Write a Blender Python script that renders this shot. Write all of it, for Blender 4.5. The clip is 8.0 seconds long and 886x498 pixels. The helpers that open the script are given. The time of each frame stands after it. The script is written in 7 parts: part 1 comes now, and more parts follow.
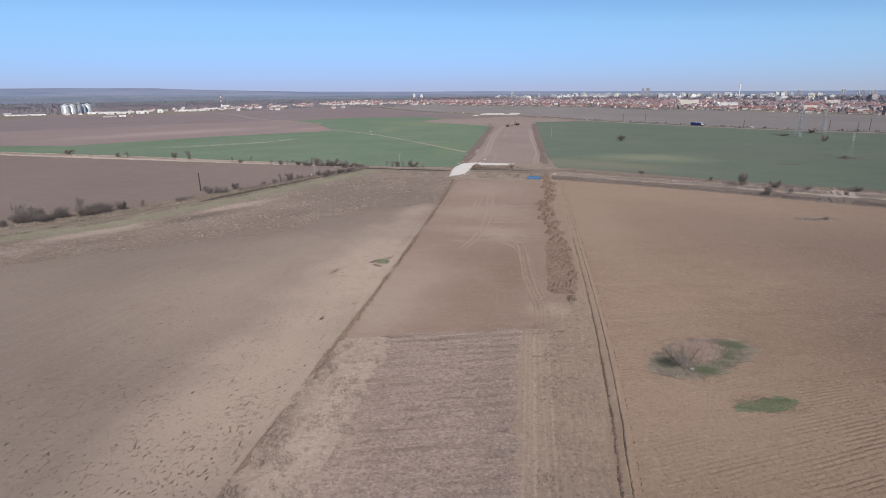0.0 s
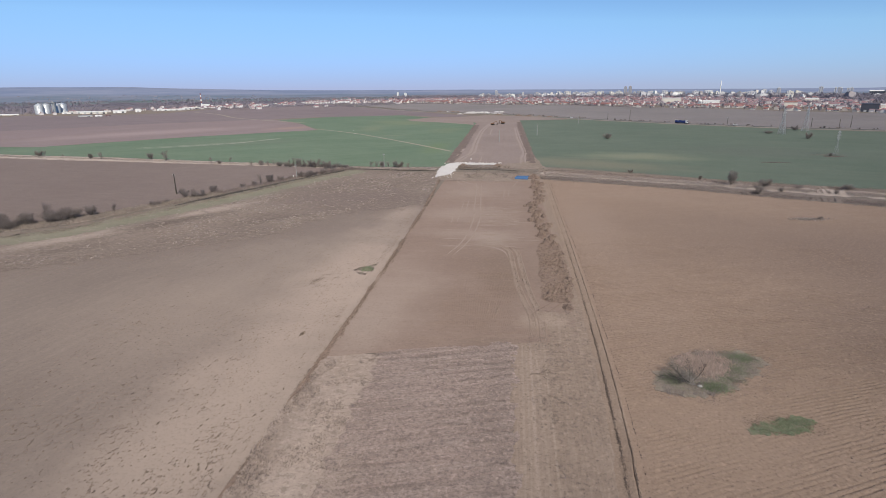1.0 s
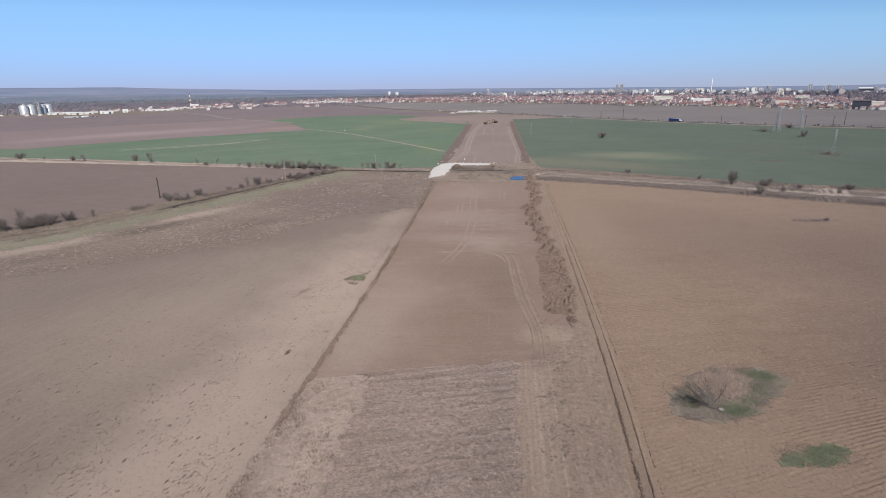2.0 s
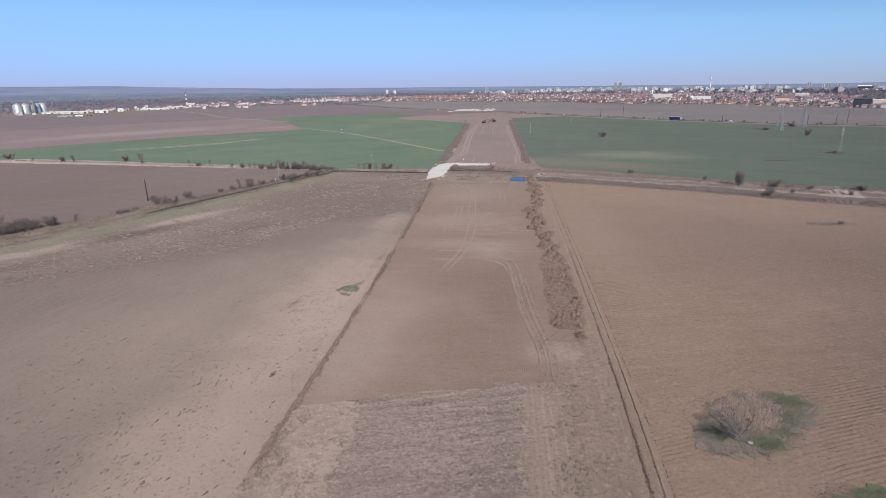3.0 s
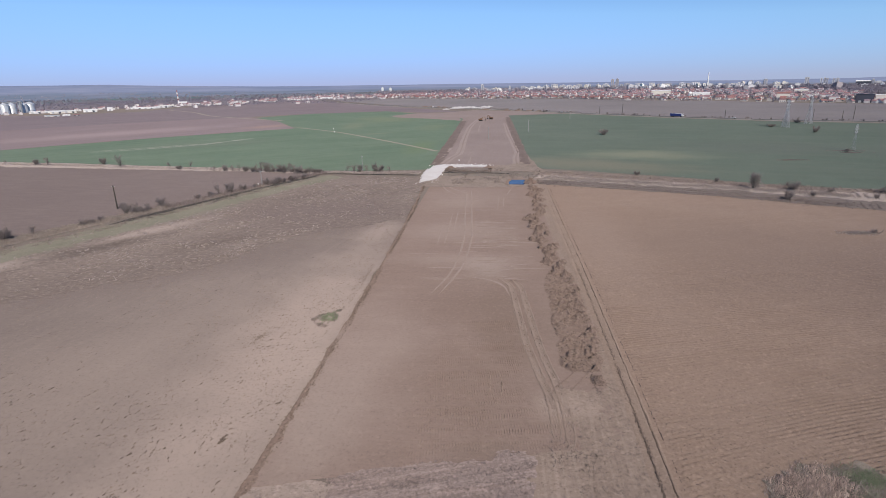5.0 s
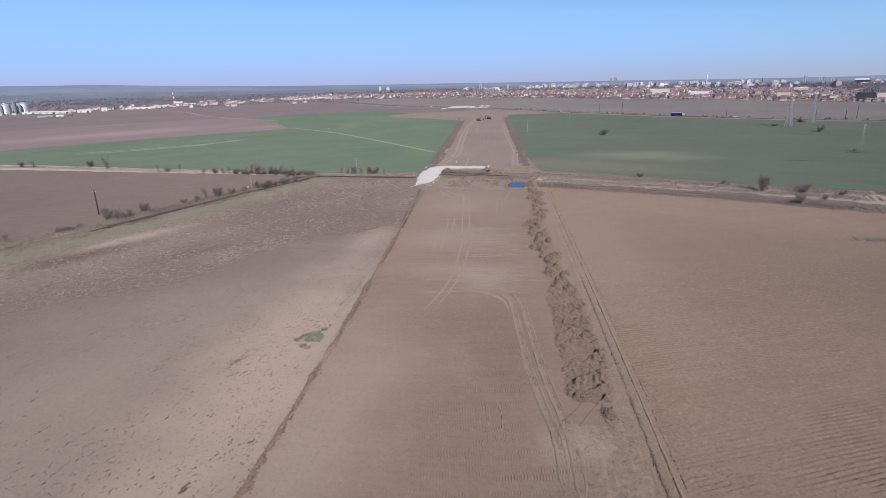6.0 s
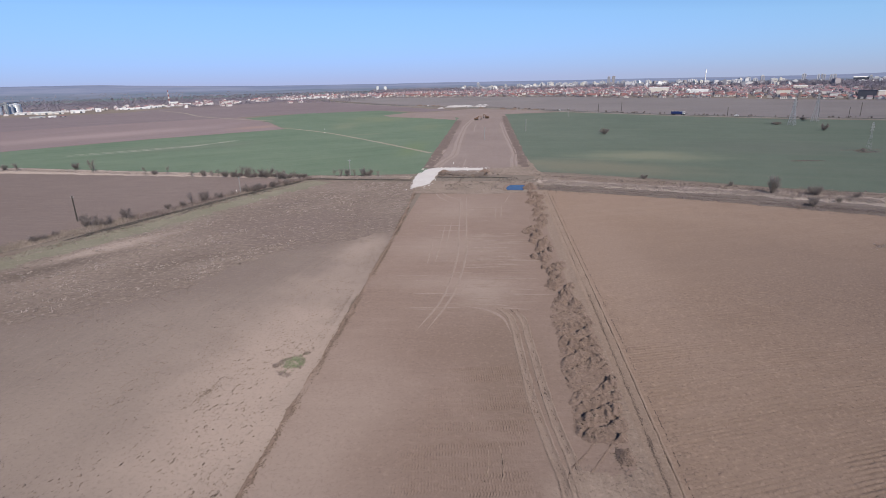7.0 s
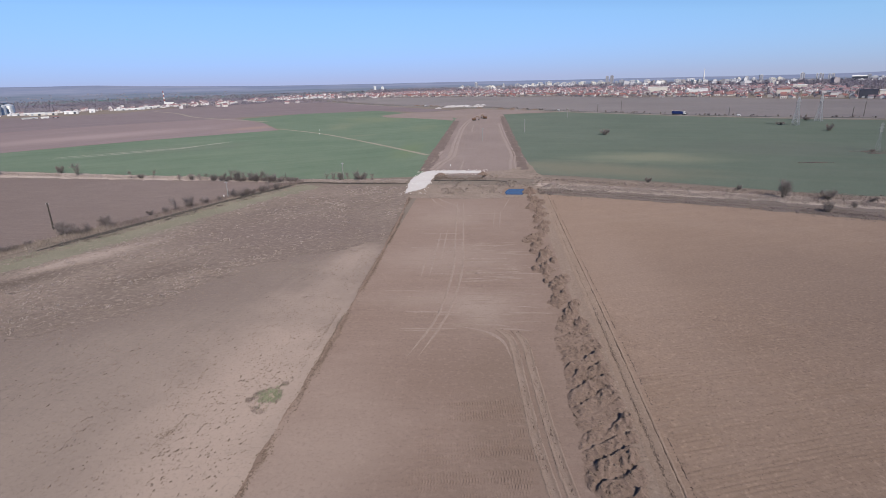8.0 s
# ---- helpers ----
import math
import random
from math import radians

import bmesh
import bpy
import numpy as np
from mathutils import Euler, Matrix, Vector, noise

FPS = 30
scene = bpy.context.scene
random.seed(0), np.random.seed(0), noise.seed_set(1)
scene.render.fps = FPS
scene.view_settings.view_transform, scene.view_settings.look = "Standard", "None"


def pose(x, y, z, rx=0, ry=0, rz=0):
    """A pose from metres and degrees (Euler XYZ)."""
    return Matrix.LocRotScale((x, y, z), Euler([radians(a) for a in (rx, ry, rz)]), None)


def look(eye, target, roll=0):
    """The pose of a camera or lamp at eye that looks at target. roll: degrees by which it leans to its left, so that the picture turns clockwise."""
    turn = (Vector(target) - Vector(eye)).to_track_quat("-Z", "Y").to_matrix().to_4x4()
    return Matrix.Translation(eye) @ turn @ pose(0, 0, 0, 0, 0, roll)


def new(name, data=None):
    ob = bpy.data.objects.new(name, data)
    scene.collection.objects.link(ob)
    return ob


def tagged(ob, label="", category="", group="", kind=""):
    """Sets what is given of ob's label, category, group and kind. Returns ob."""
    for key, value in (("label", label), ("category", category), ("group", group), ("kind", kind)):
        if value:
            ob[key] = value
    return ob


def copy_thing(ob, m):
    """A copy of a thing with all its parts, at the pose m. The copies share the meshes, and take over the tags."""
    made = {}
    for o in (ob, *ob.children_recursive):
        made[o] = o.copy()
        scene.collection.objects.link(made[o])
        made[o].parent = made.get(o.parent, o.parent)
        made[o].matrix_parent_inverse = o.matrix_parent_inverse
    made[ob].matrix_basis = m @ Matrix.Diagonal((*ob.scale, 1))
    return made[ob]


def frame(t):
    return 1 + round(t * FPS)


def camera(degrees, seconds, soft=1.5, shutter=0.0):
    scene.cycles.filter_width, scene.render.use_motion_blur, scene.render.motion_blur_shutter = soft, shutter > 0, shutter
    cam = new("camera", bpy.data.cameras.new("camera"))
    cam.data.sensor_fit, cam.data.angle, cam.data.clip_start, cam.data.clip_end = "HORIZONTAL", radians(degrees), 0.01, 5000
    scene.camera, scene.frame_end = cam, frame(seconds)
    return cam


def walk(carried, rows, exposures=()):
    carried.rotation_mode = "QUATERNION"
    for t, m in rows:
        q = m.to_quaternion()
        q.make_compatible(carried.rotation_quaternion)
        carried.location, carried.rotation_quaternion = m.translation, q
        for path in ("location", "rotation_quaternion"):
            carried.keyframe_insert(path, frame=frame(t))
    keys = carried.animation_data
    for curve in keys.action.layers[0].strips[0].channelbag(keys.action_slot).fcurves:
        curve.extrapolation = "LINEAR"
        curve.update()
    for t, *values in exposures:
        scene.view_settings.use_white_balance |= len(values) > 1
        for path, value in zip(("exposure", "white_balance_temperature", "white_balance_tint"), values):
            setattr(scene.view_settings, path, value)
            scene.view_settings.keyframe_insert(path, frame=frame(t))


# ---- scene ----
cam = camera(79.6, 8.0, soft=0.5)
PATH = [
    (0, (0.168, 0.056, 46.831), (-0.12, 1.949, 46.255), -0.5),
    (0.5, (-0.782, 3.605, 46.781), (-1.04, 5.502, 46.202), -0.6),
    (1, (-1.617, 7.287, 46.767), (-1.85, 9.186, 46.185), -0.6),
    (1.5, (-2.489, 11.039, 46.659), (-2.704, 12.94, 46.075), -0.7),
    (3, (-3.965, 23.166, 46.573), (-4.165, 25.066, 45.982), -0.9),
    (3.5, (-4.318, 27.421, 46.563), (-4.514, 29.321, 45.968), -0.9),
    (4, (-4.363, 31.935, 46.49), (-4.558, 33.834, 45.894), -1.0),
    (4.5, (-4.481, 36.439, 46.436), (-4.673, 38.337, 45.837), -1.1),
    (6, (-4.541, 50.315, 46.303), (-4.725, 52.213, 45.7), -1.3),
    (6.5, (-4.527, 55.326, 46.171), (-4.708, 57.224, 45.565), -1.4),
    (7, (-4.604, 60.263, 46.16), (-4.782, 62.16, 45.554), -1.5),
    (7.5, (-4.662, 65.281, 46.154), (-4.836, 67.178, 45.548), -1.5),
    (8, (-4.607, 70.393, 46.111), (-4.779, 72.291, 45.504), -1.6),
]
walk(cam, [(t, look(eye, target, roll)) for t, eye, target, roll in PATH], [(0, 0.0, 6700, 7), (1.7, 0.0, 6700, 7), (3.5, 0.0, 6520, 10.5), (8, 0.0, 6520, 11.5)])
# ---- body ----

# ---- light: low spring sun behind and to the right, clear sky ----
SUN_ELEVATION, SUN_TURN = 38.6, 23.5
sun_way = Vector((math.sin(radians(SUN_TURN)) * math.cos(radians(SUN_ELEVATION)),
                  -math.cos(radians(SUN_TURN)) * math.cos(radians(SUN_ELEVATION)), math.sin(radians(SUN_ELEVATION))))
sun = new("sun", bpy.data.lights.new("sun", "SUN"))
sun.data.energy, sun.data.angle, sun.data.color = 5.0, radians(0.53), (1.0, 0.93, 0.84)
sun.matrix_world = look(sun_way * 200, (0, 0, 0))
world = bpy.data.worlds.new("sky")
scene.world = world
world.use_nodes = True
wn, wl = world.node_tree.nodes, world.node_tree.links
sky = wn.new("ShaderNodeTexSky")
sky.sky_type, sky.sun_disc = "NISHITA", False
sky.sun_elevation, sky.sun_rotation = radians(SUN_ELEVATION), radians(180 - SUN_TURN)
sky.altitude, sky.air_density, sky.dust_density, sky.ozone_density = 900, 0.8, 0.0, 7.0
# the thin white haze near the horizon dims each colour a little
split, over, haze_of, clear = (wn.new("ShaderNode" + k) for k in ("SeparateColor", "Math", "CombineColor", "VectorMath"))
over.operation = "SUBTRACT"
over.inputs[1].default_value = 2.5
wl.new(sky.outputs[0], split.inputs[0])
wl.new(split.outputs[0], over.inputs[0])
pos = wn.new("ShaderNodeMath")
pos.operation = "MAXIMUM"
wl.new(over.outputs[0], pos.inputs[0])
pos.inputs[1].default_value = 0.0
for k, weight in enumerate((0.24, 0.235, 0.08)):
    ma = wn.new("ShaderNodeMath")
    ma.operation = "MULTIPLY_ADD"
    wl.new(pos.outputs[0], ma.inputs[0])
    ma.inputs[1].default_value, ma.inputs[2].default_value = weight, 1.0
    wl.new(ma.outputs[0], haze_of.inputs[k])
clear.operation = "DIVIDE"
wl.new(sky.outputs[0], clear.inputs[0])
wl.new(haze_of.outputs[0], clear.inputs[1])
wl.new(clear.outputs[0], wn["Background"].inputs[0])
wn["Background"].inputs[1].default_value = 0.12

rng = np.random.default_rng(7)


# ---- materials ----
def shader(name, rough=0.9, metal=0.0, spec=0.2):
    m = bpy.data.materials.new(name)
    m.use_nodes = True
    b = m.node_tree.nodes["Principled BSDF"]
    b.inputs["Roughness"].default_value, b.inputs["Metallic"].default_value = rough, metal
    b.inputs["Specular IOR Level"].default_value = spec
    return m, m.node_tree.nodes, m.node_tree.links, b


TONE_FIT = (0.572, 0.583, 0.613)   # scales every base colour to suit the sun and sky strength


# the same scale serves soil, plants, roofs and paint
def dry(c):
    return [v * k for v, k in zip(c, TONE_FIT)]


def rgb(c):
    return (c[0], c[1], c[2], 1.0)


def place_vector(n, l, turn=0.0, stretch=(1, 1, 1)):
    """World position, turned about z and stretched."""
    g, mp = n.new("ShaderNodeNewGeometry"), n.new("ShaderNodeMapping")
    mp.vector_type = "TEXTURE"
    mp.inputs["Rotation"].default_value = (0, 0, radians(turn))
    mp.inputs["Scale"].default_value = stretch
    l.new(g.outputs["Position"], mp.inputs["Vector"])
    return mp.outputs[0]


def noise_at(n, l, vec, size, detail=4, rough=0.55):
    t = n.new("ShaderNodeTexNoise")
    t.inputs["Scale"].default_value, t.inputs["Detail"].default_value = 1.0 / size, detail
    t.inputs["Roughness"].default_value = rough
    l.new(vec, t.inputs["Vector"])
    return t.outputs["Fac"]


def ramp(n, l, fac, lo, hi):
    r = n.new("ShaderNodeMapRange")
    r.inputs["From Min"].default_value, r.inputs["From Max"].default_value = lo, hi
    l.new(fac, r.inputs["Value"])
    return r.outputs[0]


def mix(n, l, fac, a, b, mode="MIX"):
    m = n.new("ShaderNodeMix")
    m.data_type, m.blend_type = "RGBA", mode
    for sock, v in ((m.inputs[0], fac), (m.inputs[6], a), (m.inputs[7], b)):
        if isinstance(v, bpy.types.NodeSocket):
            l.new(v, sock)
        elif isinstance(v, (int, float)):
            sock.default_value = v
        else:
            sock.default_value = rgb(v)
    return m.outputs[2]


def zone(n, l, flat, x, y, rx, ry, turn, weight):
    """A soft-edged patch of soil tone, a few holding painted sunlight: an uneven ellipse on the ground."""
    mp = n.new("ShaderNodeMapping")
    mp.vector_type = "TEXTURE"
    mp.inputs["Location"].default_value = (x, y, 0)
    mp.inputs["Rotation"].default_value = (0, 0, radians(turn))
    mp.inputs["Scale"].default_value = (rx, ry, 1e6)
    l.new(flat, mp.inputs["Vector"])
    ln = n.new("ShaderNodeVectorMath")
    ln.operation = "LENGTH"
    l.new(mp.outputs[0], ln.inputs[0])
    add = n.new("ShaderNodeMath")
    add.operation = "MULTIPLY_ADD"
    l.new(noise_at(n, l, flat, min(rx, ry) * 0.7, 6, 0.6), add.inputs[0])
    add.inputs[1].default_value = 0.9
    l.new(ln.outputs["Value"], add.inputs[2])
    r = n.new("ShaderNodeMapRange")
    r.interpolation_type = "SMOOTHSTEP"
    r.inputs["From Min"].default_value, r.inputs["From Max"].default_value = 1.5, 0.55
    r.inputs["To Max"].default_value = weight
    l.new(add.outputs[0], r.inputs["Value"])
    return r.outputs[0]


def soil(name, dark, light, big=45.0, mid=5.0, fine=0.45, grit=0.35, streak=None, bump=0.12, spots=None, zones=(), comb=None):
    """Earth: broad tonal patches, mid-scale mottling, fine grit, optional streaks (turn, width, length, weight, colour)."""
    m, n, l, b = shader(name, 1.0, 0, 0.1)
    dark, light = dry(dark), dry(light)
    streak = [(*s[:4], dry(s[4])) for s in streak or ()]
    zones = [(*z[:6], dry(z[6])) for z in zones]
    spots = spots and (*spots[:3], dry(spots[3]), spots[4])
    b.inputs["Diffuse Roughness"].default_value = 1.0
    flat = place_vector(n, l)
    c = mix(n, l, ramp(n, l, noise_at(n, l, flat, big, 5, 0.6), 0.3, 0.7), dark, light)
    mean = [(p + q) / 2 for p, q in zip(dark, light)]
    c = mix(n, l, ramp(n, l, noise_at(n, l, flat, mid, 6, 0.65), 0.36, 0.66), c, mix(n, l, 0.5, c, [v * 0.86 for v in mean]))
    if streak:
        for turn, width, length, weight, colour in streak:
            v = place_vector(n, l, turn, (length, width, 1))
            s = n.new("ShaderNodeMath")
            s.operation = "MULTIPLY"
            l.new(ramp(n, l, noise_at(n, l, v, 1.0, 3, 0.6), 0.45, 0.68), s.inputs[0])
            s.inputs[1].default_value = weight
            c = mix(n, l, s.outputs[0], c, colour)
    for zx, zy, rx, ry, turn, weight, colour in zones:
        c = mix(n, l, zone(n, l, flat, zx, zy, rx, ry, turn, weight), c, colour)
    f = noise_at(n, l, flat, fine, 5, 0.75)
    c = mix(n, l, ramp(n, l, f, 0.52, 0.68), c, mix(n, l, grit, c, [v * 0.5 for v in mean]))
    c = mix(n, l, ramp(n, l, noise_at(n, l, flat, fine * 1.7, 4, 0.7), 0.53, 0.68), c, mix(n, l, grit * 0.7, c, [min(1, v * 1.35) for v in light]))
    if spots:
        size, lo, hi, colour, weight = spots
        s = n.new("ShaderNodeMath")
        s.operation = "MULTIPLY"
        l.new(ramp(n, l, noise_at(n, l, flat, size, 6, 0.7), lo, hi), s.inputs[0])
        s.inputs[1].default_value = weight
        c = mix(n, l, s.outputs[0], c, colour)
    l.new(c, b.inputs["Base Color"])
    bp = n.new("ShaderNodeBump")
    bp.inputs["Strength"].default_value, bp.inputs["Distance"].default_value = 1.0, bump
    l.new(f, bp.inputs["Height"])
    if comb:
        turn, width, length, depth = comb
        b2 = n.new("ShaderNodeBump")
        b2.inputs["Distance"].default_value = depth
        l.new(noise_at(n, l, place_vector(n, l, turn, (length, width, 1)), 1.0, 2, 0.6), b2.inputs["Height"])
        l.new(bp.outputs[0], b2.inputs["Normal"])
        bp = b2
    l.new(bp.outputs[0], b.inputs["Normal"])
    return m


def plain(name, colour, vary=0.2, size=2.0, rough=0.8, metal=0.0, island=False, by_object=0.0, second=None, spec=0.3, bump=0.0):
    m, n, l, b = shader(name, rough, metal, spec)
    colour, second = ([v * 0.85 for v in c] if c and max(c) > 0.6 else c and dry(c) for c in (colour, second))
    flat = place_vector(n, l)
    c = mix(n, l, ramp(n, l, noise_at(n, l, flat, size, 5, 0.6), 0.3, 0.7), [v * (1 - vary) for v in colour], [min(1, v * (1 + vary)) for v in colour])
    if second:
        src = n.new("ShaderNodeNewGeometry").outputs["Random Per Island"] if island else n.new("ShaderNodeObjectInfo").outputs["Random"]
        c = mix(n, l, src, c, second)
    l.new(c, b.inputs["Base Color"])
    if bump:
        bp = n.new("ShaderNodeBump")
        bp.inputs["Distance"].default_value = bump
        l.new(noise_at(n, l, flat, size * 0.3, 4), bp.inputs["Height"])
        l.new(bp.outputs[0], b.inputs["Normal"])
    return m


M = {}
M["ground"] = soil("plain_earth", (0.20, 0.16, 0.13), (0.30, 0.245, 0.20), big=180, mid=25, fine=3, grit=0.2)
M["east"] = soil("sown_brown_soil", (0.340, 0.239, 0.178), (0.396, 0.284, 0.215), big=60, mid=6, fine=0.4, grit=0.7, bump=0.1,
                 streak=[(20, 0.5, 7, 0.35, (0.245, 0.17, 0.125)), (15, 4.0, 90, 0.3, (0.40, 0.295, 0.23))],
                 # first zone brightens the near field: sunlight's back-glow put into the soil colour
                 zones=[(38, 72, 40, 36, 0, 0.7, (0.405, 0.292, 0.217)), (62, 241, 60, 9, -20, 0.12, (0.42, 0.32, 0.258)), (118, 213, 30, 8, -28, 0.12, (0.42, 0.325, 0.262)), (105, 165, 85, 60, -20, 0.75, (0.258, 0.185, 0.148)), (58, 190, 60, 62, 0, 0.45, (0.285, 0.205, 0.16)),
                        (85, 108, 42, 42, 0, 0.75, (0.265, 0.192, 0.153)), (28, 190, 14, 80, 0, 0.4, (0.38, 0.28, 0.222)), (30, 112, 24, 18, 0, 0.35, (0.395, 0.287, 0.22))])
M["west"] = soil("crusted_pale_soil", (0.250, 0.195, 0.166), (0.304, 0.242, 0.203), big=60, mid=6, fine=0.6, grit=0.35, bump=0.08,
                 streak=[(80, 1.6, 14, 0.16, (0.40, 0.315, 0.26))],
                 zones=[(-42, 130, 21, 80, 0, 0.92, (0.475, 0.37, 0.302)), (-43, 70, 21, 50, 0, 0.88, (0.45, 0.353, 0.288)), (-64, 125, 24, 62, 0, 0.5, (0.37, 0.292, 0.24)), (-78, 105, 28, 40, 30, 0.4, (0.38, 0.298, 0.242)),
                        (-92, 66, 30, 18, 0, 0.25, (0.235, 0.18, 0.147)), (-112, 122, 40, 22, 30, 0.25, (0.225, 0.178, 0.15)), (-42, 206, 11, 22, 0, 0.7, (0.44, 0.345, 0.285)), (-75, 185, 20, 22, 0, 0.7, (0.235, 0.183, 0.157)), (-98, 158, 62, 15, 37, 0.75, (0.245, 0.19, 0.163)), (-58, 207, 20, 9, 25, 0.7, (0.245, 0.19, 0.165)), (-165, 105, 60, 18, 36, 0.6, (0.25, 0.195, 0.165))])
M["rough"] = soil("weedy_fallow", (0.215, 0.165, 0.136), (0.30, 0.236, 0.197), big=26, mid=4, fine=0.8, grit=0.8, bump=0.2,
                  spots=(1.3, 0.57, 0.64, (0.50, 0.41, 0.36), 0.55), streak=[(38, 5.0, 11, 0.5, (0.175, 0.134, 0.108)), (46, 1.6, 2.6, 0.35, (0.37, 0.295, 0.25))],
                  zones=[(-146, 176, 34, 8, 57, 0.5, (0.268, 0.252, 0.19)), (-120, 226, 40, 6, 62, 0.6, (0.275, 0.255, 0.193)), (-120, 206, 26, 7, 57, 0.85, (0.46, 0.365, 0.305)), (-146, 160, 30, 7, 52, 0.8, (0.46, 0.365, 0.305)),
                         (-125, 184, 24, 6, 50, 0.8, (0.15, 0.117, 0.095)), (-138, 148, 24, 6, 46, 0.6, (0.17, 0.132, 0.108)), (-92, 190, 26, 8, 45, 0.5, (0.165, 0.127, 0.105)), (-84, 262, 30, 10, 40, 0.5, (0.17, 0.132, 0.112)), (-118, 172, 40, 10, 45, 0.5, (0.30, 0.232, 0.192)), (-165, 124, 40, 9, 44, 0.7, (0.41, 0.32, 0.275)),
                         (-100, 205, 40, 9, 50, 0.35, (0.36, 0.285, 0.235)), (-68, 232, 46, 36, 20, 0.85, (0.218, 0.167, 0.145)), (-100, 165, 40, 14, 40, 0.5, (0.225, 0.174, 0.145))])
M["dark_field"] = soil("dark_ploughland", (0.203, 0.155, 0.138), (0.258, 0.201, 0.178), big=120, mid=8, fine=0.7, grit=0.45,
                       streak=[(-8, 1.0, 30, 0.4, (0.29, 0.225, 0.20))])
# meadow, wedge, far_brown and both wheats hold a slight blue distance haze
M["meadow"] = soil("dry_meadow", (0.224, 0.197, 0.192), (0.29, 0.257, 0.248), big=160, mid=16, fine=2.0, grit=0.4,
                   streak=[(-40, 8, 220, 0.35, (0.34, 0.285, 0.24))])
M["wedge"] = soil("reddish_ploughland", (0.263, 0.198, 0.193), (0.327, 0.257, 0.250), big=160, mid=20, fine=1.5, grit=0.3,
                  streak=[(66, 7, 160, 0.4, (0.24, 0.175, 0.16))], zones=[(-410, 585, 170, 48, 51, 0.7, (0.40, 0.305, 0.285)), (-268, 660, 52, 28, 60, 0.7, (0.385, 0.265, 0.215))])
M["far_brown"] = soil("distant_ploughland", (0.208, 0.162, 0.167), (0.267, 0.214, 0.215), big=220, mid=30, fine=2, grit=0.3,
                      streak=[(42, 9, 260, 0.35, (0.33, 0.26, 0.24))])
M["spoil_far"] = soil("stacked_topsoil", (0.19, 0.143, 0.121), (0.25, 0.191, 0.166), big=10, mid=3, fine=0.6, grit=0.5, bump=0.2)
M["green_west"] = soil("winter_wheat", (0.135, 0.195, 0.130), (0.20, 0.248, 0.175), big=60, mid=12, fine=0.8, grit=0.35,
                       streak=[(31, 1.2, 150, 0.45, (0.215, 0.235, 0.17)), (30, 12, 120, 0.3, (0.095, 0.15, 0.088))],
                       zones=[(-165, 650, 20, 70, 10, 0.5, (0.25, 0.255, 0.17)), (-120, 551, 26, 10, 30, 0.5, (0.26, 0.255, 0.18)), (-228, 640, 10, 30, 45, 0.5, (0.25, 0.25, 0.17)), (-150, 760, 60, 90, 20, 0.6, (0.235, 0.25, 0.155)), (-60, 440, 14, 60, 0, 0.45, (0.19, 0.235, 0.115)), (-250, 470, 90, 40, 30, 0.5, (0.185, 0.20, 0.155)), (-70, 620, 25, 60, 0, 0.4, (0.225, 0.24, 0.15))])
M["green_east"] = soil("sparse_winter_wheat", (0.134, 0.168, 0.126), (0.171, 0.20, 0.154), big=90, mid=18, fine=0.8, grit=0.35,
                       streak=[(-20, 8, 120, 0.35, (0.20, 0.205, 0.16))],
                       zones=[(88, 388, 58, 30, -8, 0.6, (0.31, 0.30, 0.205)), (50, 350, 80, 30, -25, 0.75, (0.25, 0.225, 0.165)), (220, 620, 70, 9, -38, 0.4, (0.145, 0.19, 0.12)), (180, 420, 90, 50, -20, 0.3, (0.17, 0.165, 0.145))])
M["graded"] = soil("graded_subsoil", (0.291, 0.207, 0.164), (0.351, 0.258, 0.211), big=38, mid=4, fine=0.5, grit=0.35,
                   streak=[(1, 0.7, 6, 0.13, (0.42, 0.33, 0.275)), (2, 4, 30, 0.25, (0.26, 0.185, 0.145)), (8, 0.6, 3.5, 0.16, (0.25, 0.175, 0.135))], bump=0.08,
                   zones=[(-16, 208, 24, 20, 0, 0.5, (0.42, 0.328, 0.275)), (-14, 178, 24, 8, 0, 0.45, (0.41, 0.318, 0.265)), (-12, 260, 26, 26, 0, 0.35, (0.38, 0.295, 0.248)), (-6, 172, 9, 14, 0, 0.5, (0.45, 0.36, 0.30)), (-20, 245, 16, 14, 0, 0.4, (0.41, 0.32, 0.265)),
                          # first zone on the next line paints the sun's hot spot as paler soil
                          (-28, 124, 17, 32, 0, 0.6, (0.42, 0.325, 0.268)), (-30, 104, 9, 20, 0, 0.6, (0.41, 0.322, 0.266)), (-12, 148, 18, 16, 0, 0.75, (0.268, 0.19, 0.15)), (-10, 118, 16, 12, 0, 0.45, (0.285, 0.205, 0.163)),
                          (-1, 140, 11, 28, 0, 0.75, (0.255, 0.183, 0.142)), (6, 110, 6, 7, 0, 0.6, (0.46, 0.36, 0.29)), (-4, 100, 8, 3, 10, 0.45, (0.25, 0.185, 0.145))])
M["far_strip"] = soil("stripped_subsoil", (0.282, 0.218, 0.193), (0.345, 0.27, 0.24), big=60, mid=8, fine=0.8, grit=0.4,
                      streak=[(91, 1.5, 60, 0.25, (0.35, 0.275, 0.235))],
                      zones=[(-37.5, 450, 3.5, 120, 0, 0.7, (0.21, 0.155, 0.13)), (12.5, 450, 3.5, 130, 0, 0.7, (0.21, 0.155, 0.13)), (-39, 640, 4, 110, 1, 0.7, (0.22, 0.16, 0.135)), (11, 640, 4, 110, 1, 0.7, (0.22, 0.16, 0.135)), (-20, 780, 40, 60, 0, 0.4, (0.34, 0.26, 0.215))])
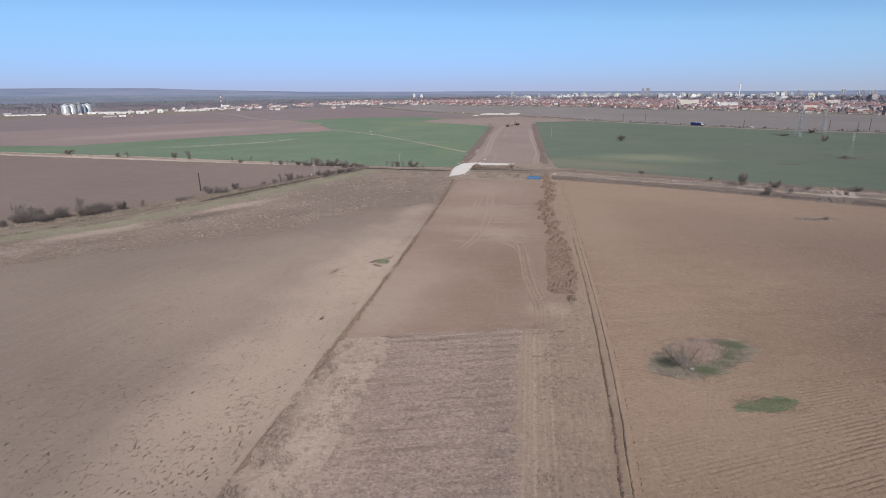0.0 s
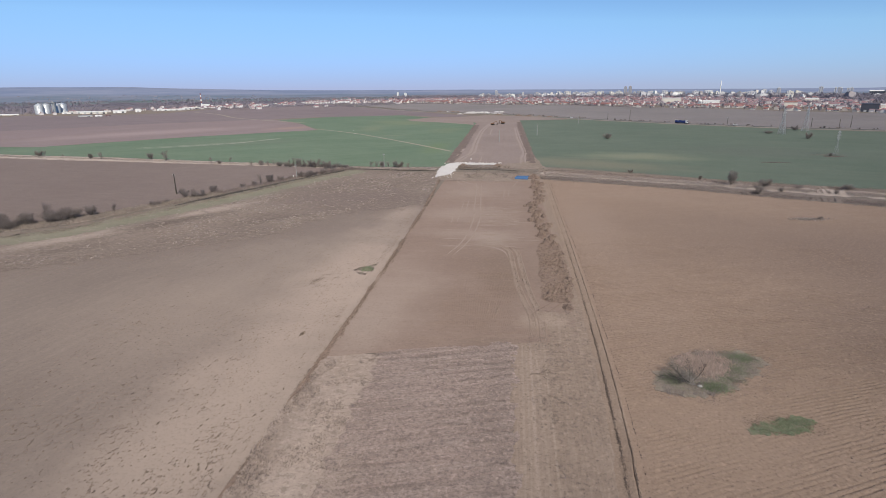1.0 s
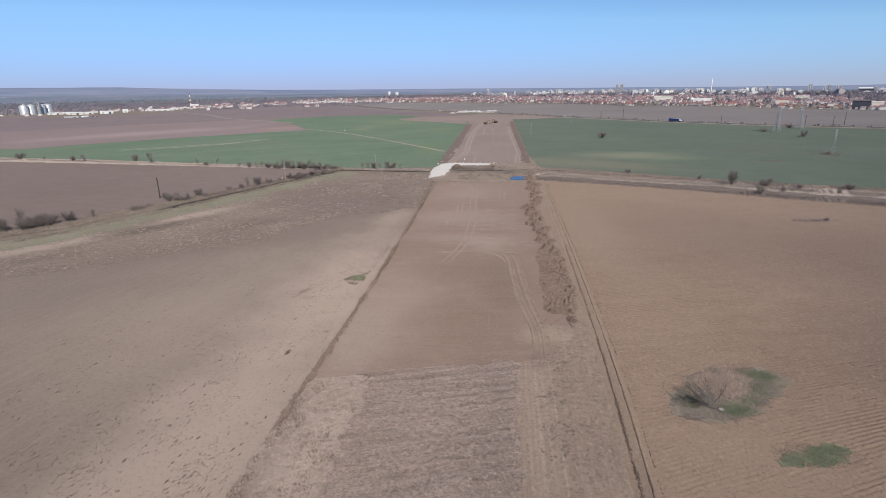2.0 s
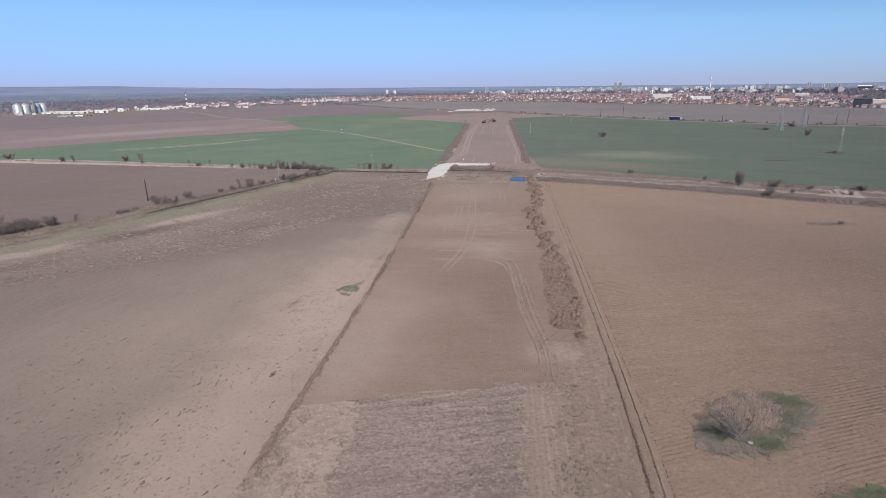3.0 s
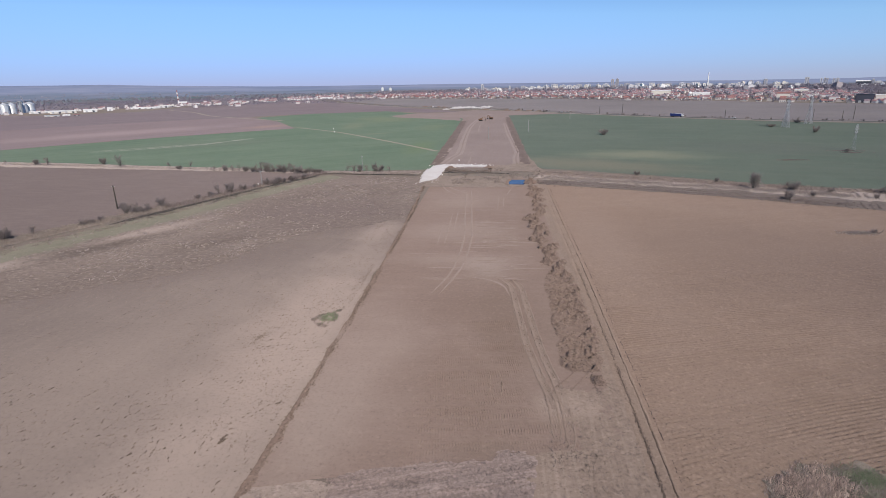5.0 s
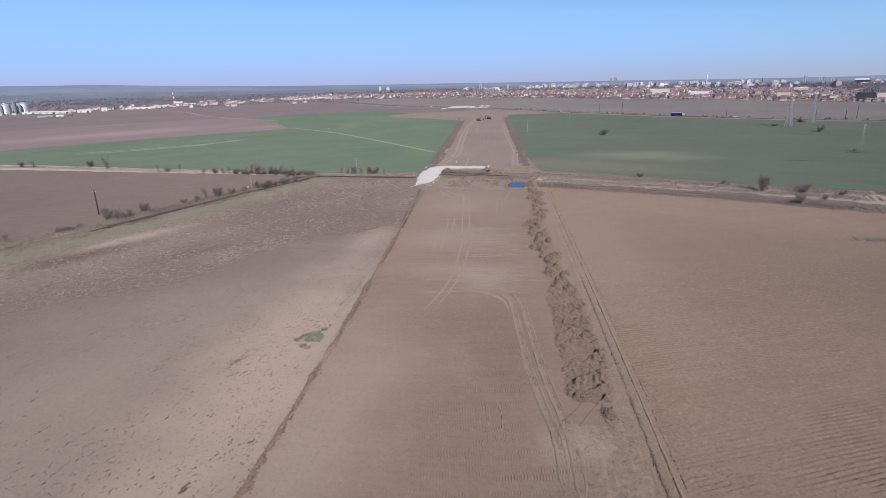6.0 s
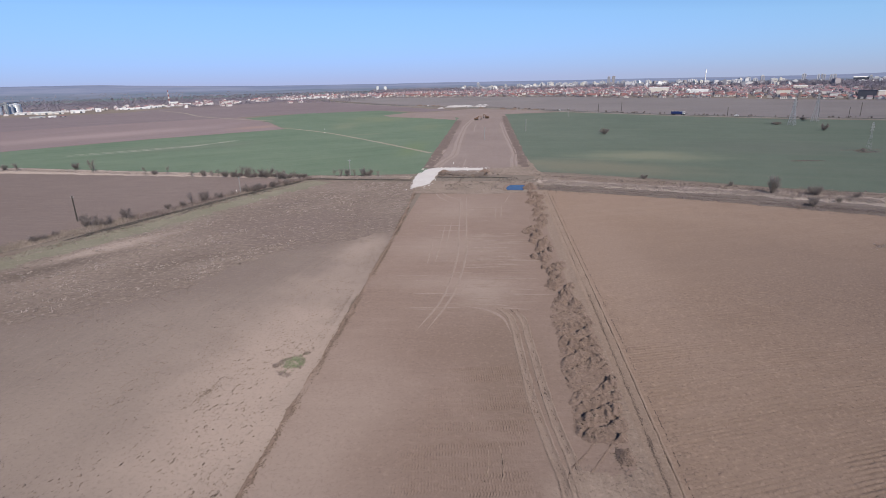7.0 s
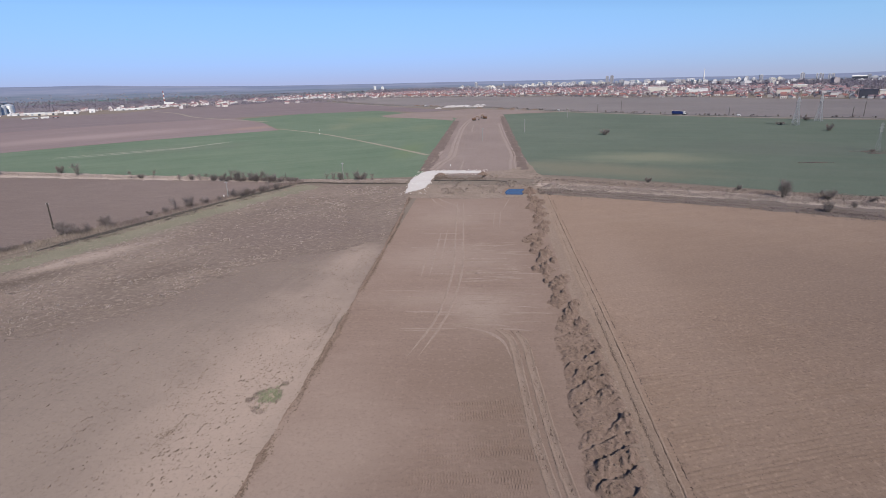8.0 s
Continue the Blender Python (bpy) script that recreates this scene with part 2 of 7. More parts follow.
M["stubble"] = soil("old_stubble", (0.375, 0.28, 0.24), (0.448, 0.34, 0.293), big=14, mid=0.7, fine=0.28, grit=0.9, bump=0.1,
                    streak=[(17, 1.3, 26, 0.5, (0.45, 0.362, 0.318)), (15, 1.6, 14, 0.5, (0.24, 0.185, 0.162)), (17, 0.35, 9, 0.45, (0.50, 0.405, 0.35)), (17, 0.4, 2.2, 0.5, (0.21, 0.16, 0.138))], spots=(0.5, 0.5, 0.62, (0.215, 0.166, 0.147), 0.75),
                    zones=[(-18, 84, 6, 12, 0, 0.3, (0.30, 0.235, 0.205)), (-22, 58, 4, 14, 0, 0.5, (0.47, 0.375, 0.31)), (-2.5, 74, 4, 30, 0, 0.4, (0.26, 0.20, 0.17)), (8, 108, 5, 7, 0, 0.7, (0.46, 0.36, 0.29))])
M["dusty"] = soil("dusty_trampled_soil", (0.42, 0.328, 0.272), (0.485, 0.385, 0.32), big=16, mid=1.6, fine=0.5, grit=0.7, bump=0.2,
                  spots=(1.3, 0.53, 0.62, (0.26, 0.2, 0.168), 0.6),
                  zones=[(-27.5, 68, 3.0, 26, -4, 0.6, (0.51, 0.405, 0.335)), (-33.0, 66, 2.2, 34, 0, 0.6, (0.32, 0.245, 0.20)), (-29, 88, 6, 8, 0, 0.5, (0.39, 0.30, 0.24))])
M["margin"] = soil("trampled_margin", (0.315, 0.236, 0.185), (0.375, 0.284, 0.225), big=12, mid=1.6, fine=0.5, grit=0.8, bump=0.12,
                   streak=[(88, 0.32, 16, 0.4, (0.45, 0.35, 0.28)), (17, 0.7, 4, 0.3, (0.26, 0.195, 0.155))], spots=(1.2, 0.54, 0.68, (0.255, 0.19, 0.15), 0.4),
                   zones=[(3.4, 78, 3.4, 40, -3, 0.25, (0.42, 0.325, 0.265)), (1.7, 75, 0.32, 60, -0.6, 0.3, (0.50, 0.395, 0.318)), (3.2, 75, 0.42, 60, -0.6, 0.45, (0.51, 0.40, 0.325)), (4.5, 72, 0.3, 50, 0.3, 0.3, (0.50, 0.395, 0.315)), (5.8, 76, 0.28, 45, -0.4, 0.4, (0.50, 0.395, 0.315)), (2.4, 70, 0.22, 50, -0.6, 0.25, (0.50, 0.395, 0.315)), (8.5, 110, 5, 5, 0, 0.6, (0.47, 0.365, 0.295)), (15.5, 190, 3, 110, 0, 0.5, (0.315, 0.232, 0.18))])
M["track"] = soil("wheel_worn_soil", (0.35, 0.274, 0.236), (0.405, 0.322, 0.28), big=10, mid=2, fine=0.3, grit=0.4)
M["trace"] = soil("faint_wheel_soil", (0.315, 0.233, 0.184), (0.376, 0.286, 0.232), big=6, mid=1.2, fine=0.3, grit=0.4)
M["soft_trace"] = soil("smooth_wheel_soil", (0.352, 0.265, 0.216), (0.405, 0.312, 0.258), big=4, mid=0.8, fine=0.35, grit=0.6)
M["rut"] = soil("rutted_soil", (0.325, 0.237, 0.18), (0.40, 0.297, 0.23), big=9, mid=1.4, fine=0.25, grit=0.7, bump=0.12)
M["spoil"] = soil("broken_topsoil", (0.262, 0.185, 0.143), (0.328, 0.237, 0.188), big=6, mid=0.9, fine=0.4, grit=0.8, bump=0.15)
M["verge"] = soil("dry_grass_verge", (0.345, 0.274, 0.220), (0.540, 0.437, 0.363), big=14, mid=3, fine=0.5, grit=0.7)
M["verge_pale"] = soil("bleached_verge", (0.42, 0.34, 0.283), (0.60, 0.49, 0.415), big=14, mid=3, fine=0.5, grit=0.6)
M["verge_brown"] = soil("weedy_brown_verge", (0.265, 0.206, 0.164), (0.383, 0.300, 0.245), big=10, mid=2, fine=0.6, grit=0.8, spots=(2.0, 0.52, 0.66, (0.18, 0.145, 0.115), 0.5))
M["thicket"] = soil("matted_weeds", (0.287, 0.236, 0.186), (0.391, 0.322, 0.259), big=4, mid=1.0, fine=0.25, grit=0.8, spots=(1.6, 0.52, 0.66, (0.19, 0.20, 0.125), 0.4),
                    zones=[(33.0, 94.6, 4.0, 3.8, 0, 0.9, (0.50, 0.39, 0.33)), (32.2, 87.4, 2.8, 1.5, 20, 0.9, (0.2, 0.25, 0.12)), (40.0, 97.8, 2.8, 1.9, 10, 0.9, (0.19, 0.235, 0.13)), (37.4, 92.8, 2.4, 3.0, 30, 0.7, (0.25, 0.235, 0.17)), (26.2, 88.4, 2.2, 2.2, 0, 0.6, (0.215, 0.22, 0.15))])
M["turf"] = soil("short_green_turf", (0.19, 0.215, 0.13), (0.27, 0.275, 0.18), big=4, mid=1.0, fine=0.2, grit=0.3, spots=(0.9, 0.5, 0.62, (0.33, 0.26, 0.19), 0.8))
M["bank"] = soil("weedy_bank", (0.205, 0.163, 0.138), (0.29, 0.236, 0.205), big=12, mid=2, fine=0.5, grit=0.7)
M["greenish"] = soil("thin_grass", (0.228, 0.211, 0.15), (0.314, 0.279, 0.212), big=12, mid=3, fine=0.5, grit=0.5)
M["ditch"] = soil("wet_ditch_bed", (0.06, 0.055, 0.05), (0.13, 0.11, 0.09), big=8, mid=2, fine=0.5)
M["tram"] = soil("bare_wheel_line", (0.31, 0.32, 0.245), (0.46, 0.45, 0.36), big=20, mid=4, fine=0.6)
M["chalk"] = soil("crushed_limestone", (0.671, 0.612, 0.568), (0.757, 0.714, 0.679), big=8, mid=1.5, fine=0.3, grit=0.25, bump=0.2)
M["lane"] = soil("field_path", (0.306, 0.274, 0.207), (0.391, 0.349, 0.274), big=20, mid=4, fine=0.8)
M["road"] = soil("asphalt_road", (0.10, 0.098, 0.096), (0.16, 0.155, 0.15), big=30, mid=6, fine=1)
M["shoulder"] = soil("gravel_shoulder", (0.30, 0.26, 0.22), (0.42, 0.37, 0.32), big=20, mid=4, fine=1)
M["clod"] = plain("dry_clod", (0.27, 0.195, 0.15), 0.3, 1.0, 1.0, second=(0.38, 0.285, 0.225), island=True, spec=0.05)
M["clod_dark"] = plain("dark_clod", (0.20, 0.146, 0.11), 0.3, 1.0, 1.0, second=(0.32, 0.24, 0.185), island=True, spec=0.05)
M["clod_damp"] = plain("damp_clod", (0.185, 0.134, 0.103), 0.3, 1.0, 1.0, second=(0.27, 0.2, 0.158), island=True, spec=0.05)
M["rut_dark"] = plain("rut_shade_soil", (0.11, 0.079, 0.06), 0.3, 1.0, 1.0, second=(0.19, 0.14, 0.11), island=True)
M["clod_pale"] = plain("limestone_lump", (0.72, 0.66, 0.60), 0.15, 1.0, 1.0, second=(0.85, 0.81, 0.76), island=True)
M["straw"] = plain("dry_straw", (0.48, 0.385, 0.31), 0.2, 3.0, 0.9, second=(0.34, 0.275, 0.22), island=True)
M["weed_dark"] = plain("dark_dead_weed", (0.24, 0.183, 0.16), 0.25, 2.0, 0.9, second=(0.39, 0.31, 0.275), island=True)
M["straw_pale"] = plain("bleached_grass", (0.60, 0.49, 0.42), 0.2, 3.0, 0.9, second=(0.42, 0.34, 0.29), island=True)
M["stalk"] = plain("grey_stalk", (0.40, 0.315, 0.265), 0.25, 3.0, 0.9, second=(0.26, 0.21, 0.18), island=True)
M["grass"] = plain("fresh_grass", (0.24, 0.31, 0.16), 0.25, 1.5, 0.8, second=(0.37, 0.385, 0.25), island=True)
M["sedge"] = plain("dry_plume", (0.62, 0.478, 0.405), 0.25, 0.8, 0.9, second=(0.57, 0.435, 0.368), island=True)
M["bark"] = plain("grey_bark", (0.17, 0.145, 0.12), 0.3, 1.0, 0.9)
M["twig"] = plain("bare_twigs", (0.27, 0.225, 0.2), 0.3, 2.0, 0.9, second=(0.38, 0.315, 0.28), island=True)
M["twig_white"] = plain("white_twigs", (0.59, 0.54, 0.48), 0.2, 1.0, 0.9, second=(0.26, 0.225, 0.195), island=True)
M["twig_black"] = plain("black_twigs", (0.075, 0.07, 0.055), 0.25, 1.0, 0.9, second=(0.13, 0.11, 0.09), island=True)
M["olive"] = plain("olive_weeds", (0.29, 0.285, 0.2), 0.25, 1.0, 0.9, second=(0.40, 0.36, 0.275), island=True)
M["brush"] = plain("grey_brush", (0.50, 0.405, 0.35), 0.25, 1.0, 0.9, second=(0.36, 0.29, 0.25), island=True)
# woodland floor and far twigs: mauve distance haze mixed into the colour
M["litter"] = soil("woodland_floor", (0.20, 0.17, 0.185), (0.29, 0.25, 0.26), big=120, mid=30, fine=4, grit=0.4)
M["twig_far"] = plain("hazed_winter_wood", (0.45, 0.395, 0.43), 0.25, 60.0, 0.9, second=(0.38, 0.335, 0.37), island=True)
M["conifer"] = plain("dark_conifer", (0.045, 0.06, 0.05), 0.3, 3.0, 0.9)
M["steel"] = plain("galvanised_steel", (0.6, 0.6, 0.59), 0.12, 2.0, 0.6, 0.1)
M["silo"] = plain("corrugated_zinc", (0.72, 0.74, 0.76), 0.1, 4.0, 0.42, 0.35)
M["concrete"] = plain("pole_concrete", (0.46, 0.44, 0.41), 0.15, 1.0, 0.85)
M["wood"] = plain("tarred_pole", (0.10, 0.085, 0.07), 0.2, 1.0, 0.85)
M["render"] = plain("house_render", (0.76, 0.71, 0.67), 0.12, 8.0, 0.9, second=(0.60, 0.53, 0.48))
M["tile"] = plain("red_roof_tile", (0.50, 0.235, 0.20), 0.25, 6.0, 0.9, second=(0.34, 0.20, 0.19))
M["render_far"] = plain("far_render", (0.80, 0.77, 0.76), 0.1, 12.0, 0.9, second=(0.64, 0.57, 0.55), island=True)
# roof red and village walls greyed here by painted distance haze
M["tile_far"] = plain("hazed_roof_tile", (0.53, 0.255, 0.24), 0.25, 12.0, 0.9, second=(0.42, 0.31, 0.32), island=True)
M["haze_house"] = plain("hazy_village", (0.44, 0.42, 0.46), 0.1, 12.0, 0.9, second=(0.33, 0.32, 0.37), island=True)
M["panel"] = plain("panel_block", (0.66, 0.65, 0.66), 0.08, 12.0, 0.9, second=(0.52, 0.50, 0.50))
M["panel_dark"] = plain("brown_panel_block", (0.52, 0.46, 0.45), 0.1, 12.0, 0.9)
M["loggia"] = plain("shaded_loggia", (0.36, 0.38, 0.44), 0.15, 8.0, 0.7)
M["glass"] = plain("window_band", (0.10, 0.12, 0.15), 0.1, 5.0, 0.2, spec=0.5)
M["white"] = plain("white_sheeting", (0.80, 0.79, 0.77), 0.06, 12.0, 0.6)
M["beige"] = plain("beige_render", (0.70, 0.655, 0.59), 0.08, 12.0, 0.9)
M["slate"] = plain("dark_cladding", (0.09, 0.095, 0.12), 0.1, 10.0, 0.6)
M["redpaint"] = plain("faded_red_paint", (0.45, 0.16, 0.13), 0.08, 3.0, 0.7)
M["yellow"] = plain("dusty_machine_paint", (0.24, 0.13, 0.075), 0.25, 1.0, 0.7)
M["rubber"] = plain("black_rubber", (0.03, 0.03, 0.03), 0.2, 0.5, 0.8)
M["iron"] = plain("worn_iron", (0.10, 0.09, 0.085), 0.25, 0.5, 0.6, 0.4)
M["tarp"] = plain("blue_curtain", (0.045, 0.075, 0.24), 0.12, 3.0, 0.6)
M["stone"] = plain("pale_stone", (0.44, 0.41, 0.37), 0.1, 0.4, 0.9)
wm, wnn, wll, wb = shader("pool_water", 0.12, 0, 0.2)
wb.inputs["Base Color"].default_value = (0.03, 0.042, 0.085, 1)
M["water"] = wm
# far backdrop: distance haze painted as bluer tones by range, and self-lit
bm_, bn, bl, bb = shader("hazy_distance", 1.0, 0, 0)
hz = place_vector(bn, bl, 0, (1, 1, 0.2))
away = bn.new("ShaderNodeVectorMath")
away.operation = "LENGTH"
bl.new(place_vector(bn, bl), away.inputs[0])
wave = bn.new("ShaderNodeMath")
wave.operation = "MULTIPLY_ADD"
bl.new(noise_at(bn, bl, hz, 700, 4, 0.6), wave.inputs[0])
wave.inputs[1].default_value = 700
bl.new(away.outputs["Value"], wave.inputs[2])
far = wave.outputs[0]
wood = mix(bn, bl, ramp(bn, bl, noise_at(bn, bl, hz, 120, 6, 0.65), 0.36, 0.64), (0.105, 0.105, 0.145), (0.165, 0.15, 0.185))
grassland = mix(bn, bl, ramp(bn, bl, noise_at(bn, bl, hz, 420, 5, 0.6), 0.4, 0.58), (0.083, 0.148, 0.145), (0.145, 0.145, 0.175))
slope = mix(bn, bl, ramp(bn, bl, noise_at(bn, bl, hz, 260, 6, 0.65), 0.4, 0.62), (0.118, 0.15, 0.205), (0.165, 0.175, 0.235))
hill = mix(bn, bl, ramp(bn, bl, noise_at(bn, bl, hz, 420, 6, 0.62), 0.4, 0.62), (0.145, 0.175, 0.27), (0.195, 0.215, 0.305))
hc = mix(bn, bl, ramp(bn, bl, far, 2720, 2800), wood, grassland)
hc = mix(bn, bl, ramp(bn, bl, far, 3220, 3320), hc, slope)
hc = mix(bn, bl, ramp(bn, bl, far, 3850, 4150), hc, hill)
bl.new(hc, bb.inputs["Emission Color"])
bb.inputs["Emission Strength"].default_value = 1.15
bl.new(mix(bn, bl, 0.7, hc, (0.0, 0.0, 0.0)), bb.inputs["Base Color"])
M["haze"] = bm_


# ---- builders ----
def mesh(name, verts, faces, mat, parent=None, label="", smooth=False):
    me = bpy.data.meshes.new(name)
    me.from_pydata([tuple(map(float, v)) for v in verts], [], [tuple(int(i) for i in f) for f in faces])
    me.materials.append(M[mat])
    if smooth:
        me.polygons.foreach_set("use_smooth", [True] * len(me.polygons))
    me.update()
    ob = new(name, me)
    if parent:
        ob.parent = parent
    return tagged(ob, label)


def fast_mesh(name, verts, tris, mat):
    """Many triangles (n, 3) at once."""
    me = bpy.data.meshes.new(name)
    verts, tris = np.asarray(verts, np.float32), np.asarray(tris, np.int32)
    k = tris.shape[1]
    me.vertices.add(len(verts))
    me.vertices.foreach_set("co", verts.ravel())
    me.loops.add(tris.size)
    me.loops.foreach_set("vertex_index", tris.ravel())
    me.polygons.add(len(tris))
    me.polygons.foreach_set("loop_start", np.arange(0, tris.size, k, dtype=np.int32))
    me.materials.append(M[mat])
    me.update(calc_edges=True)
    return new(name, me)


def part(name, bm, mat, parent, label=""):
    me = bpy.data.meshes.new(name)
    bm.normal_update()
    bm.to_mesh(me)
    bm.free()
    me.materials.append(M[mat])
    ob = new(name, me)
    ob.parent = parent
    return tagged(ob, label)


def wob(x, y, size, seed=0.0):
    """Smooth value noise in -1..1 for arrays."""
    x, y = np.asarray(x, float) / size + seed * 17.3, np.asarray(y, float) / size - seed * 9.1
    x, y = np.broadcast_arrays(x, y)
    xi, yi = np.floor(x).astype(np.int64), np.floor(y).astype(np.int64)
    u, v = x - xi, y - yi
    u, v = u * u * (3 - 2 * u), v * v * (3 - 2 * v)

    def h(a, b):
        n = (a * 374761393 + b * 668265263 + 1442695) & 0x7FFFFFFF
        n = ((n ^ (n >> 13)) * 1274126177) & 0x7FFFFFFF
        return ((n ^ (n >> 16)) & 0xFFFF) / 32767.5 - 1
    return (h(xi, yi) * (1 - u) + h(xi + 1, yi) * u) * (1 - v) + (h(xi, yi + 1) * (1 - u) + h(xi + 1, yi + 1) * u) * v


def fractal(x, y, size, seed=0.0, octaves=4):
    return sum(wob(x, y, size / 2 ** k, seed + k) / 2 ** k for k in range(octaves)) / 1.9


def outline(pts, jag, step):
    """A closed outline, resampled and made uneven."""
    out = []
    for i, (a, b) in enumerate(zip(pts, pts[1:] + pts[:1])):
        a, b = np.array(a, float), np.array(b, float)
        n = max(1, int(np.hypot(*(b - a)) / step))
        way = (b - a) / max(1e-6, np.hypot(*(b - a)))
        side = np.array([-way[1], way[0]])
        for k in range(n):
            p = a + (b - a) * k / n
            soft = min(1.0, k / 2, (n - k) / 2)
            out.append(p + side * soft * jag * float(fractal(p[0], p[1], step * 4, i % 5, 3)) * 1.6)
    return out


def field(name, label, category, pts, z, mat, jag=0.5, step=2.0, thick=0.04):
    """A slab of ground cover with an uneven outline and a thin edge."""
    o = outline(pts, jag, step)
    n = len(o)
    verts = [(p[0], p[1], z) for p in o] + [(p[0], p[1], z - thick) for p in o]
    faces = [tuple(range(n))] + [(i, i + n, (i + 1) % n + n, (i + 1) % n) for i in range(n)]
    area = sum(a[0] * b[1] - b[0] * a[1] for a, b in zip(o, o[1:] + o[:1]))
    if area < 0:
        faces = [f[::-1] for f in faces]
    return tagged(mesh(name, verts, faces, mat), label, category, kind="structure")


def smooth_path(pts, step):
    """Points and sideways directions along a rounded polyline."""
    p = np.array([pts[0]] + list(pts) + [pts[-1]], float)
    p[0], p[-1] = 2 * p[1] - p[2], 2 * p[-2] - p[-3]
    out = []
    for i in range(1, len(p) - 2):
        n = max(1, int(np.hypot(*(p[i + 1] - p[i])) / step))
        for k in range(n):
            t = k / n
            out.append(0.5 * (2 * p[i] + (p[i + 1] - p[i - 1]) * t + (2 * p[i - 1] - 5 * p[i] + 4 * p[i + 1] - p[i + 2]) * t * t
                              + (3 * p[i] - p[i - 1] - 3 * p[i + 1] + p[i + 2]) * t ** 3))
    out.append(p[-2])
    out = np.array(out)
    way = np.gradient(out, axis=0)
    way /= np.hypot(way[:, 0], way[:, 1])[:, None]
    return out, np.stack([way[:, 1], -way[:, 0]], 1)


def ribbon(name, label, category, pts, profile, mat, step=1.5, jag=0.15, lump=0.05, kind="structure", drape=None, fade=0):
    """A strip along a path; profile: (sideways, height) pairs from left to right; fade narrows its ends."""
    c, side = smooth_path(pts, step)
    k, verts = len(profile), []
    q = np.arange(len(c))
    thin = np.clip(np.minimum(q, len(c) - 1 - q) / fade + 0.04, 0, 1) if fade else np.ones(len(c))
    for j, (o, z) in enumerate(profile):
        off = (o + jag * fractal(c[:, 0], c[:, 1], step * 3, j * 0.7, 3)) * thin
        q = c + side * off[:, None]
        zz = (z if not fade else z * thin) + lump * fractal(q[:, 0], q[:, 1], 2.0, 3 + j, 3) * (0 < j < k - 1)
        if drape is not None:
            zz = zz + drape(q[:, 0], q[:, 1])
        verts.append(np.column_stack([q, zz]))
    v = np.stack(verts, 1).reshape(-1, 3)
    a = (np.arange(len(c) - 1)[:, None] * k + np.arange(k - 1)).ravel()
    return tagged(fast_set(name, v, np.stack([a, a + 1, a + k + 1, a + k], 1), mat), label, category, kind=kind)


def fast_set(name, v, quads, mat):
    return fast_mesh(name, v, quads[:, ::-1] if facing_down(v, quads) else quads, mat)


def facing_down(v, quads):
    a, b, c = (v[quads[:, i]] for i in range(3))
    return np.cross(b - a, c - a)[:, 2].sum() < 0


def sheet(name, label, category, x0, x1, y0, y1, dx, dy, height, mat, keep=None, warp=None):
    """A grid of ground with real relief; keep(x, y) leaves cells out, warp(x, y) bends its edges."""
    xs, ys = np.linspace(x0, x1, int((x1 - x0) / dx) + 1), np.linspace(y0, y1, int((y1 - y0) / dy) + 1)
    gx, gy = np.meshgrid(xs, ys)
    if warp is not None:
        gx, gy = warp(gx, gy)
    v = np.column_stack([gx.ravel(), gy.ravel(), height(gx, gy).ravel()])
    k = len(xs)
    a = (np.arange(len(ys) - 1)[:, None] * k + np.arange(k - 1)).ravel()
    q = np.stack([a, a + 1, a + k + 1, a + k], 1)
    if keep is not None:
        mid = v[q].mean(1)
        q = q[keep(mid[:, 0], mid[:, 1])]
    ob = fast_mesh(name, v, q, mat)
    return tagged(ob, label, category, kind="structure")


LUMP = np.array([(1, 0, 0), (-1, 0, 0), (0, 1, 0), (0, -1, 0), (0.1, 0.1, 1), (0, 0, -0.6)], float)
LUMP_F = np.array([(0, 2, 4), (2, 1, 4), (1, 3, 4), (3, 0, 4), (2, 0, 5), (1, 2, 5), (3, 1, 5), (0, 3, 5)])


def clods(name, label, x, y, z, size, mat, flat=0.6, stretch=None):
    """Loose lumps of earth, joined as one."""
    n = len(x)
    turn = rng.uniform(0, 6.28, n) if stretch is None else np.full(n, stretch[0]) + rng.normal(0, 0.25, n)
    long = np.ones(n) if stretch is None else rng.uniform(1, stretch[1], n)
    s = LUMP[None] * (1 + rng.uniform(-0.35, 0.35, (n, 6, 3)))
    s = s * np.asarray(size)[:, None, None] * np.array([1, 1, flat])
    s[:, :, 0] *= long[:, None]
    c, d = np.cos(turn)[:, None], np.sin(turn)[:, None]
    v = np.stack([s[:, :, 0] * c - s[:, :, 1] * d + x[:, None], s[:, :, 0] * d + s[:, :, 1] * c + y[:, None], s[:, :, 2] + np.asarray(z + 0 * x)[:, None]], -1)
    f = (LUMP_F[None] + 6 * np.arange(n)[:, None, None]).reshape(-1, 3)
    return tagged(fast_mesh(name, v.reshape(-1, 3), f, mat), label, "soil clods", kind="stuff")


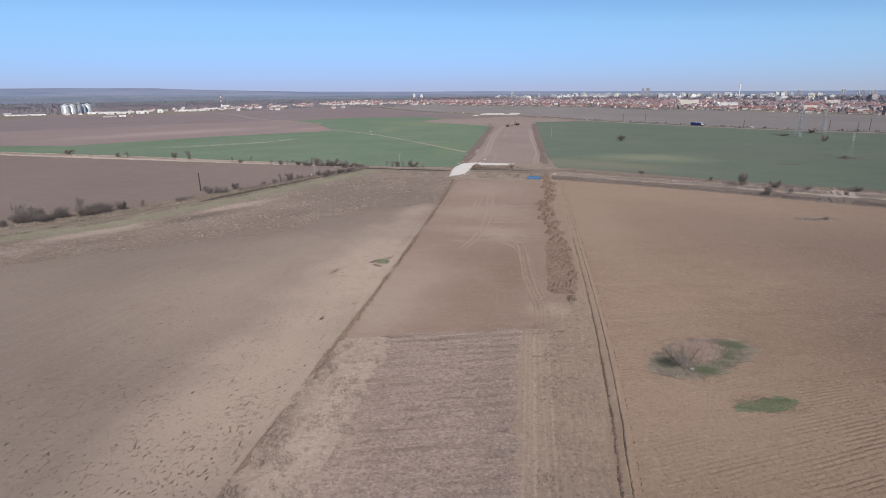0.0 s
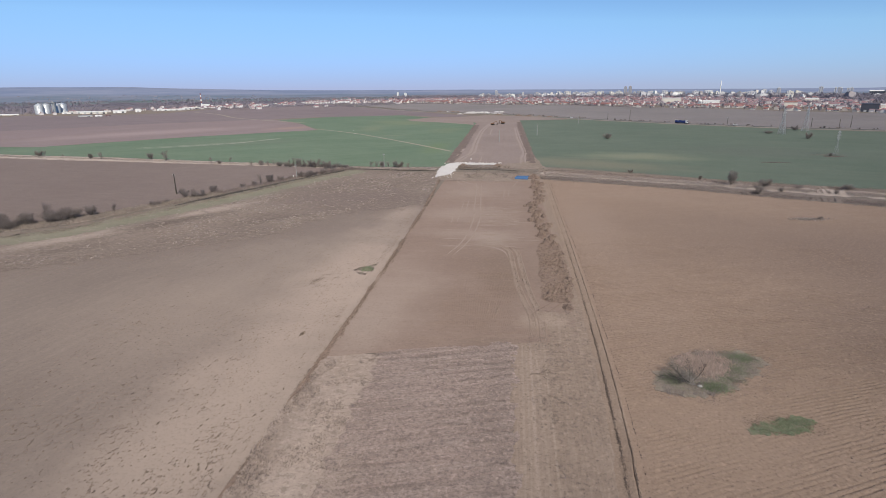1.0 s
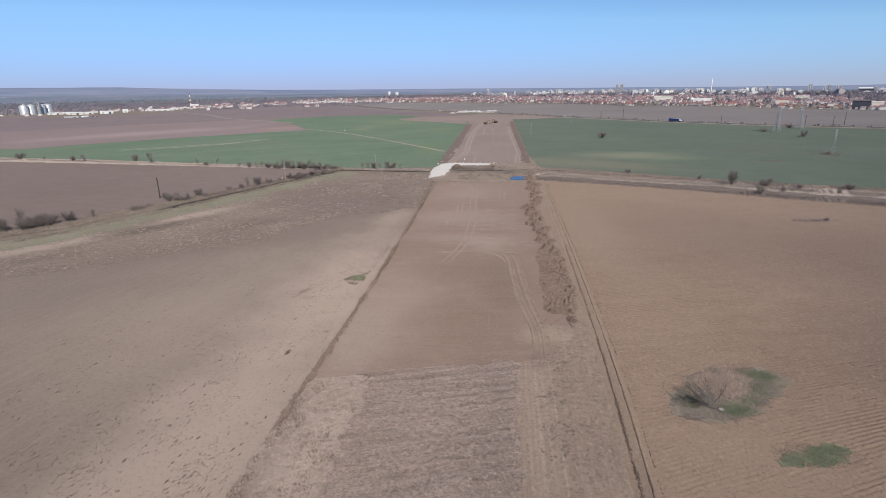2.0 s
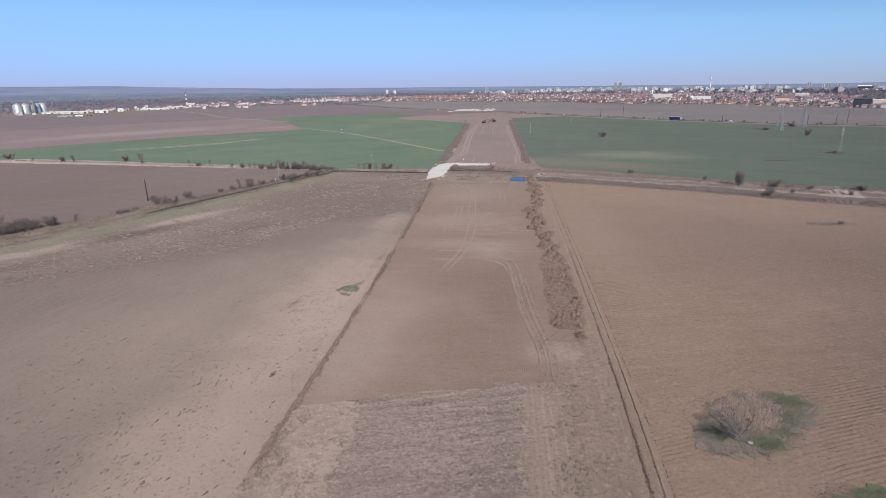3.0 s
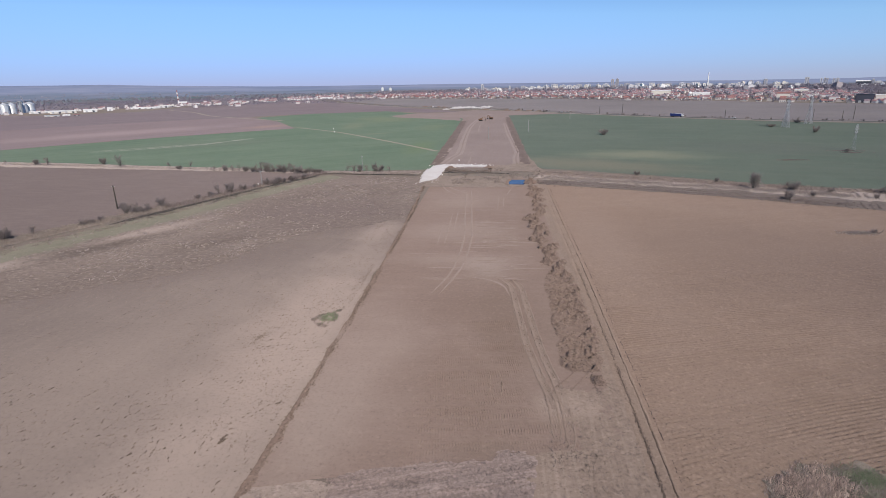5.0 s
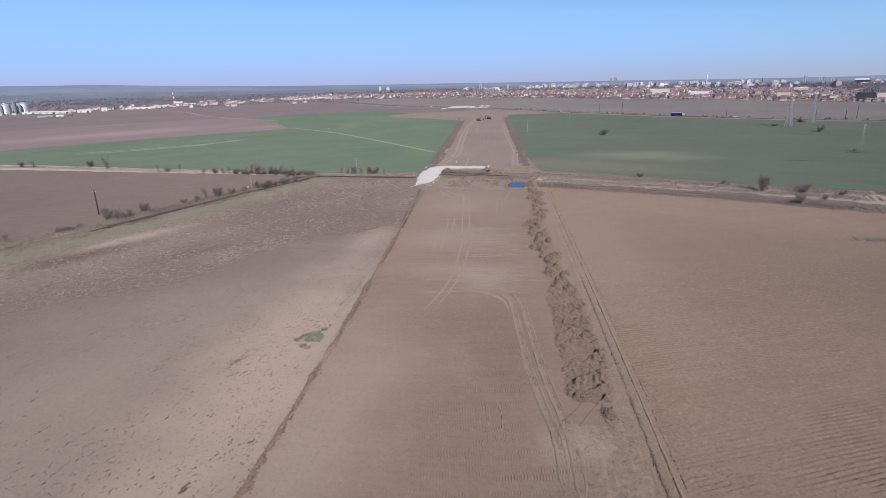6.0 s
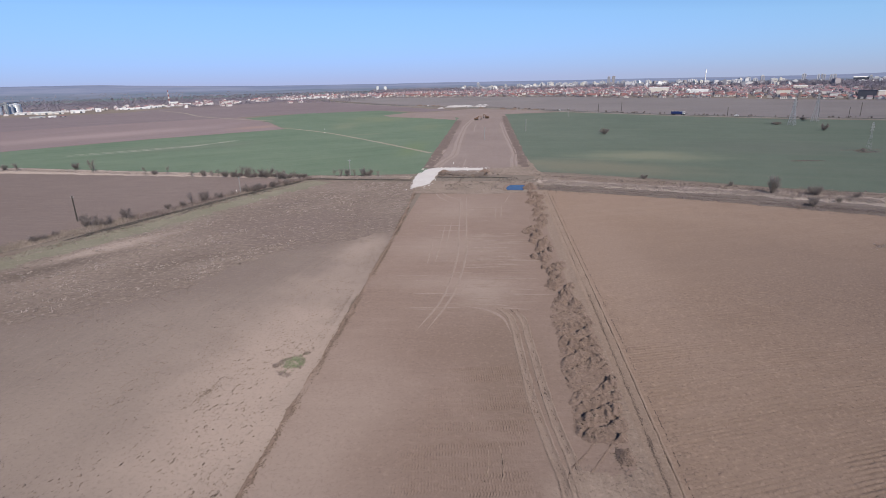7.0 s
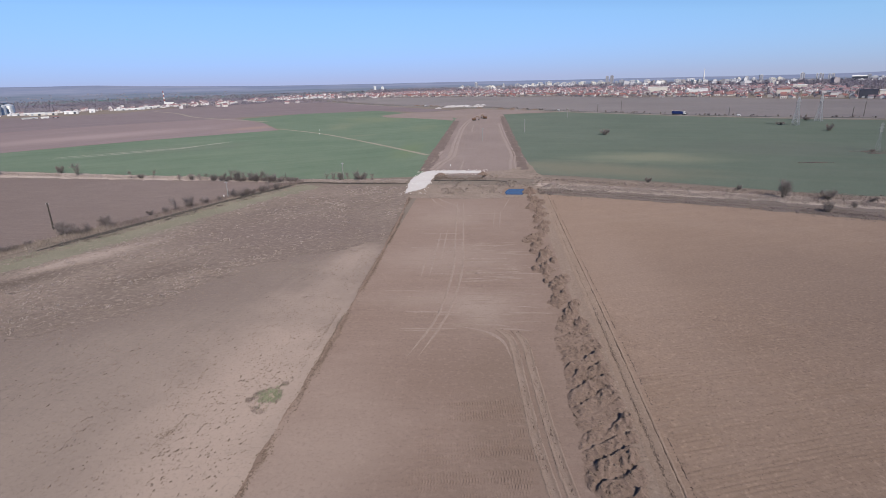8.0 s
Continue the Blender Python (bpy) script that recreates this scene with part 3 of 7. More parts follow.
def blades(name, label, x, y, z, height, width, mat, lean=0.35, per=4, spread=0.25, category="dry grass"):
    """Tufts of thin blades, joined as one."""
    n = len(x)
    x, y, height = (np.repeat(np.asarray(a, float), per) for a in (x, y, height))
    x, y = x + rng.normal(0, spread, n * per), y + rng.normal(0, spread, n * per)
    h = height * rng.uniform(0.55, 1.1, n * per)
    t, o = rng.uniform(0, 6.28, n * per), rng.uniform(0, 6.28, n * per)
    w = width * rng.uniform(0.6, 1.3, n * per)
    a = np.column_stack([x - w * np.cos(t), y - w * np.sin(t), np.full(n * per, z - 0.03)])
    b = np.column_stack([x + w * np.cos(t), y + w * np.sin(t), np.full(n * per, z - 0.03)])
    out = h * lean * rng.uniform(0.2, 1.2, n * per)
    m = np.column_stack([x + 0.35 * out * np.cos(o), y + 0.35 * out * np.sin(o), z + h * 0.6])
    e = np.column_stack([x + out * np.cos(o), y + out * np.sin(o), z + h])
    wide = np.column_stack([w * np.cos(t), w * np.sin(t), 0 * w]) * 0.7
    v = np.stack([a, b, m - wide, m + wide, e], 1).reshape(-1, 3)
    k = 5 * np.arange(n * per)[:, None]
    f = np.concatenate([k + [0, 1, 3], k + [0, 3, 2], k + [2, 3, 4]])
    return tagged(fast_mesh(name, v, f, mat), label, category, kind="stuff")


def sticks(segs):
    """Three-sided tapered sticks from rows of x0 y0 z0 x1 y1 z1 r0 r1."""
    s = np.array(segs, float)
    a, b, r0, r1 = s[:, :3], s[:, 3:6], s[:, 6:7], s[:, 7:8]
    d = b - a
    d /= np.maximum(1e-6, np.linalg.norm(d, axis=1))[:, None]
    u = np.cross(d, np.where(np.abs(d[:, 2:3]) > 0.9, [[1, 0, 0]], [[0, 0, 1]]))
    u /= np.linalg.norm(u, axis=1)[:, None]
    w = np.cross(d, u)
    v = []
    for p, r in ((a, r0), (b, r1)):
        for k in range(3):
            v.append(p + r * (u * math.cos(2.094 * k) + w * math.sin(2.094 * k)))
    v = np.stack(v, 1).reshape(-1, 3)
    k = 6 * np.arange(len(s))[:, None]
    f = np.concatenate([k + q for q in ([0, 1, 4], [0, 4, 3], [1, 2, 5], [1, 5, 4], [2, 0, 3], [2, 3, 5])])
    return v, f


def grow(r, p, d, length, rad, depth, segs, droop=0.0):
    """One limb with its forks."""
    p, d = np.array(p, float), np.array(d, float)
    for k in range(3):
        d = d + r.normal(0, 0.16, 3) + (0, 0, 0.06 - droop)
        d /= np.linalg.norm(d)
        q = p + d * length / 3
        segs.append((*p, *q, rad * (1 - 0.22 * k), rad * (1 - 0.22 * (k + 1))))
        if depth > 0:
            for _ in range(2 if depth > 1 else 3):
                e = d + r.normal(0, 0.55, 3)
                e /= np.linalg.norm(e)
                grow(r, q, e, length * r.uniform(0.45, 0.7), rad * 0.5, depth - 1, segs, droop)
        p = q


def bare_tree(name, label, category, seed, height, stems, group="", twig="twig", rad=0.09, depth=3, spread=0.5):
    """A leafless tree or shrub: stems in grey bark and a crown of twigs."""
    r = np.random.default_rng(seed)
    root = tagged(new(name), label, category, group)
    main, fine = [], []
    for s in range(stems):
        t = 6.28 * s / stems + r.uniform(-0.4, 0.4)
        lean = spread * r.uniform(0.3, 1.0) if stems > 1 else 0.05
        d = np.array([math.cos(t) * lean, math.sin(t) * lean, 1.0])
        d /= np.linalg.norm(d)
        p = np.array([math.cos(t), math.sin(t), 0]) * (0.12 * stems ** 0.5 if stems > 1 else 0)
        p[2] = -0.1
        for k in range(4):
            q = p + d * height * 0.17
            main.append((*p, *q, rad * (1 - 0.17 * k), rad * (0.83 - 0.17 * k)))
            if k > 0 or stems > 1:
                for _ in range(3):
                    e = d + r.normal(0, 0.6, 3)
                    e /= np.linalg.norm(e)
                    grow(r, q, e, height * r.uniform(0.22, 0.42), rad * 0.45, depth - 1, fine)
            d = d + r.normal(0, 0.08, 3)
            d /= np.linalg.norm(d)
            p = q
        grow(r, p, d, height * 0.32, rad * 0.35, depth - 1, fine)
    for k in range(0, len(main), 4):
        v, f = sticks(main[k:k + 4])
        fast_mesh("trunk" if stems == 1 else "stem", v, f, "bark").parent = root
    v, f = sticks(fine)
    tagged(fast_mesh("crown", v, f, twig), kind="stuff").parent = root
    return root


def box_bm(bm, x0, x1, y0, y1, z0, z1):
    vs = [bm.verts.new((x, y, z)) for z in (z0, z1) for x, y in ((x0, y0), (x1, y0), (x1, y1), (x0, y1))]
    for f in ((3, 2, 1, 0), (4, 5, 6, 7), (0, 1, 5, 4), (1, 2, 6, 5), (2, 3, 7, 6), (3, 0, 4, 7)):
        bm.faces.new([vs[i] for i in f])
    return vs


def box(*spans):
    bm = bmesh.new()
    for s in spans:
        box_bm(bm, *s)
    return bm


def tube(r0, r1, z0, z1, sides=16, x=0.0, y=0.0, cap=True):
    bm = bmesh.new()
    bmesh.ops.create_cone(bm, cap_ends=cap, segments=sides, radius1=r0, radius2=r1, depth=z1 - z0, matrix=Matrix.Translation((x, y, (z0 + z1) / 2)))
    return bm


def bar(bm, a, b, r):
    """A square bar between two points."""
    a, b = Vector(a), Vector(b)
    d = (b - a).normalized()
    u = d.cross(Vector((0, 0, 1)) if abs(d.z) < 0.9 else Vector((1, 0, 0))).normalized() * r
    w = d.cross(u).normalized() * r
    vs = [bm.verts.new(p + q) for p in (a, b) for q in (u + w, w - u, -u - w, u - w)]
    for f in ((0, 1, 5, 4), (1, 2, 6, 5), (2, 3, 7, 6), (3, 0, 4, 7), (3, 2, 1, 0), (4, 5, 6, 7)):
        bm.faces.new([vs[i] for i in f])
    return bm


def gable_bm(w, d, h, rise):
    """Walls of a gabled house, ridge along x."""
    bm = bmesh.new()
    v = [bm.verts.new(p) for p in ((-w / 2, -d / 2, -0.3), (w / 2, -d / 2, -0.3), (w / 2, d / 2, -0.3), (-w / 2, d / 2, -0.3),
                                   (-w / 2, -d / 2, h), (w / 2, -d / 2, h), (w / 2, d / 2, h), (-w / 2, d / 2, h), (-w / 2, 0, h + rise), (w / 2, 0, h + rise))]
    for f in ((0, 1, 5, 4), (1, 2, 6, 9, 5), (2, 3, 7, 6), (3, 0, 4, 8, 7), (4, 5, 9, 8), (6, 7, 8, 9), (3, 2, 1, 0)):
        bm.faces.new([v[i] for i in f])
    return bm


def roof_bm(w, d, h, rise, over=0.5, t=0.22):
    bm = bmesh.new()
    for s in (-1, 1):
        e = (d / 2 + over) * s
        drop = h - rise * over / (d / 2)
        lo, hi = (e, drop + 0.05), (0, h + rise + 0.05)
        v = [bm.verts.new((x, y, z + k)) for k in (0, t) for x in (-w / 2 - over, w / 2 + over) for y, z in (lo, hi)]
        for f in ((0, 1, 3, 2), (4, 6, 7, 5), (0, 2, 6, 4), (1, 5, 7, 3), (0, 4, 5, 1), (2, 3, 7, 6)):
            bm.faces.new([v[i] for i in f])
    bmesh.ops.recalc_face_normals(bm, faces=bm.faces)
    return bm


# ---- the plain and the distance ----
ang = np.radians(np.linspace(0, 360, 181))
rad = np.array([0.0, 60, 150, 300, 500, 800, 1200, 1700, 2300, 2700, 3100, 3600, 4200, 4900])
gv = [(r * math.cos(a), r * math.sin(a), -0.02) for r in rad for a in ang[:-1]]
gf = [(i * 180 + j, (i + 1) * 180 + j, (i + 1) * 180 + (j + 1) % 180, i * 180 + (j + 1) % 180) for i in range(len(rad) - 1) for j in range(180)]
tagged(mesh("ground", gv, gf, "ground"), "wide level plain of brown earth reaching the horizon", "ground", kind="structure")


def skyline(a):
    """Height of the far hills by compass angle, degrees to the left of ahead."""
    return np.interp(a, [-60, -34, -32.5, -31.4, -30.4, -22, -7, 5, 10, 23, 32, 36, 44, 70],
                     [26, 22, 19, 17, 14, 13, 18, 24.5, 26, 36, 57, 71, 75, 80])


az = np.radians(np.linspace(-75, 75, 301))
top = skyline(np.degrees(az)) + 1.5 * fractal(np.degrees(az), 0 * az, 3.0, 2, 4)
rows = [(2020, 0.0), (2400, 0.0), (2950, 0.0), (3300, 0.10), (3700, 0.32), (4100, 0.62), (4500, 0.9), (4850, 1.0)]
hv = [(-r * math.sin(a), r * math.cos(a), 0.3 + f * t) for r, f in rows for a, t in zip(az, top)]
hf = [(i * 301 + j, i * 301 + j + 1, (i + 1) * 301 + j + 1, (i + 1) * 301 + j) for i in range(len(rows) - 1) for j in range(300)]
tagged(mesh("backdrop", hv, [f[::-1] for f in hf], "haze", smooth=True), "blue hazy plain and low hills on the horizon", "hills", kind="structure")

# ---- fields round the works ----
field("field_east", "bare brown sown field with faint drill rows", "field",
      [(8.5, -60), (260, -60), (260, 175), (136.6, 235.1), (110.5, 248), (84.2, 263.1), (52, 275.4), (18.5, 288), (18.0, 215), (17.8, 172), (17.2, 129), (16.5, 98), (15.2, 71), (13.8, 55)], 0.03, "east", 0.25, 1.2)
field("field_west", "pale crusted bare field with scattered clods", "field",
      [(-33.6, -60), (-33.8, 228), (-50, 213.4), (-65.5, 203.4), (-81, 169.8), (-103.7, 153.6), (-122.5, 139.6), (-220, 70), (-220, -60)], 0.03, "west", 1.6, 3.0)
field("fallow_field", "rough weedy fallow land with dry tussocks", "field",
      [(-35.8, 226), (-37, 308), (-74, 313), (-92, 316), (-101, 304), (-123, 252), (-138, 214), (-151, 188), (-157, 172), (-230, 60), (-222, 66), (-122.5, 138), (-103.7, 152),
       (-81, 168), (-65.5, 202), (-50, 212)], 0.06, "rough", 4.5, 1.6)
field("dark_field", "dark brown ploughed field between ditches", "field",
      [(-168, 190), (-145, 231), (-125, 259), (-106, 310), (-104.5, 320), (-149, 330), (-202, 336), (-266, 345), (-334, 354), (-620, 392), (-560, 190), (-300, 60)], 0.03, "dark_field", 0.7, 4.0)
field("green_field_west", "green winter wheat field with drill lines", "field",
      [(-44, 333), (-100, 331), (-153, 341), (-210, 352), (-278, 366), (-350, 376), (-640, 415), (-409, 435), (-386, 466), (-325, 537), (-224, 626), (-292, 744), (-360, 825),
       (-302, 916), (-187, 960), (-112, 860), (-60, 790), (-44.5, 743), (-43.5, 643), (-42, 515), (-42, 441), (-41.3, 388), (-39, 337)], 0.03, "green_west", 1.5, 6.0)
field("green_field_east", "dull green sparse winter wheat field", "field",
      [(20, 336), (60.7, 318), (107, 294), (134.5, 280), (159.3, 271), (330, 215), (600, 330), (372, 596), (300, 632), (205, 708), (92, 822), (14.6, 800), (14.8, 744), (15.2, 590), (16, 466), (16.7, 394)], 0.03, "green_east", 1.5, 6.0)
field("reddish_field", "reddish brown ploughed wedge of land", "field",
      [(-409, 437), (-386, 468), (-325, 539), (-226, 627), (-292, 742), (-383, 854), (-530, 734), (-603, 634), (-760, 480), (-640, 417)], 0.05, "wedge", 2.0, 8.0)
field("distant_field_west", "broad brown ploughed field before the sheds", "field",
      [(-383, 858), (-304, 918), (-187, 962), (-110, 900), (-60, 925), (-206, 1125), (-575, 1740), (-640, 1415), (-732, 1312), (-720, 1090), (-830, 985), (-980, 1000), (-760, 482), (-603, 636), (-530, 736)], 0.04, "far_brown", 3.0, 12.0)
field("distant_field_east", "dry grey-brown meadow before the town", "field",
      [(-200, 1136), (0, 968), (97, 850), (212, 732), (309, 652), (380, 618), (700, 470), (900, 700), (600, 960), (500, 1040), (410, 1178), (262, 1266), (160, 1424), (26, 1484), (-200, 1600), (-420, 1770), (-560, 1755)],
      0.04, "meadow", 3.0, 12.0)
field("bare_patch", "bare brown oval of soil in the wheat", "bare soil",
      [(-157, 826), (-132, 876), (-93, 894), (-57, 862), (-46, 705), (-70, 735), (-100, 764), (-140, 790)], 0.07, "far_strip", 3.0, 6.0)


# ---- the stripped strip of the new road ----
def graded_height(x, y):
    swell = 0.10 * fractal(x, y, 9.0, 1, 3) + 0.045 * wob(x / 7.0, y, 1.1, 4)
    return 0.09 + swell * 0.6


def edge_y(x):
    """Front edge of the grading, slanting across the strip."""
    return 91.5 + (x + 31) * 0.25 + 0.9 * fractal(x, 0 * x, 3.0, 5, 3)


sheet("graded_strip", "freshly graded brown subsoil strip", "bare soil", -34.2, 13.4, 88, 291, 0.7, 0.4, graded_height, "graded",
      warp=lambda x, y: (x, edge_y(x) + (y - 88) / 203 * (291 - edge_y(x))))


def tuft_relief(x, y):
    """Uneven rows of old stubble, a hand high."""
    row = y - 0.3 * x
    return 0.05 * fractal(x, y, 2.2, 2, 3) + 0.24 * np.abs(wob(x, row, 0.5, 5)) * (0.4 + 0.6 * np.abs(wob(x * 0.25, row, 1.6, 8)))


def stubble_inner(x, y):
    return np.minimum(np.minimum(x + 24.0 + 0.9 * wob(x, y, 0.9, 4), 0.4 - x + 0.8 * wob(x, y, 0.9, 7)), edge_y(x) + 0.9 - y) + 1.3 * fractal(x, y, 3.4, 6, 4)


def stubble_height(x, y):
    return 0.02 + (0.075 + tuft_relief(x, y)) * np.clip(0.5 + stubble_inner(x, y), 0, 1)


sheet("stubble_patch", "dark old stubble left on the ungraded strip", "stubble", -25.4, 1.8, 34, 100.5, 0.32, 0.32, stubble_height, "stubble",
      keep=lambda x, y: stubble_inner(x, y) > -0.5)
field("stubble_rest", "old stubble behind the ungraded strip", "stubble", [(-24.4, -60), (0.6, -60), (0.6, 36), (-24.4, 36)], 0.07, "stubble", 0.5, 2.0)


def margin_height(x, y):
    left, right = np.interp(y, [34, 54, 74, 98], [5.4, 6.1, 6.9, 8.0]), np.interp(y, [34, 54.7, 71, 97.6], [11.4, 12.2, 13.5, 14.6])
    inner = np.minimum(np.minimum(x - left + 0.2 * np.maximum(0, y - 100), right - x), 115 - y) + 1.6 * fractal(x, y, 2.6, 11, 4) + 0.8 * wob(x, y, 0.9, 5)
    return 0.02 + (0.075 + tuft_relief(x, y)) * np.clip(0.5 + inner, 0, 1)


sheet("stubble_margin", "rough trampled soil with dead weeds beside the farm track", "stubble", 3.0, 16.2, 34, 117, 0.3, 0.3, margin_height, "margin",
      keep=lambda x, y: margin_height(x, y) > 0.03)
field("dusty_strip", "pale dusty trampled soil beside the stubble", "bare soil", [(-34.5, -60), (-22, -60), (-22, 92), (-29, 93), (-34.5, 91)], 0.05, "dusty", 0.8, 1.5)
field("trampled_strip", "trampled brown soil with vehicle traces", "bare soil",
      [(-4, -60), (9.5, -60), (13.4, 55), (14.7, 71), (16.0, 98), (16.7, 130), (17.3, 172), (17.9, 289), (11, 289), (11, 126), (1.2, 116), (-4, 104)], 0.055, "margin", 0.6, 1.5)
# rutted farm track along the strip
rut_line = [(8.8, -40), (12.75, 54.7), (14.0, 71), (15.3, 97.6), (16.0, 129), (16.6, 172), (16.8, 215), (17.1, 252), (17.5, 288)]
rut_profile = [(-0.7, -0.06), (-0.4, 0.0), (-0.2, -0.02), (0.2, -0.02), (0.5, 0.015), (1.1, 0.02), (1.5, 0.03), (1.66, 0.05), (1.72, -0.06), (1.84, -0.07), (1.90, 0.05), (2.05, -0.02), (2.3, -0.09)]
ribbon("farm_track", "rutted earth track with deep wheel ruts", "track", rut_line, [(o, z + 0.10) for o, z in rut_profile], "rut", 0.45, 0.16, 0.03)
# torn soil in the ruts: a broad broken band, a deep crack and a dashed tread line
# near-black lumps carry the dark depth of crack and tread lines in their colour
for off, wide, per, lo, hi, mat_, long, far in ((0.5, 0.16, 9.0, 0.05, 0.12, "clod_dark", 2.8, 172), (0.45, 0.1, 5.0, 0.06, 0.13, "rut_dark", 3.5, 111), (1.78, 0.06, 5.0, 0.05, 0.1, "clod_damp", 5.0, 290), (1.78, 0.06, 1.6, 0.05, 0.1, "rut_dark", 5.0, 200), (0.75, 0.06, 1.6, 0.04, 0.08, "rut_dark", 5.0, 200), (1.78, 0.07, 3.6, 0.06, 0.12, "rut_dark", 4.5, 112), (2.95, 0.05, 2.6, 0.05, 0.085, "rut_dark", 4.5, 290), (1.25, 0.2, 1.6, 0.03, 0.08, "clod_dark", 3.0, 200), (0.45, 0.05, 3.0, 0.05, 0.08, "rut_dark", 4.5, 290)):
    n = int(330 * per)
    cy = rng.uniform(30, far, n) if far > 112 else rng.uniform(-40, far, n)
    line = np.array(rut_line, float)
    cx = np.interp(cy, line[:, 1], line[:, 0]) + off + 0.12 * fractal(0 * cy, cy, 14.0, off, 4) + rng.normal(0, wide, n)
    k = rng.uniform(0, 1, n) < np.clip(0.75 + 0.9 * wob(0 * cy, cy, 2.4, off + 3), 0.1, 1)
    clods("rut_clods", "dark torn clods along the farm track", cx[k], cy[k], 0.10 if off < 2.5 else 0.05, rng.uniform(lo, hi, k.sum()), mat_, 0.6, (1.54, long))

# ragged lip of loose earth along the strip's west edge
def lip_height(x, y):
    line = np.interp(y, [-40, 60, 92, 118, 128, 142, 169, 215, 262, 292], [-34.7, -34.8, -34.5, -34.2, -34.3, -34.1, -34.4, -34.9, -36.5, -38.5]) + 0.45 * fractal(0 * x, y, 5.0, 2, 4)
    full = np.clip(0.35 + 1.5 * fractal(0 * y, y, 13.0, 4, 3) + np.interp(y, [80, 105, 150, 175], [-0.25, 0.05, 0.1, 0.45]), 0.04, 1)
    wide = (0.25 + 1.0 * full) * (1 + 0.7 * wob(0 * x, y, 1.6, 6))
    t = x - line
    prof = np.where(t < 0, np.clip(1 + t / 0.25, 0, 1), np.clip(1 - t / np.maximum(0.15, wide), 0, 1))
    return -0.02 + full * prof * (0.14 + 0.16 * np.abs(wob(x, y, 0.5, 3)) + 0.12 * np.abs(wob(x, y, 0.24, 8))) + 0.14 * np.clip(prof, 0, 0.4)


sheet("windrow", "ragged crumbly lip of dark earth along the strip", "earth ridge", -39.8, -31.5, 30, 292, 0.16, 0.22, lip_height, "spoil", keep=lambda x, y: lip_height(x, y) > 0.045)
n = 16000
cy = rng.uniform(40, 290, n)
cx = np.interp(cy, [40, 92, 118, 142, 215, 262, 290], [-34.6, -34.3, -34.0, -33.9, -34.7, -36.3, -37.8]) + rng.normal(0.2, 0.38, n)
keepc = rng.uniform(0, 1, n) < np.interp(cy, [60, 100, 150], [0.12, 0.35, 1.0]) * np.clip(0.35 + 1.4 * fractal(0 * cy, cy, 13.0, 4, 3), 0.03, 1)
clods("windrow_clods", "dark clods of earth strewn along the lip", cx[keepc], cy[keepc], 0.14, rng.uniform(0.04, 0.15, keepc.sum()), "clod_dark", 0.9)

# faint turning traces and machine lines on the grading
for line, wd in (([(-16.9, 275), (-15.6, 245), (-14.6, 222), (-13.6, 198), (-15, 170), (-19, 152)], 0.3), ([(-14.6, 275), (-13.2, 245), (-12.2, 222), (-11.3, 198), (-12.8, 172), (-17, 152)], 0.3),
                 ([(-21.8, 215), (-21.2, 190)], 0.3), ([(-19.6, 232), (-19.2, 192)], 0.3), ([(-17.8, 236), (-17.4, 200)], 0.25),
                 ([(-12, 165), (-6, 163), (-2.2, 159), (-0.6, 152)], 0.5), ([(-29, 297), (-24, 280), (-17, 268), (-15, 252)], 0.5), ([(-31, 297), (-26, 276), (-19, 262)], 0.4),
                 ([(-2.5, 262), (-3.2, 236)], 0.25), ([(-0.4, 262), (-1.2, 236)], 0.25), ([(4.0, 283), (0.5, 262)], 0.3)):
    ribbon("wheel_trace", "faint pale wheel trace on graded soil", "wheel track", line, [(-wd, -0.01), (-wd * 0.6, 0.025), (wd * 0.6, 0.025), (wd, -0.01)], "soft_trace", 0.6, 0.2, 0.0, drape=graded_height, fade=16)
for line in ([(-5.6, 121.0), (-4.9, 118), (-4.9, 115), (-5.4, 111.5)], [(-4.0, 121.4), (-3.3, 118.6), (-3.0, 115.6), (-3.2, 112)]):
    ribbon("scrape_mark", "thin curled scrape left by a machine", "scrape", line, [(-0.2, 0.06), (-0.05, 0.16), (0.02, 0.16), (0.12, 0.06)], "rut", 0.25, 0.2, 0.06, fade=5)
for line in ([(4.2, 113), (5.0, 114.5), (6.0, 116.3), (7.8, 118.7), (9.6, 121.5)], [(7.0, 114.0), (9.7, 117.9), (11.5, 120.8), (12.5, 123.4)]):
    ribbon("scrape_mark", "thin dark crack left by a machine", "scrape", line, [(-0.2, 0.04), (-0.07, 0.14), (0.0, 0.14), (0.05, 0.09), (0.2, 0.04)], "spoil", 0.25, 0.22, 0.07, fade=4)
for i in range(150):
    y0, x0, ln = 163 + 58 * rng.uniform() ** 0.9, rng.uniform(-13, 0), rng.uniform(3, 11)
    if rng.uniform() < 0.35:
        y0, x0, ln = rng.uniform(160, 262), rng.uniform(-30, -8), rng.uniform(4, 14)
    w = rng.uniform(0.25, 0.6)
    ribbon("scrape_line", "smeared pale blade line on graded soil", "blade line", [(x0, y0), (x0 + ln * 0.5, y0 + rng.normal(0, 0.25)), (x0 + ln, y0 + rng.normal(0, 0.4))],
           [(-w, -0.035), (-w * 0.4, 0.022), (w * 0.4, 0.022), (w, -0.035)], "soft_trace" if i % 3 else "trace", 0.4, 0.3, 0.03, drape=graded_height, fade=6)
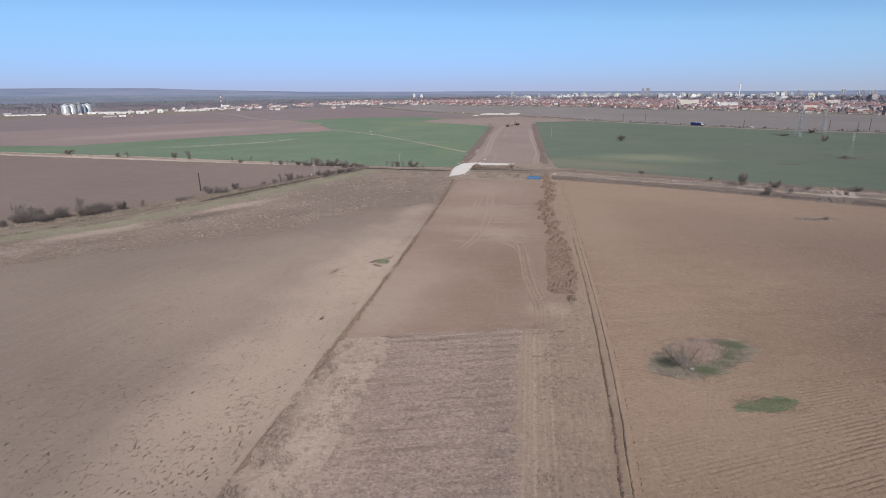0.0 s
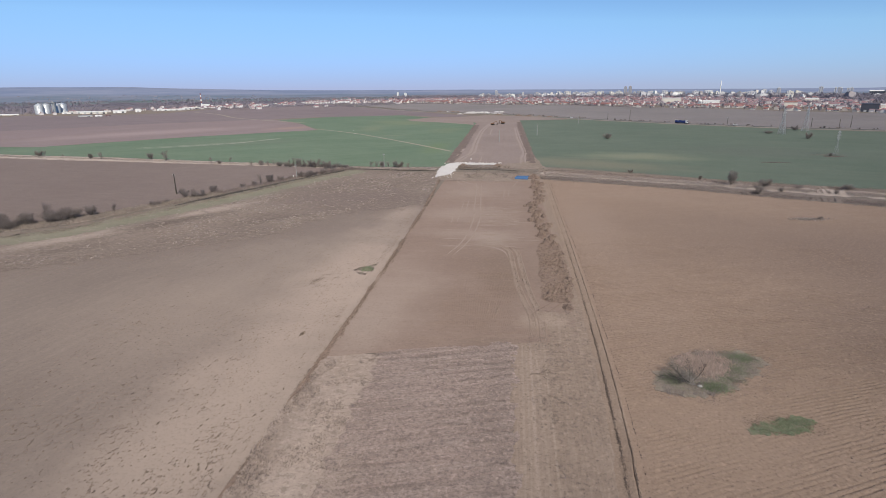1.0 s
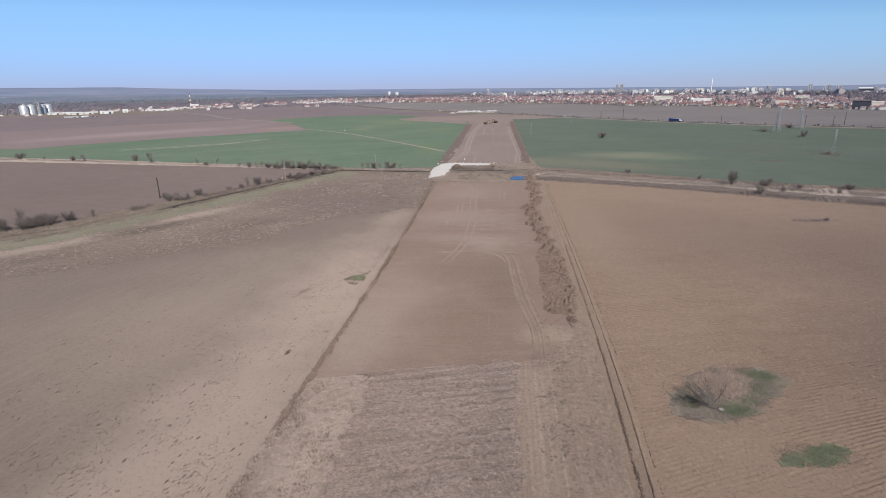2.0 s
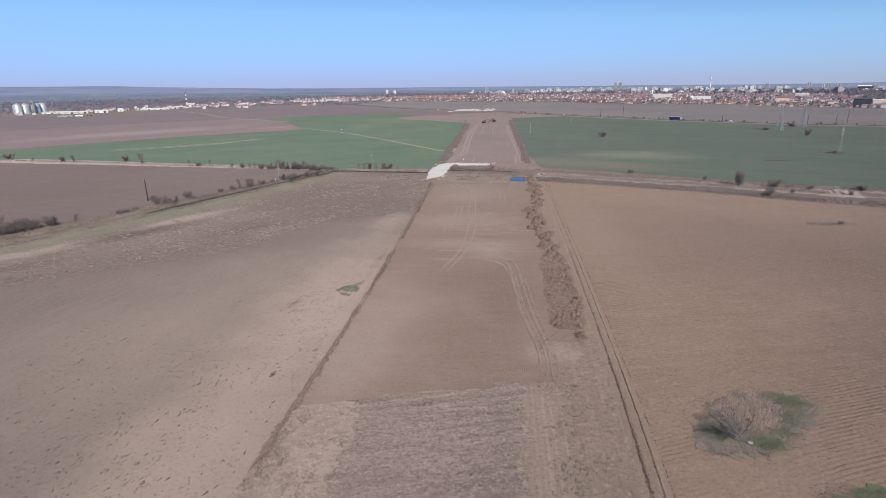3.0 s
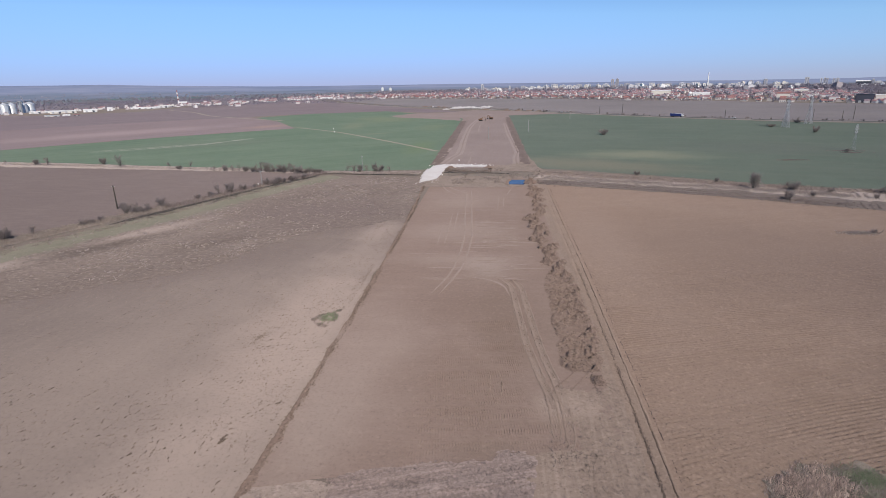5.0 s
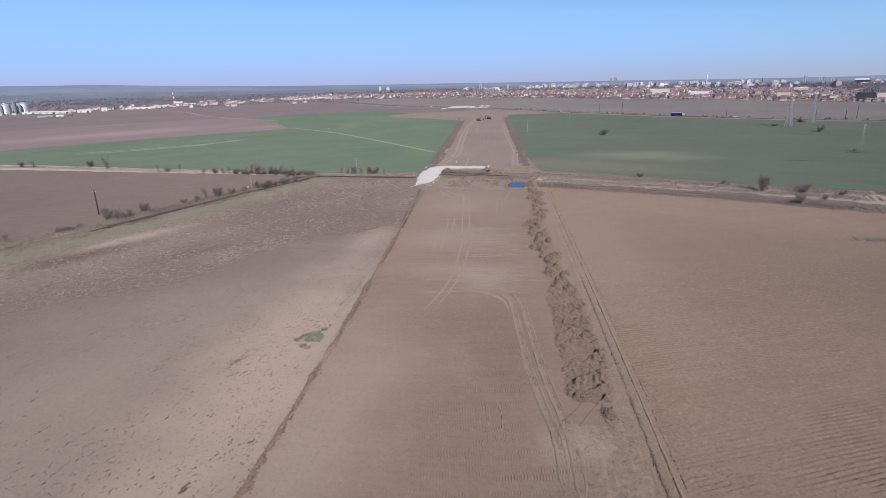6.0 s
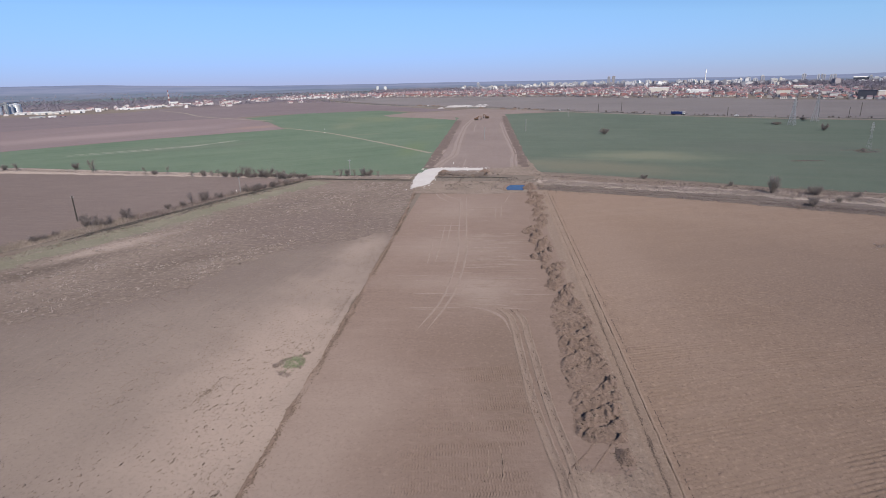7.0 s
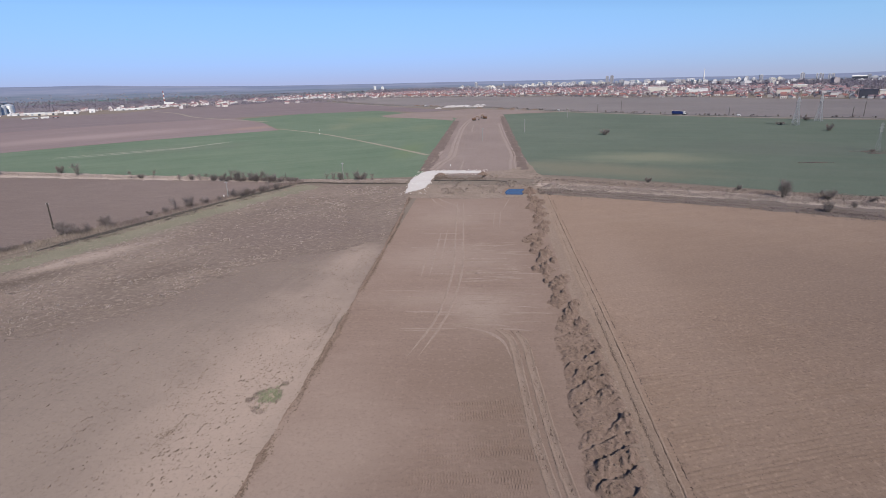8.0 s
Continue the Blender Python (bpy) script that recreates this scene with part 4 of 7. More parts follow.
# haul ruts on the grading: pale pressed bands between thin torn edges
for line in ([(-3.2, 164), (-0.8, 160), (0.1, 154), (0.5, 146.7), (1.1, 138.6), (1.6, 131), (2.4, 125), (3.2, 119), (4.2, 113), (4.4, 106), (4.2, 101)],
             [(0.2, 163), (1.9, 158), (2.5, 150), (3.1, 141.5), (3.7, 133.3), (4.6, 124), (5.6, 117.2), (6.2, 111), (6.2, 104), (6.0, 100)]):
    ribbon("haul_rut", "pale tyre rut pressed into graded soil", "wheel track", line,
           [(-0.85, -0.03), (-0.7, 0.05), (-0.55, 0.15), (-0.42, 0.0), (-0.1, 0.012), (0.0, 0.022), (0.1, 0.012), (0.42, 0.0), (0.55, 0.15), (0.7, 0.05), (0.85, -0.03)], "trace", 0.4, 0.14, 0.02, drape=graded_height, fade=8)
    c_, s_ = smooth_path(line, 0.22)
    for off, share in ((-0.66, 0.75), (-0.12, 0.4), (0.62, 0.75)):
        k = (rng.uniform(0, 1, len(c_)) < share * np.clip(0.6 + wob(c_[:, 1], 0 * c_[:, 1], 3.0, off), 0, 1)) & (c_[:, 1] > 112)
        q = (c_ + s_ * (off + 0.08 * fractal(c_[:, 1], 0 * c_[:, 1], 5.0, off, 3))[:, None])[k]
        clods("rut_crumbs", "dark torn crumbs along a haul rut", q[:, 0], q[:, 1], graded_height(q[:, 0], q[:, 1]) + 0.04, rng.uniform(0.045, 0.095, len(q)), "clod_damp", 0.8, (1.6, 4.0))


# ribbed crawler prints near the front edge
def print_height(x, y):
    row = (y - 0.13 * x - 0.35 * wob(x, y, 6.0, 4)) / 1.15
    lane = np.floor(row)
    across = row - lane
    on = np.clip(2.4 * fractal(x * 0.6 + lane * 7.7, lane * 3.1, 4.0, 6, 2) + 0.55, 0, 1) * np.clip(1.15 - np.abs(across - 0.5) * 2.6, 0, 1) ** 0.5
    rib = np.sin(x / 0.38 * 6.283 + (2.5 + 3.0 * wob(x, lane * 9.0, 7.0, 2)) * (across - 0.5) ** 2 * 6 + lane * 1.9 + 1.6 * wob(x, y, 3.0, 9))
    inner = np.minimum(np.minimum((x + 18 - 0.12 * (y - 120)) / 6, (1.6 + 0.1 * (140 - y) * (y > 125) + 7.0 * np.clip((112 - y) / 4, 0, 1) - x) / 2.0), np.minimum((y - edge_y(x)) / 1.5, (146 - y) / 8)) + 0.5 * fractal(x, y, 5.0, 3, 4)
    edge = np.clip(inner * 1.2, 0, 1)
    berm = np.exp(-((across - 0.02) / 0.07) ** 2) * np.clip(fractal(x, lane * 5.3, 3.0, 2, 3) * 2, 0, 1)
    return graded_height(x, y) - 0.05 + edge * (0.06 + 0.13 * on * rib + 0.17 * berm + 0.07 * fractal(x, y, 0.9, 7, 3))


tagged(sheet("crawler_prints", "ribbed crawler tracks pressed into graded soil", "track marks", -24, 9.0, 92, 152, 0.07, 0.2, print_height, "graded",
             keep=lambda x, y: print_height(x, y) > graded_height(x, y) - 0.045), kind="stuff")

# pushed-up topsoil along the strip's east side
HEAPS = [(9.9, 167.7, 1.6), (12.5, 166.0, 1.2), (9.7, 177.5, 2.0), (12.5, 175.1, 1.5), (11.7, 171.8, 1.4), (12.0, 189.9, 1.9), (10.6, 184.5, 1.5), (9.1, 196.4, 1.9), (6.6, 198.0, 1.0), (9.9, 209.8, 2.1),
         (8.6, 204.0, 1.4), (7.4, 224.2, 2.2), (8.0, 217.0, 1.4), (10.8, 228.2, 1.5), (13.2, 241.4, 1.7), (11.4, 236.0, 1.3), (13.5, 254.1, 2.0), (11.8, 248.0, 1.3), (10.4, 265.7, 2.0), (13.4, 262.0, 1.8), (14.4, 273.0, 2.2), (11.6, 278.0, 1.7)]
heap_rand = random.Random(31)
HEAPS += [(float(np.interp(y, [168, 195, 222, 245, 285], [11.2, 9.6, 9.0, 12.0, 13.0])) + heap_rand.uniform(-2.2, 2.4), y, heap_rand.uniform(0.4, 0.9)) for y in (169 + 116 * i / 46 for i in range(47))]


def lane_rand(k, seed):
    """A value in 0..1 for each pushed lobe."""
    return np.abs(np.sin(k * 12.9898 + seed * 78.233) * 43758.5453) % 1.0


def spoil_height(x, y):
    left = np.interp(y, [117, 121, 127, 133, 138, 143, 153, 161, 175, 189, 226, 260, 289], [6.5, 5.8, 5.9, 6.4, 6.0, 6.3, 6.9, 6.4, 8.4, 8.6, 6.4, 9, 11.6]) + 0.35 * fractal(0 * x, y, 4.0, 3, 3)
    right = np.interp(y, [117, 126, 142, 160, 182, 210, 239, 265, 289], [13.6, 14.9, 15.9, 15.9, 15.0, 14.0, 14.2, 15.4, 17]) + 0.8 * fractal(x, y, 5.0, 8, 3)
    front = np.clip((y - 120.5 + 1.6 * fractal(x, y, 2.4, 5, 3)) / 0.8, 0, 1)
    lip = np.clip((x - left) / 1.3, 0, 1) * np.clip((right - x) / 1.4, 0, 1) * front
    near = np.clip((168 - y) / 8, 0, 1)
    # scooped lobes lie slantwise; each climbs to a torn wall at its end
    v = (y - 0.75 * (x - 9) + 2.4 * fractal(x, y, 7.0, 2, 3)) / 3.6
    k = np.floor(v)
    a = v - k
    x0, x1 = 6.5 + 1.2 * lane_rand(k, 1), 12.6 + 2.4 * lane_rand(k, 2)
    across = np.clip(1.0 - 1.7 * np.maximum(0, np.abs(2 * a - 1) - 0.45 + 0.3 * wob(x, y, 1.1, 5)), 0, 1) * np.clip(0.25 + 1.6 * lane_rand(k, 7), 0, 1)
    body = np.clip((x - x0 + 0.9 * fractal(x, y, 1.5, 6, 2)) / 1.7, 0, 1) * np.clip((x1 + 1.4 - x) / 1.2, 0, 1) * across
    end = x1 + 0.7 * wob(x, y, 1.3, 9)
    wall = np.where(x < end, np.clip(1 - (end - x) / 0.5, 0, 1), np.clip(1 - (x - end) / 1.9, 0, 1)) * across * (0.3 + 1.1 * lane_rand(k, 4) ** 2)
    ridge = np.clip(1 - np.abs(a - 0.85) / 0.2, 0, 1) * body * (0.3 + 0.7 * lane_rand(k, 5))
    lobes = near * (0.2 * body + 0.5 * wall + 0.62 * ridge)
    # further on the soil lies in separate broken heaps
    heap = 0 * x
    for hx, hy, r in HEAPS:
        d = np.hypot(x - hx - 0.5 - 0.25 * (y - hy), (y - hy) / 1.9) + 0.9 * fractal(x, y, 1.6, 4, 4)
        heap = np.maximum(heap, np.clip(1.2 - d / r, 0, 1))
    crumbly = np.maximum(near * np.clip(body + wall, 0, 1), heap)
    lump = (1 - np.abs(wob(x + 0.2 * y, y * 0.8, 1.15, 4))) ** 3
    slabs = np.abs(wob(x * 1.5 - 0.4 * y, y * 0.55 + x * 0.3, 1.3, 14))
    crumb = np.abs(wob(x, y, 0.36, 12))
    return -0.10 + lip * (0.17 + 0.12 * fractal(0 * x, y, 6.0, 1, 3) + 0.05 * fractal(x, y, 3.0, 7, 3) + lobes) + front * (0.5 * heap ** 1.2 + crumbly * (0.34 * lump + 0.32 * slabs + 0.14 * crumb) * (1 + 0.9 * (1 - near)))


sheet("spoil_bank", "torn bank of pushed-up topsoil in slanting lobes", "earth bank", 4.6, 17.4, 119, 170, 0.13, 0.14, spoil_height, "spoil",
      keep=lambda x, y: spoil_height(x, y) > 0.1 + 0.16 * wob(x, y, 0.6, 21) + 0.12 * fractal(x, y, 3.0, 22, 2))
sheet("spoil_bank", "broken heaps of pushed-up topsoil in a row", "earth bank", 4.0, 17.5, 170, 290, 0.16, 0.2, spoil_height, "spoil",
      keep=lambda x, y: spoil_height(x, y) > 0.1 + 0.16 * wob(x, y, 0.6, 21) + 0.12 * fractal(x, y, 3.0, 22, 2))
n = 16000
cy = 119 + 171 * rng.uniform(0, 1, n) ** 1.2
cx = rng.uniform(4.6, 17, n)
hz_ = spoil_height(cx, cy)
k = (hz_ > 0.1) & (rng.uniform(0, 1, n) < np.clip(1.6 * (hz_ - 0.1), 0.02, 0.8))
clods("spoil_clods", "broken clods on the topsoil bank", cx[k], cy[k], hz_[k], 0.05 + 0.16 * rng.uniform(0, 1, k.sum()) ** 2.5, "clod_dark", 0.8)
# extra dark clods put the bank's shading into colour
k = (hz_ > 0.3) & (rng.uniform(0, 1, n) < np.clip(0.02 + fractal(cx, cy, 2.4, 15, 3) * 1.2, 0, 1))
clods("damp_clods", "dark clods that deepen shading on the topsoil bank", cx[k], cy[k], hz_[k], 0.06 + 0.14 * rng.uniform(0, 1, k.sum()) ** 2, "clod_dark", 0.7)


def mound(name, label, seed, rx, ry, h):
    """A heap of tipped earth with a crumbled crest."""
    r = np.random.default_rng(seed)
    verts, faces, k = [(0, 0, h * 0.9)], [], 18
    for i, f in enumerate((0.16, 0.32, 0.5, 0.68, 0.84, 1.0, 1.12)):
        for j in range(k):
            a = 6.283 * j / k
            q = f * (1 + 0.22 * float(wob(3 * math.cos(a) + seed, 3 * math.sin(a), 1.0, seed)))
            z = h * max(0.0, 1 - f) ** 0.8 * (1 + 0.16 * r.uniform(-1, 1)) - (0.15 if i == 6 else 0)
            verts.append((rx * q * math.cos(a), ry * q * math.sin(a), z))
    for j in range(k):
        faces.append((0, 1 + j, 1 + (j + 1) % k))
        for i in range(6):
            a, b = 1 + i * k + j, 1 + i * k + (j + 1) % k
            faces.append((a, a + k, b + k, b))
    return tagged(mesh(name, verts, faces, "spoil"), label, "earth mound", "mounds along the topsoil bank")


protos = [mound("earth_mound", "small crumbly mound of dark topsoil on graded ground", s, 1.1, 0.9, 0.55) for s in (3, 8, 13)]
spots_ = [(10.2, 176.2, 1.0), (12.2, 188.6, 0.9), (9.6, 195.2, 1.0), (10.2, 208.6, 1.0), (7.8, 222.8, 1.2), (10.9, 227.2, 0.8), (13.2, 240.0, 0.9), (13.6, 252.6, 1.0), (12.0, 259, 0.8), (10.6, 264.2, 1.1), (13.6, 268, 1.0), (14.0, 277, 1.0)]
for i, (x, y, s) in enumerate(spots_):
    m = pose(x, y, 0.18, 0, 0, 37 * i) @ Matrix.Diagonal((s, s * (0.8 + 0.05 * (i % 7)), s * (0.8 + 0.06 * (i % 5)), 1))
    if i < 3:
        protos[i].matrix_world = m
    else:
        o = copy_thing(protos[i % 3], m)
        o.scale = m.to_scale()
o = mound("earth_mound", "tall heap of dug earth beside the pool", 21, 3.2, 4.6, 2.6)
o.matrix_world = pose(12.6, 292, 0.0)
o = mound("earth_mound", "rounded heap of dark dug earth beside the track", 25, 1.25, 1.7, 0.85)
o.matrix_world = pose(12.5, 118.0, 0.06)
cx, cy = 12.3 + rng.normal(0, 0.55, 260), 117.9 + rng.normal(0, 0.85, 260)
clods("damp_clods", "dark damp crumbs on the dug heap", cx, cy, 0.1 + 0.72 * np.clip(1 - np.hypot((cx - 12.5) / 1.3, (cy - 118) / 1.75), 0, 1), rng.uniform(0.05, 0.15, 260), "clod_damp", 0.8)

# ---- crossing of the drainage ditch ----
field("work_apron", "scraped weedy ground before the ditch", "bare soil", [(-38.5, 283), (-10, 280), (14, 284), (21, 303), (12, 309), (-36, 312)], 0.13, "verge_brown", 0.8, 2.0)
field("chalk_apron", "white crushed limestone spread as a ramp", "gravel", [(-40.5, 292), (-36, 298.5), (-33, 304), (-32.3, 325), (-31, 337), (-33, 351), (-38.5, 346), (-42.2, 330), (-41.5, 308)], 0.34, "chalk", 1.0, 1.2, 0.3)
field("chalk_strip", "white crushed limestone strip across the works", "gravel", [(-34, 342), (-9, 341), (-8.6, 348), (-22, 349.5), (-34, 350)], 0.30, "chalk", 0.9, 1.2, 0.25)
n = 380
qx, qy = np.concatenate([rng.uniform(-42, -31, n), rng.uniform(-34, -5, n)]), np.concatenate([rng.uniform(291, 350, n), rng.uniform(335, 353, n)])
clods("limestone_lumps", "white limestone lumps at the gravel's edge", qx, qy, 0.12, 0.08 + 0.3 * rng.uniform(0, 1, 2 * n) ** 2, "clod_pale")
ribbon("ditch_bank", "rough earth bank beside the culvert", "earth bank", [(-31, 330), (-24, 329), (-16, 328), (-8, 328)], [(-5, 0.1), (-2.5, 0.9), (-0.5, 1.3), (1.2, 0.9), (2.6, 0.1)], "bank", 1.0, 0.8, 0.4)
qx, qy = rng.uniform(-31, -6, 700), rng.normal(329, 2.6, 700)
clods("bank_clods", "brown lumps of earth on the culvert bank", qx, qy, 1.25 * np.clip(1 - np.abs(qy - 329.3) / 5, 0, 1), 0.12 + 0.4 * rng.uniform(0, 1, 700) ** 2, "clod_dark", 0.8)
o = mound("earth_mound", "tipped heap of brown earth by the limestone strip", 31, 3.6, 4.0, 2.0)
o.matrix_world = pose(-28.5, 333, 0.1)
o = mound("earth_mound", "low heap of earth at the strip's end", 33, 2.6, 4.0, 1.4)
o.matrix_world = pose(-7.5, 338, 0.1)
ribbon("ditch_north", "dark wet drainage ditch with weedy sides", "ditch", [(-100, 318), (-90, 320), (-74, 317.5), (-43, 314.5)], [(-0.9, 0.1), (-0.5, 0.3), (-0.3, 0.14), (0.3, 0.14), (0.5, 0.3), (0.9, 0.1)], "ditch", 1.2, 0.3, 0.06)
ribbon("ditch_crossing", "dark dug ditch below the bank", "ditch", [(-31, 322.5), (-20, 321), (-8, 321), (4, 318)], [(-1.2, 0.12), (-0.6, 0.22), (0, 0.14), (0.6, 0.22), (1.2, 0.12)], "ditch", 1.0, 0.3, 0.04)
field("stripped_strip", "brown stripped strip of the road line beyond the ditch", "bare soil",
      [(-38.8, 330), (-39, 340), (-41.1, 388), (-41.8, 441), (-41.8, 515), (-43.3, 643), (-44.3, 743), (-62, 790), (-100, 870), (-40, 950), (30, 900), (90, 826), (14.4, 800), (14.6, 744), (15, 590), (15.8, 466), (16.5, 394), (18, 336), (8, 326), (-30, 326)], 0.09, "far_strip", 1.2, 4.0)
field("weedy_patch", "weedy disturbed soil beside the ditch", "bare soil", [(-6, 329), (21, 322), (20, 338), (17.5, 372), (6, 350), (-6, 346)], 0.13, "verge_brown", 1.5, 2.0)
for line, wd in (([(-36, 352), (-33, 380), (-29.5, 406), (-31, 481), (-32, 560), (-31.5, 628), (-25.5, 736), (-12, 840)], 1.1), ([(-33, 352), (-30, 380), (-26.6, 406), (-28, 481), (-29, 560), (-28.5, 628), (-22.5, 736), (-9, 840)], 1.0),
                 ([(-40, 350), (-38.5, 375), (-37.5, 400), (-36, 430)], 1.2), ([(7.0, 352), (7.6, 380), (9.6, 405), (8.9, 440), (8.0, 480), (6.6, 530), (6.0, 600), (5.6, 660)], 0.9), ([(9.6, 352), (10.0, 380), (11.6, 405), (11.0, 440), (10.2, 480), (9.0, 530), (8.2, 600), (7.6, 660)], 0.6),
                 ([(-20, 352), (-19.5, 372), (-19.8, 384)], 0.5), ([(-20, 560), (-20.4, 600), (-20.2, 640)], 0.7)):
    ribbon("haul_track", "pale beaten haul track on stripped soil", "track", line, [(-wd, 0.10), (-wd * 0.5, 0.16), (wd * 0.5, 0.16), (wd, 0.10)], "track", 2.0, 0.4, 0.03)
ribbon("topsoil_ridge", "dark ridge of stacked topsoil along the strip", "earth ridge", [(-38.5, 350), (-39.5, 407), (-40.5, 520), (-42.5, 700)], [(-3.5, 0.0), (-1.2, 0.25), (0.4, 0.32), (2.0, 0.2), (4.0, 0.09)], "spoil_far", 2.0, 1.3, 0.4)
ribbon("topsoil_ridge", "dark ridge of stacked topsoil along the strip", "earth ridge", [(14.5, 350), (14, 438), (13.2, 623), (12.6, 760)], [(-4.0, 0.05), (-2.0, 0.2), (-0.4, 0.32), (1.2, 0.25), (3.0, 0.0)], "spoil_far", 2.0, 1.3, 0.4)
field("water_pool", "blue water pool in the ditch", "pool", [(2.3, 288), (2.6, 295), (4.1, 299.6), (10.2, 299.4), (11.2, 294.8), (9.0, 287.2)], 0.19, "water", 0.4, 0.8, 0.08)
ribbon("pool_rim", "muddy rim round the pool", "earth bank", [(1.4, 287), (1.6, 294), (3.2, 300.6), (8, 301.5), (12.4, 299)], [(-0.9, 0.08), (-0.2, 0.3), (0.4, 0.25), (0.9, 0.08)], "spoil", 0.6, 0.3, 0.1)

# verges
ditch_edge = [(14, 290), (27.3, 286.2), (49.8, 276.8), (70.4, 268.3), (88.7, 260.2), (110, 248.5), (136.6, 235.5), (260, 176)]
grass_edge = [(15, 302), (28.8, 297.9), (52.7, 289.3), (74.1, 280.6), (95, 273.6), (108.8, 266.8), (125.7, 259.3), (145, 251), (274, 192)]
brown_edge = [(16, 314), (30.2, 308.6), (55.1, 300.4), (78.2, 292.5), (99.4, 285.2), (114.9, 279.1), (133, 272), (150, 266), (290, 206)]
wheat_edge = [(18, 330), (32.2, 324.6), (58.2, 314.6), (81.2, 303.4), (102.2, 293), (117.8, 286), (137.5, 279.3), (159.3, 272), (330, 215)]
field("verge_east", "weedy brown verge at the wheat's edge", "verge", brown_edge + wheat_edge[::-1], 0.08, "verge_brown", 2.2, 1.2)
field("verge_grass", "pale dry grass band along the ditch", "verge", grass_edge + brown_edge[::-1], 0.10, "verge_pale", 2.6, 0.9)
field("ditch_side", "dark weedy ditch side along the field", "ditch", ditch_edge + grass_edge[::-1], 0.09, "bank", 1.6, 1.0)
ribbon("ditch_east", "dark weedy ditch along the verge", "ditch", [(25, 293.6), (35, 290), (52, 283.5), (84, 270), (110, 258.5), (137, 246), (265, 186)], [(-3.6, 0.05), (-2.2, 0.4), (-0.8, 0.1), (0.8, 0.1), (2.2, 0.45), (3.4, 0.05)], "bank", 0.9, 1.2, 0.3, fade=6)
field("verge_west", "pale dry grass strip along the far field edge", "verge",
      [(-100, 320.5), (-149, 330), (-202, 336.4), (-266, 345.8), (-334, 354.5), (-620, 392.5), (-640, 415), (-350, 375), (-278, 365), (-210, 351), (-153, 340.5), (-104, 329), (-44, 326), (-44, 318), (-74, 321), (-92, 324)], 0.08, "verge_pale", 1.6, 1.2)
ribbon("ditch_west", "dark wet drainage ditch between weedy banks", "ditch", [(-141.5, 212), (-139.5, 216), (-132, 234), (-124.5, 253), (-113, 282), (-101, 307), (-97, 318)],
       [(-1.5, 0.05), (-0.9, 0.3), (-0.5, 0.2), (0.5, 0.2), (0.9, 0.34), (1.5, 0.05)], "ditch", 0.8, 0.8, 0.12, fade=12)
ribbon("verge_ditch", "thin greenish grass along the ditch", "verge", [(-222, 76), (-177, 149), (-155, 173), (-149, 187), (-136.5, 213.5), (-121.5, 251), (-110, 280), (-98.5, 303), (-92, 315)],
       [(-1.4, 0.06), (-0.4, 0.22), (0.2, 0.24), (1.4, 0.2), (4.5, 0.24), (8.5, 0.2), (12.5, 0.02)], "greenish", 1.0, 3.6, 0.12)
ribbon("reed_bank", "pale reed bank beside the ditch", "verge", [(-235, 92), (-186, 160), (-163, 181), (-156.5, 195), (-144, 221), (-140, 229)],
       [(-4.5, 0.04), (-2.5, 0.3), (0.5, 0.4), (3.0, 0.1)], "verge", 1.5, 0.8, 0.1, fade=12)
ribbon("weed_bank", "brown weedy bank beside the ditch", "verge", [(-145, 219), (-128, 256), (-116, 285), (-104, 311)],
       [(-4.0, 0.04), (-2.2, 0.28), (0.5, 0.38), (2.6, 0.1)], "bank", 1.5, 0.8, 0.1)
ribbon("field_lane", "pale unpaved lane through the green field", "lane", [(-226, 632), (-213, 624), (-166, 578), (-130, 533), (-95, 486), (-66, 445), (-44, 414)], [(-1.7, 0.05), (-0.8, 0.1), (0.8, 0.1), (1.7, 0.05)], "lane", 3.0, 0.5, 0.02)
ribbon("field_lane", "pale worn lane across brown land", "lane", [(-680, 1130), (-571, 1026), (-470, 900), (-389, 830), (-288, 754)], [(-2.4, 0.06), (-1.2, 0.11), (1.2, 0.11), (2.4, 0.06)], "lane", 5.0, 0.7, 0.02)
for off in (0.0, 2.4, 8.0, 10.2):
    ribbon("tramline", "pale tractor wheel line in green wheat", "wheel track", [(-338 + off, 412 - 0.6 * off), (-314 + off, 430.5 - 0.6 * off), (-289 + off, 448.5 - 0.6 * off), (-264 + 0.9 * off, 467.5 - 0.5 * off), (-247 + 0.5 * off, 480 - 0.3 * off), (-231 - 0.1 * off, 502 + 0.7 * off), (-206 - 0.4 * off, 531 + off)],
           [(-0.7, 0.035), (-0.3, 0.05), (0.3, 0.05), (0.7, 0.035)], "tram", 3.0, 0.5, 0.0, fade=14)
# main road across the view
road_line = [(-700, 1950), (-580, 1751), (-400, 1430), (-210, 1150), (-3, 962), (94, 843), (208, 724), (305, 648), (377, 612), (640, 470)]
ribbon("road", "grey asphalt road across the plain", "road", road_line, [(-4.0, 0.25), (-3.9, 0.5), (0, 0.55), (3.9, 0.5), (4.0, 0.25)], "road", 6.0, 0.0, 0.0)
ribbon("road_shoulder", "pale gravel shoulder of the road", "road shoulder", road_line, [(4.0, 0.42), (5.2, 0.4), (8.0, 0.08)], "shoulder", 6.0, 0.3, 0.05)
ribbon("road_shoulder", "pale gravel shoulder of the road", "road shoulder", road_line, [(-8.0, 0.08), (-5.2, 0.4), (-4.0, 0.42)], "shoulder", 6.0, 0.3, 0.05)

# ---- loose cover: clods, stubble, grass ----
ROW = 1.7


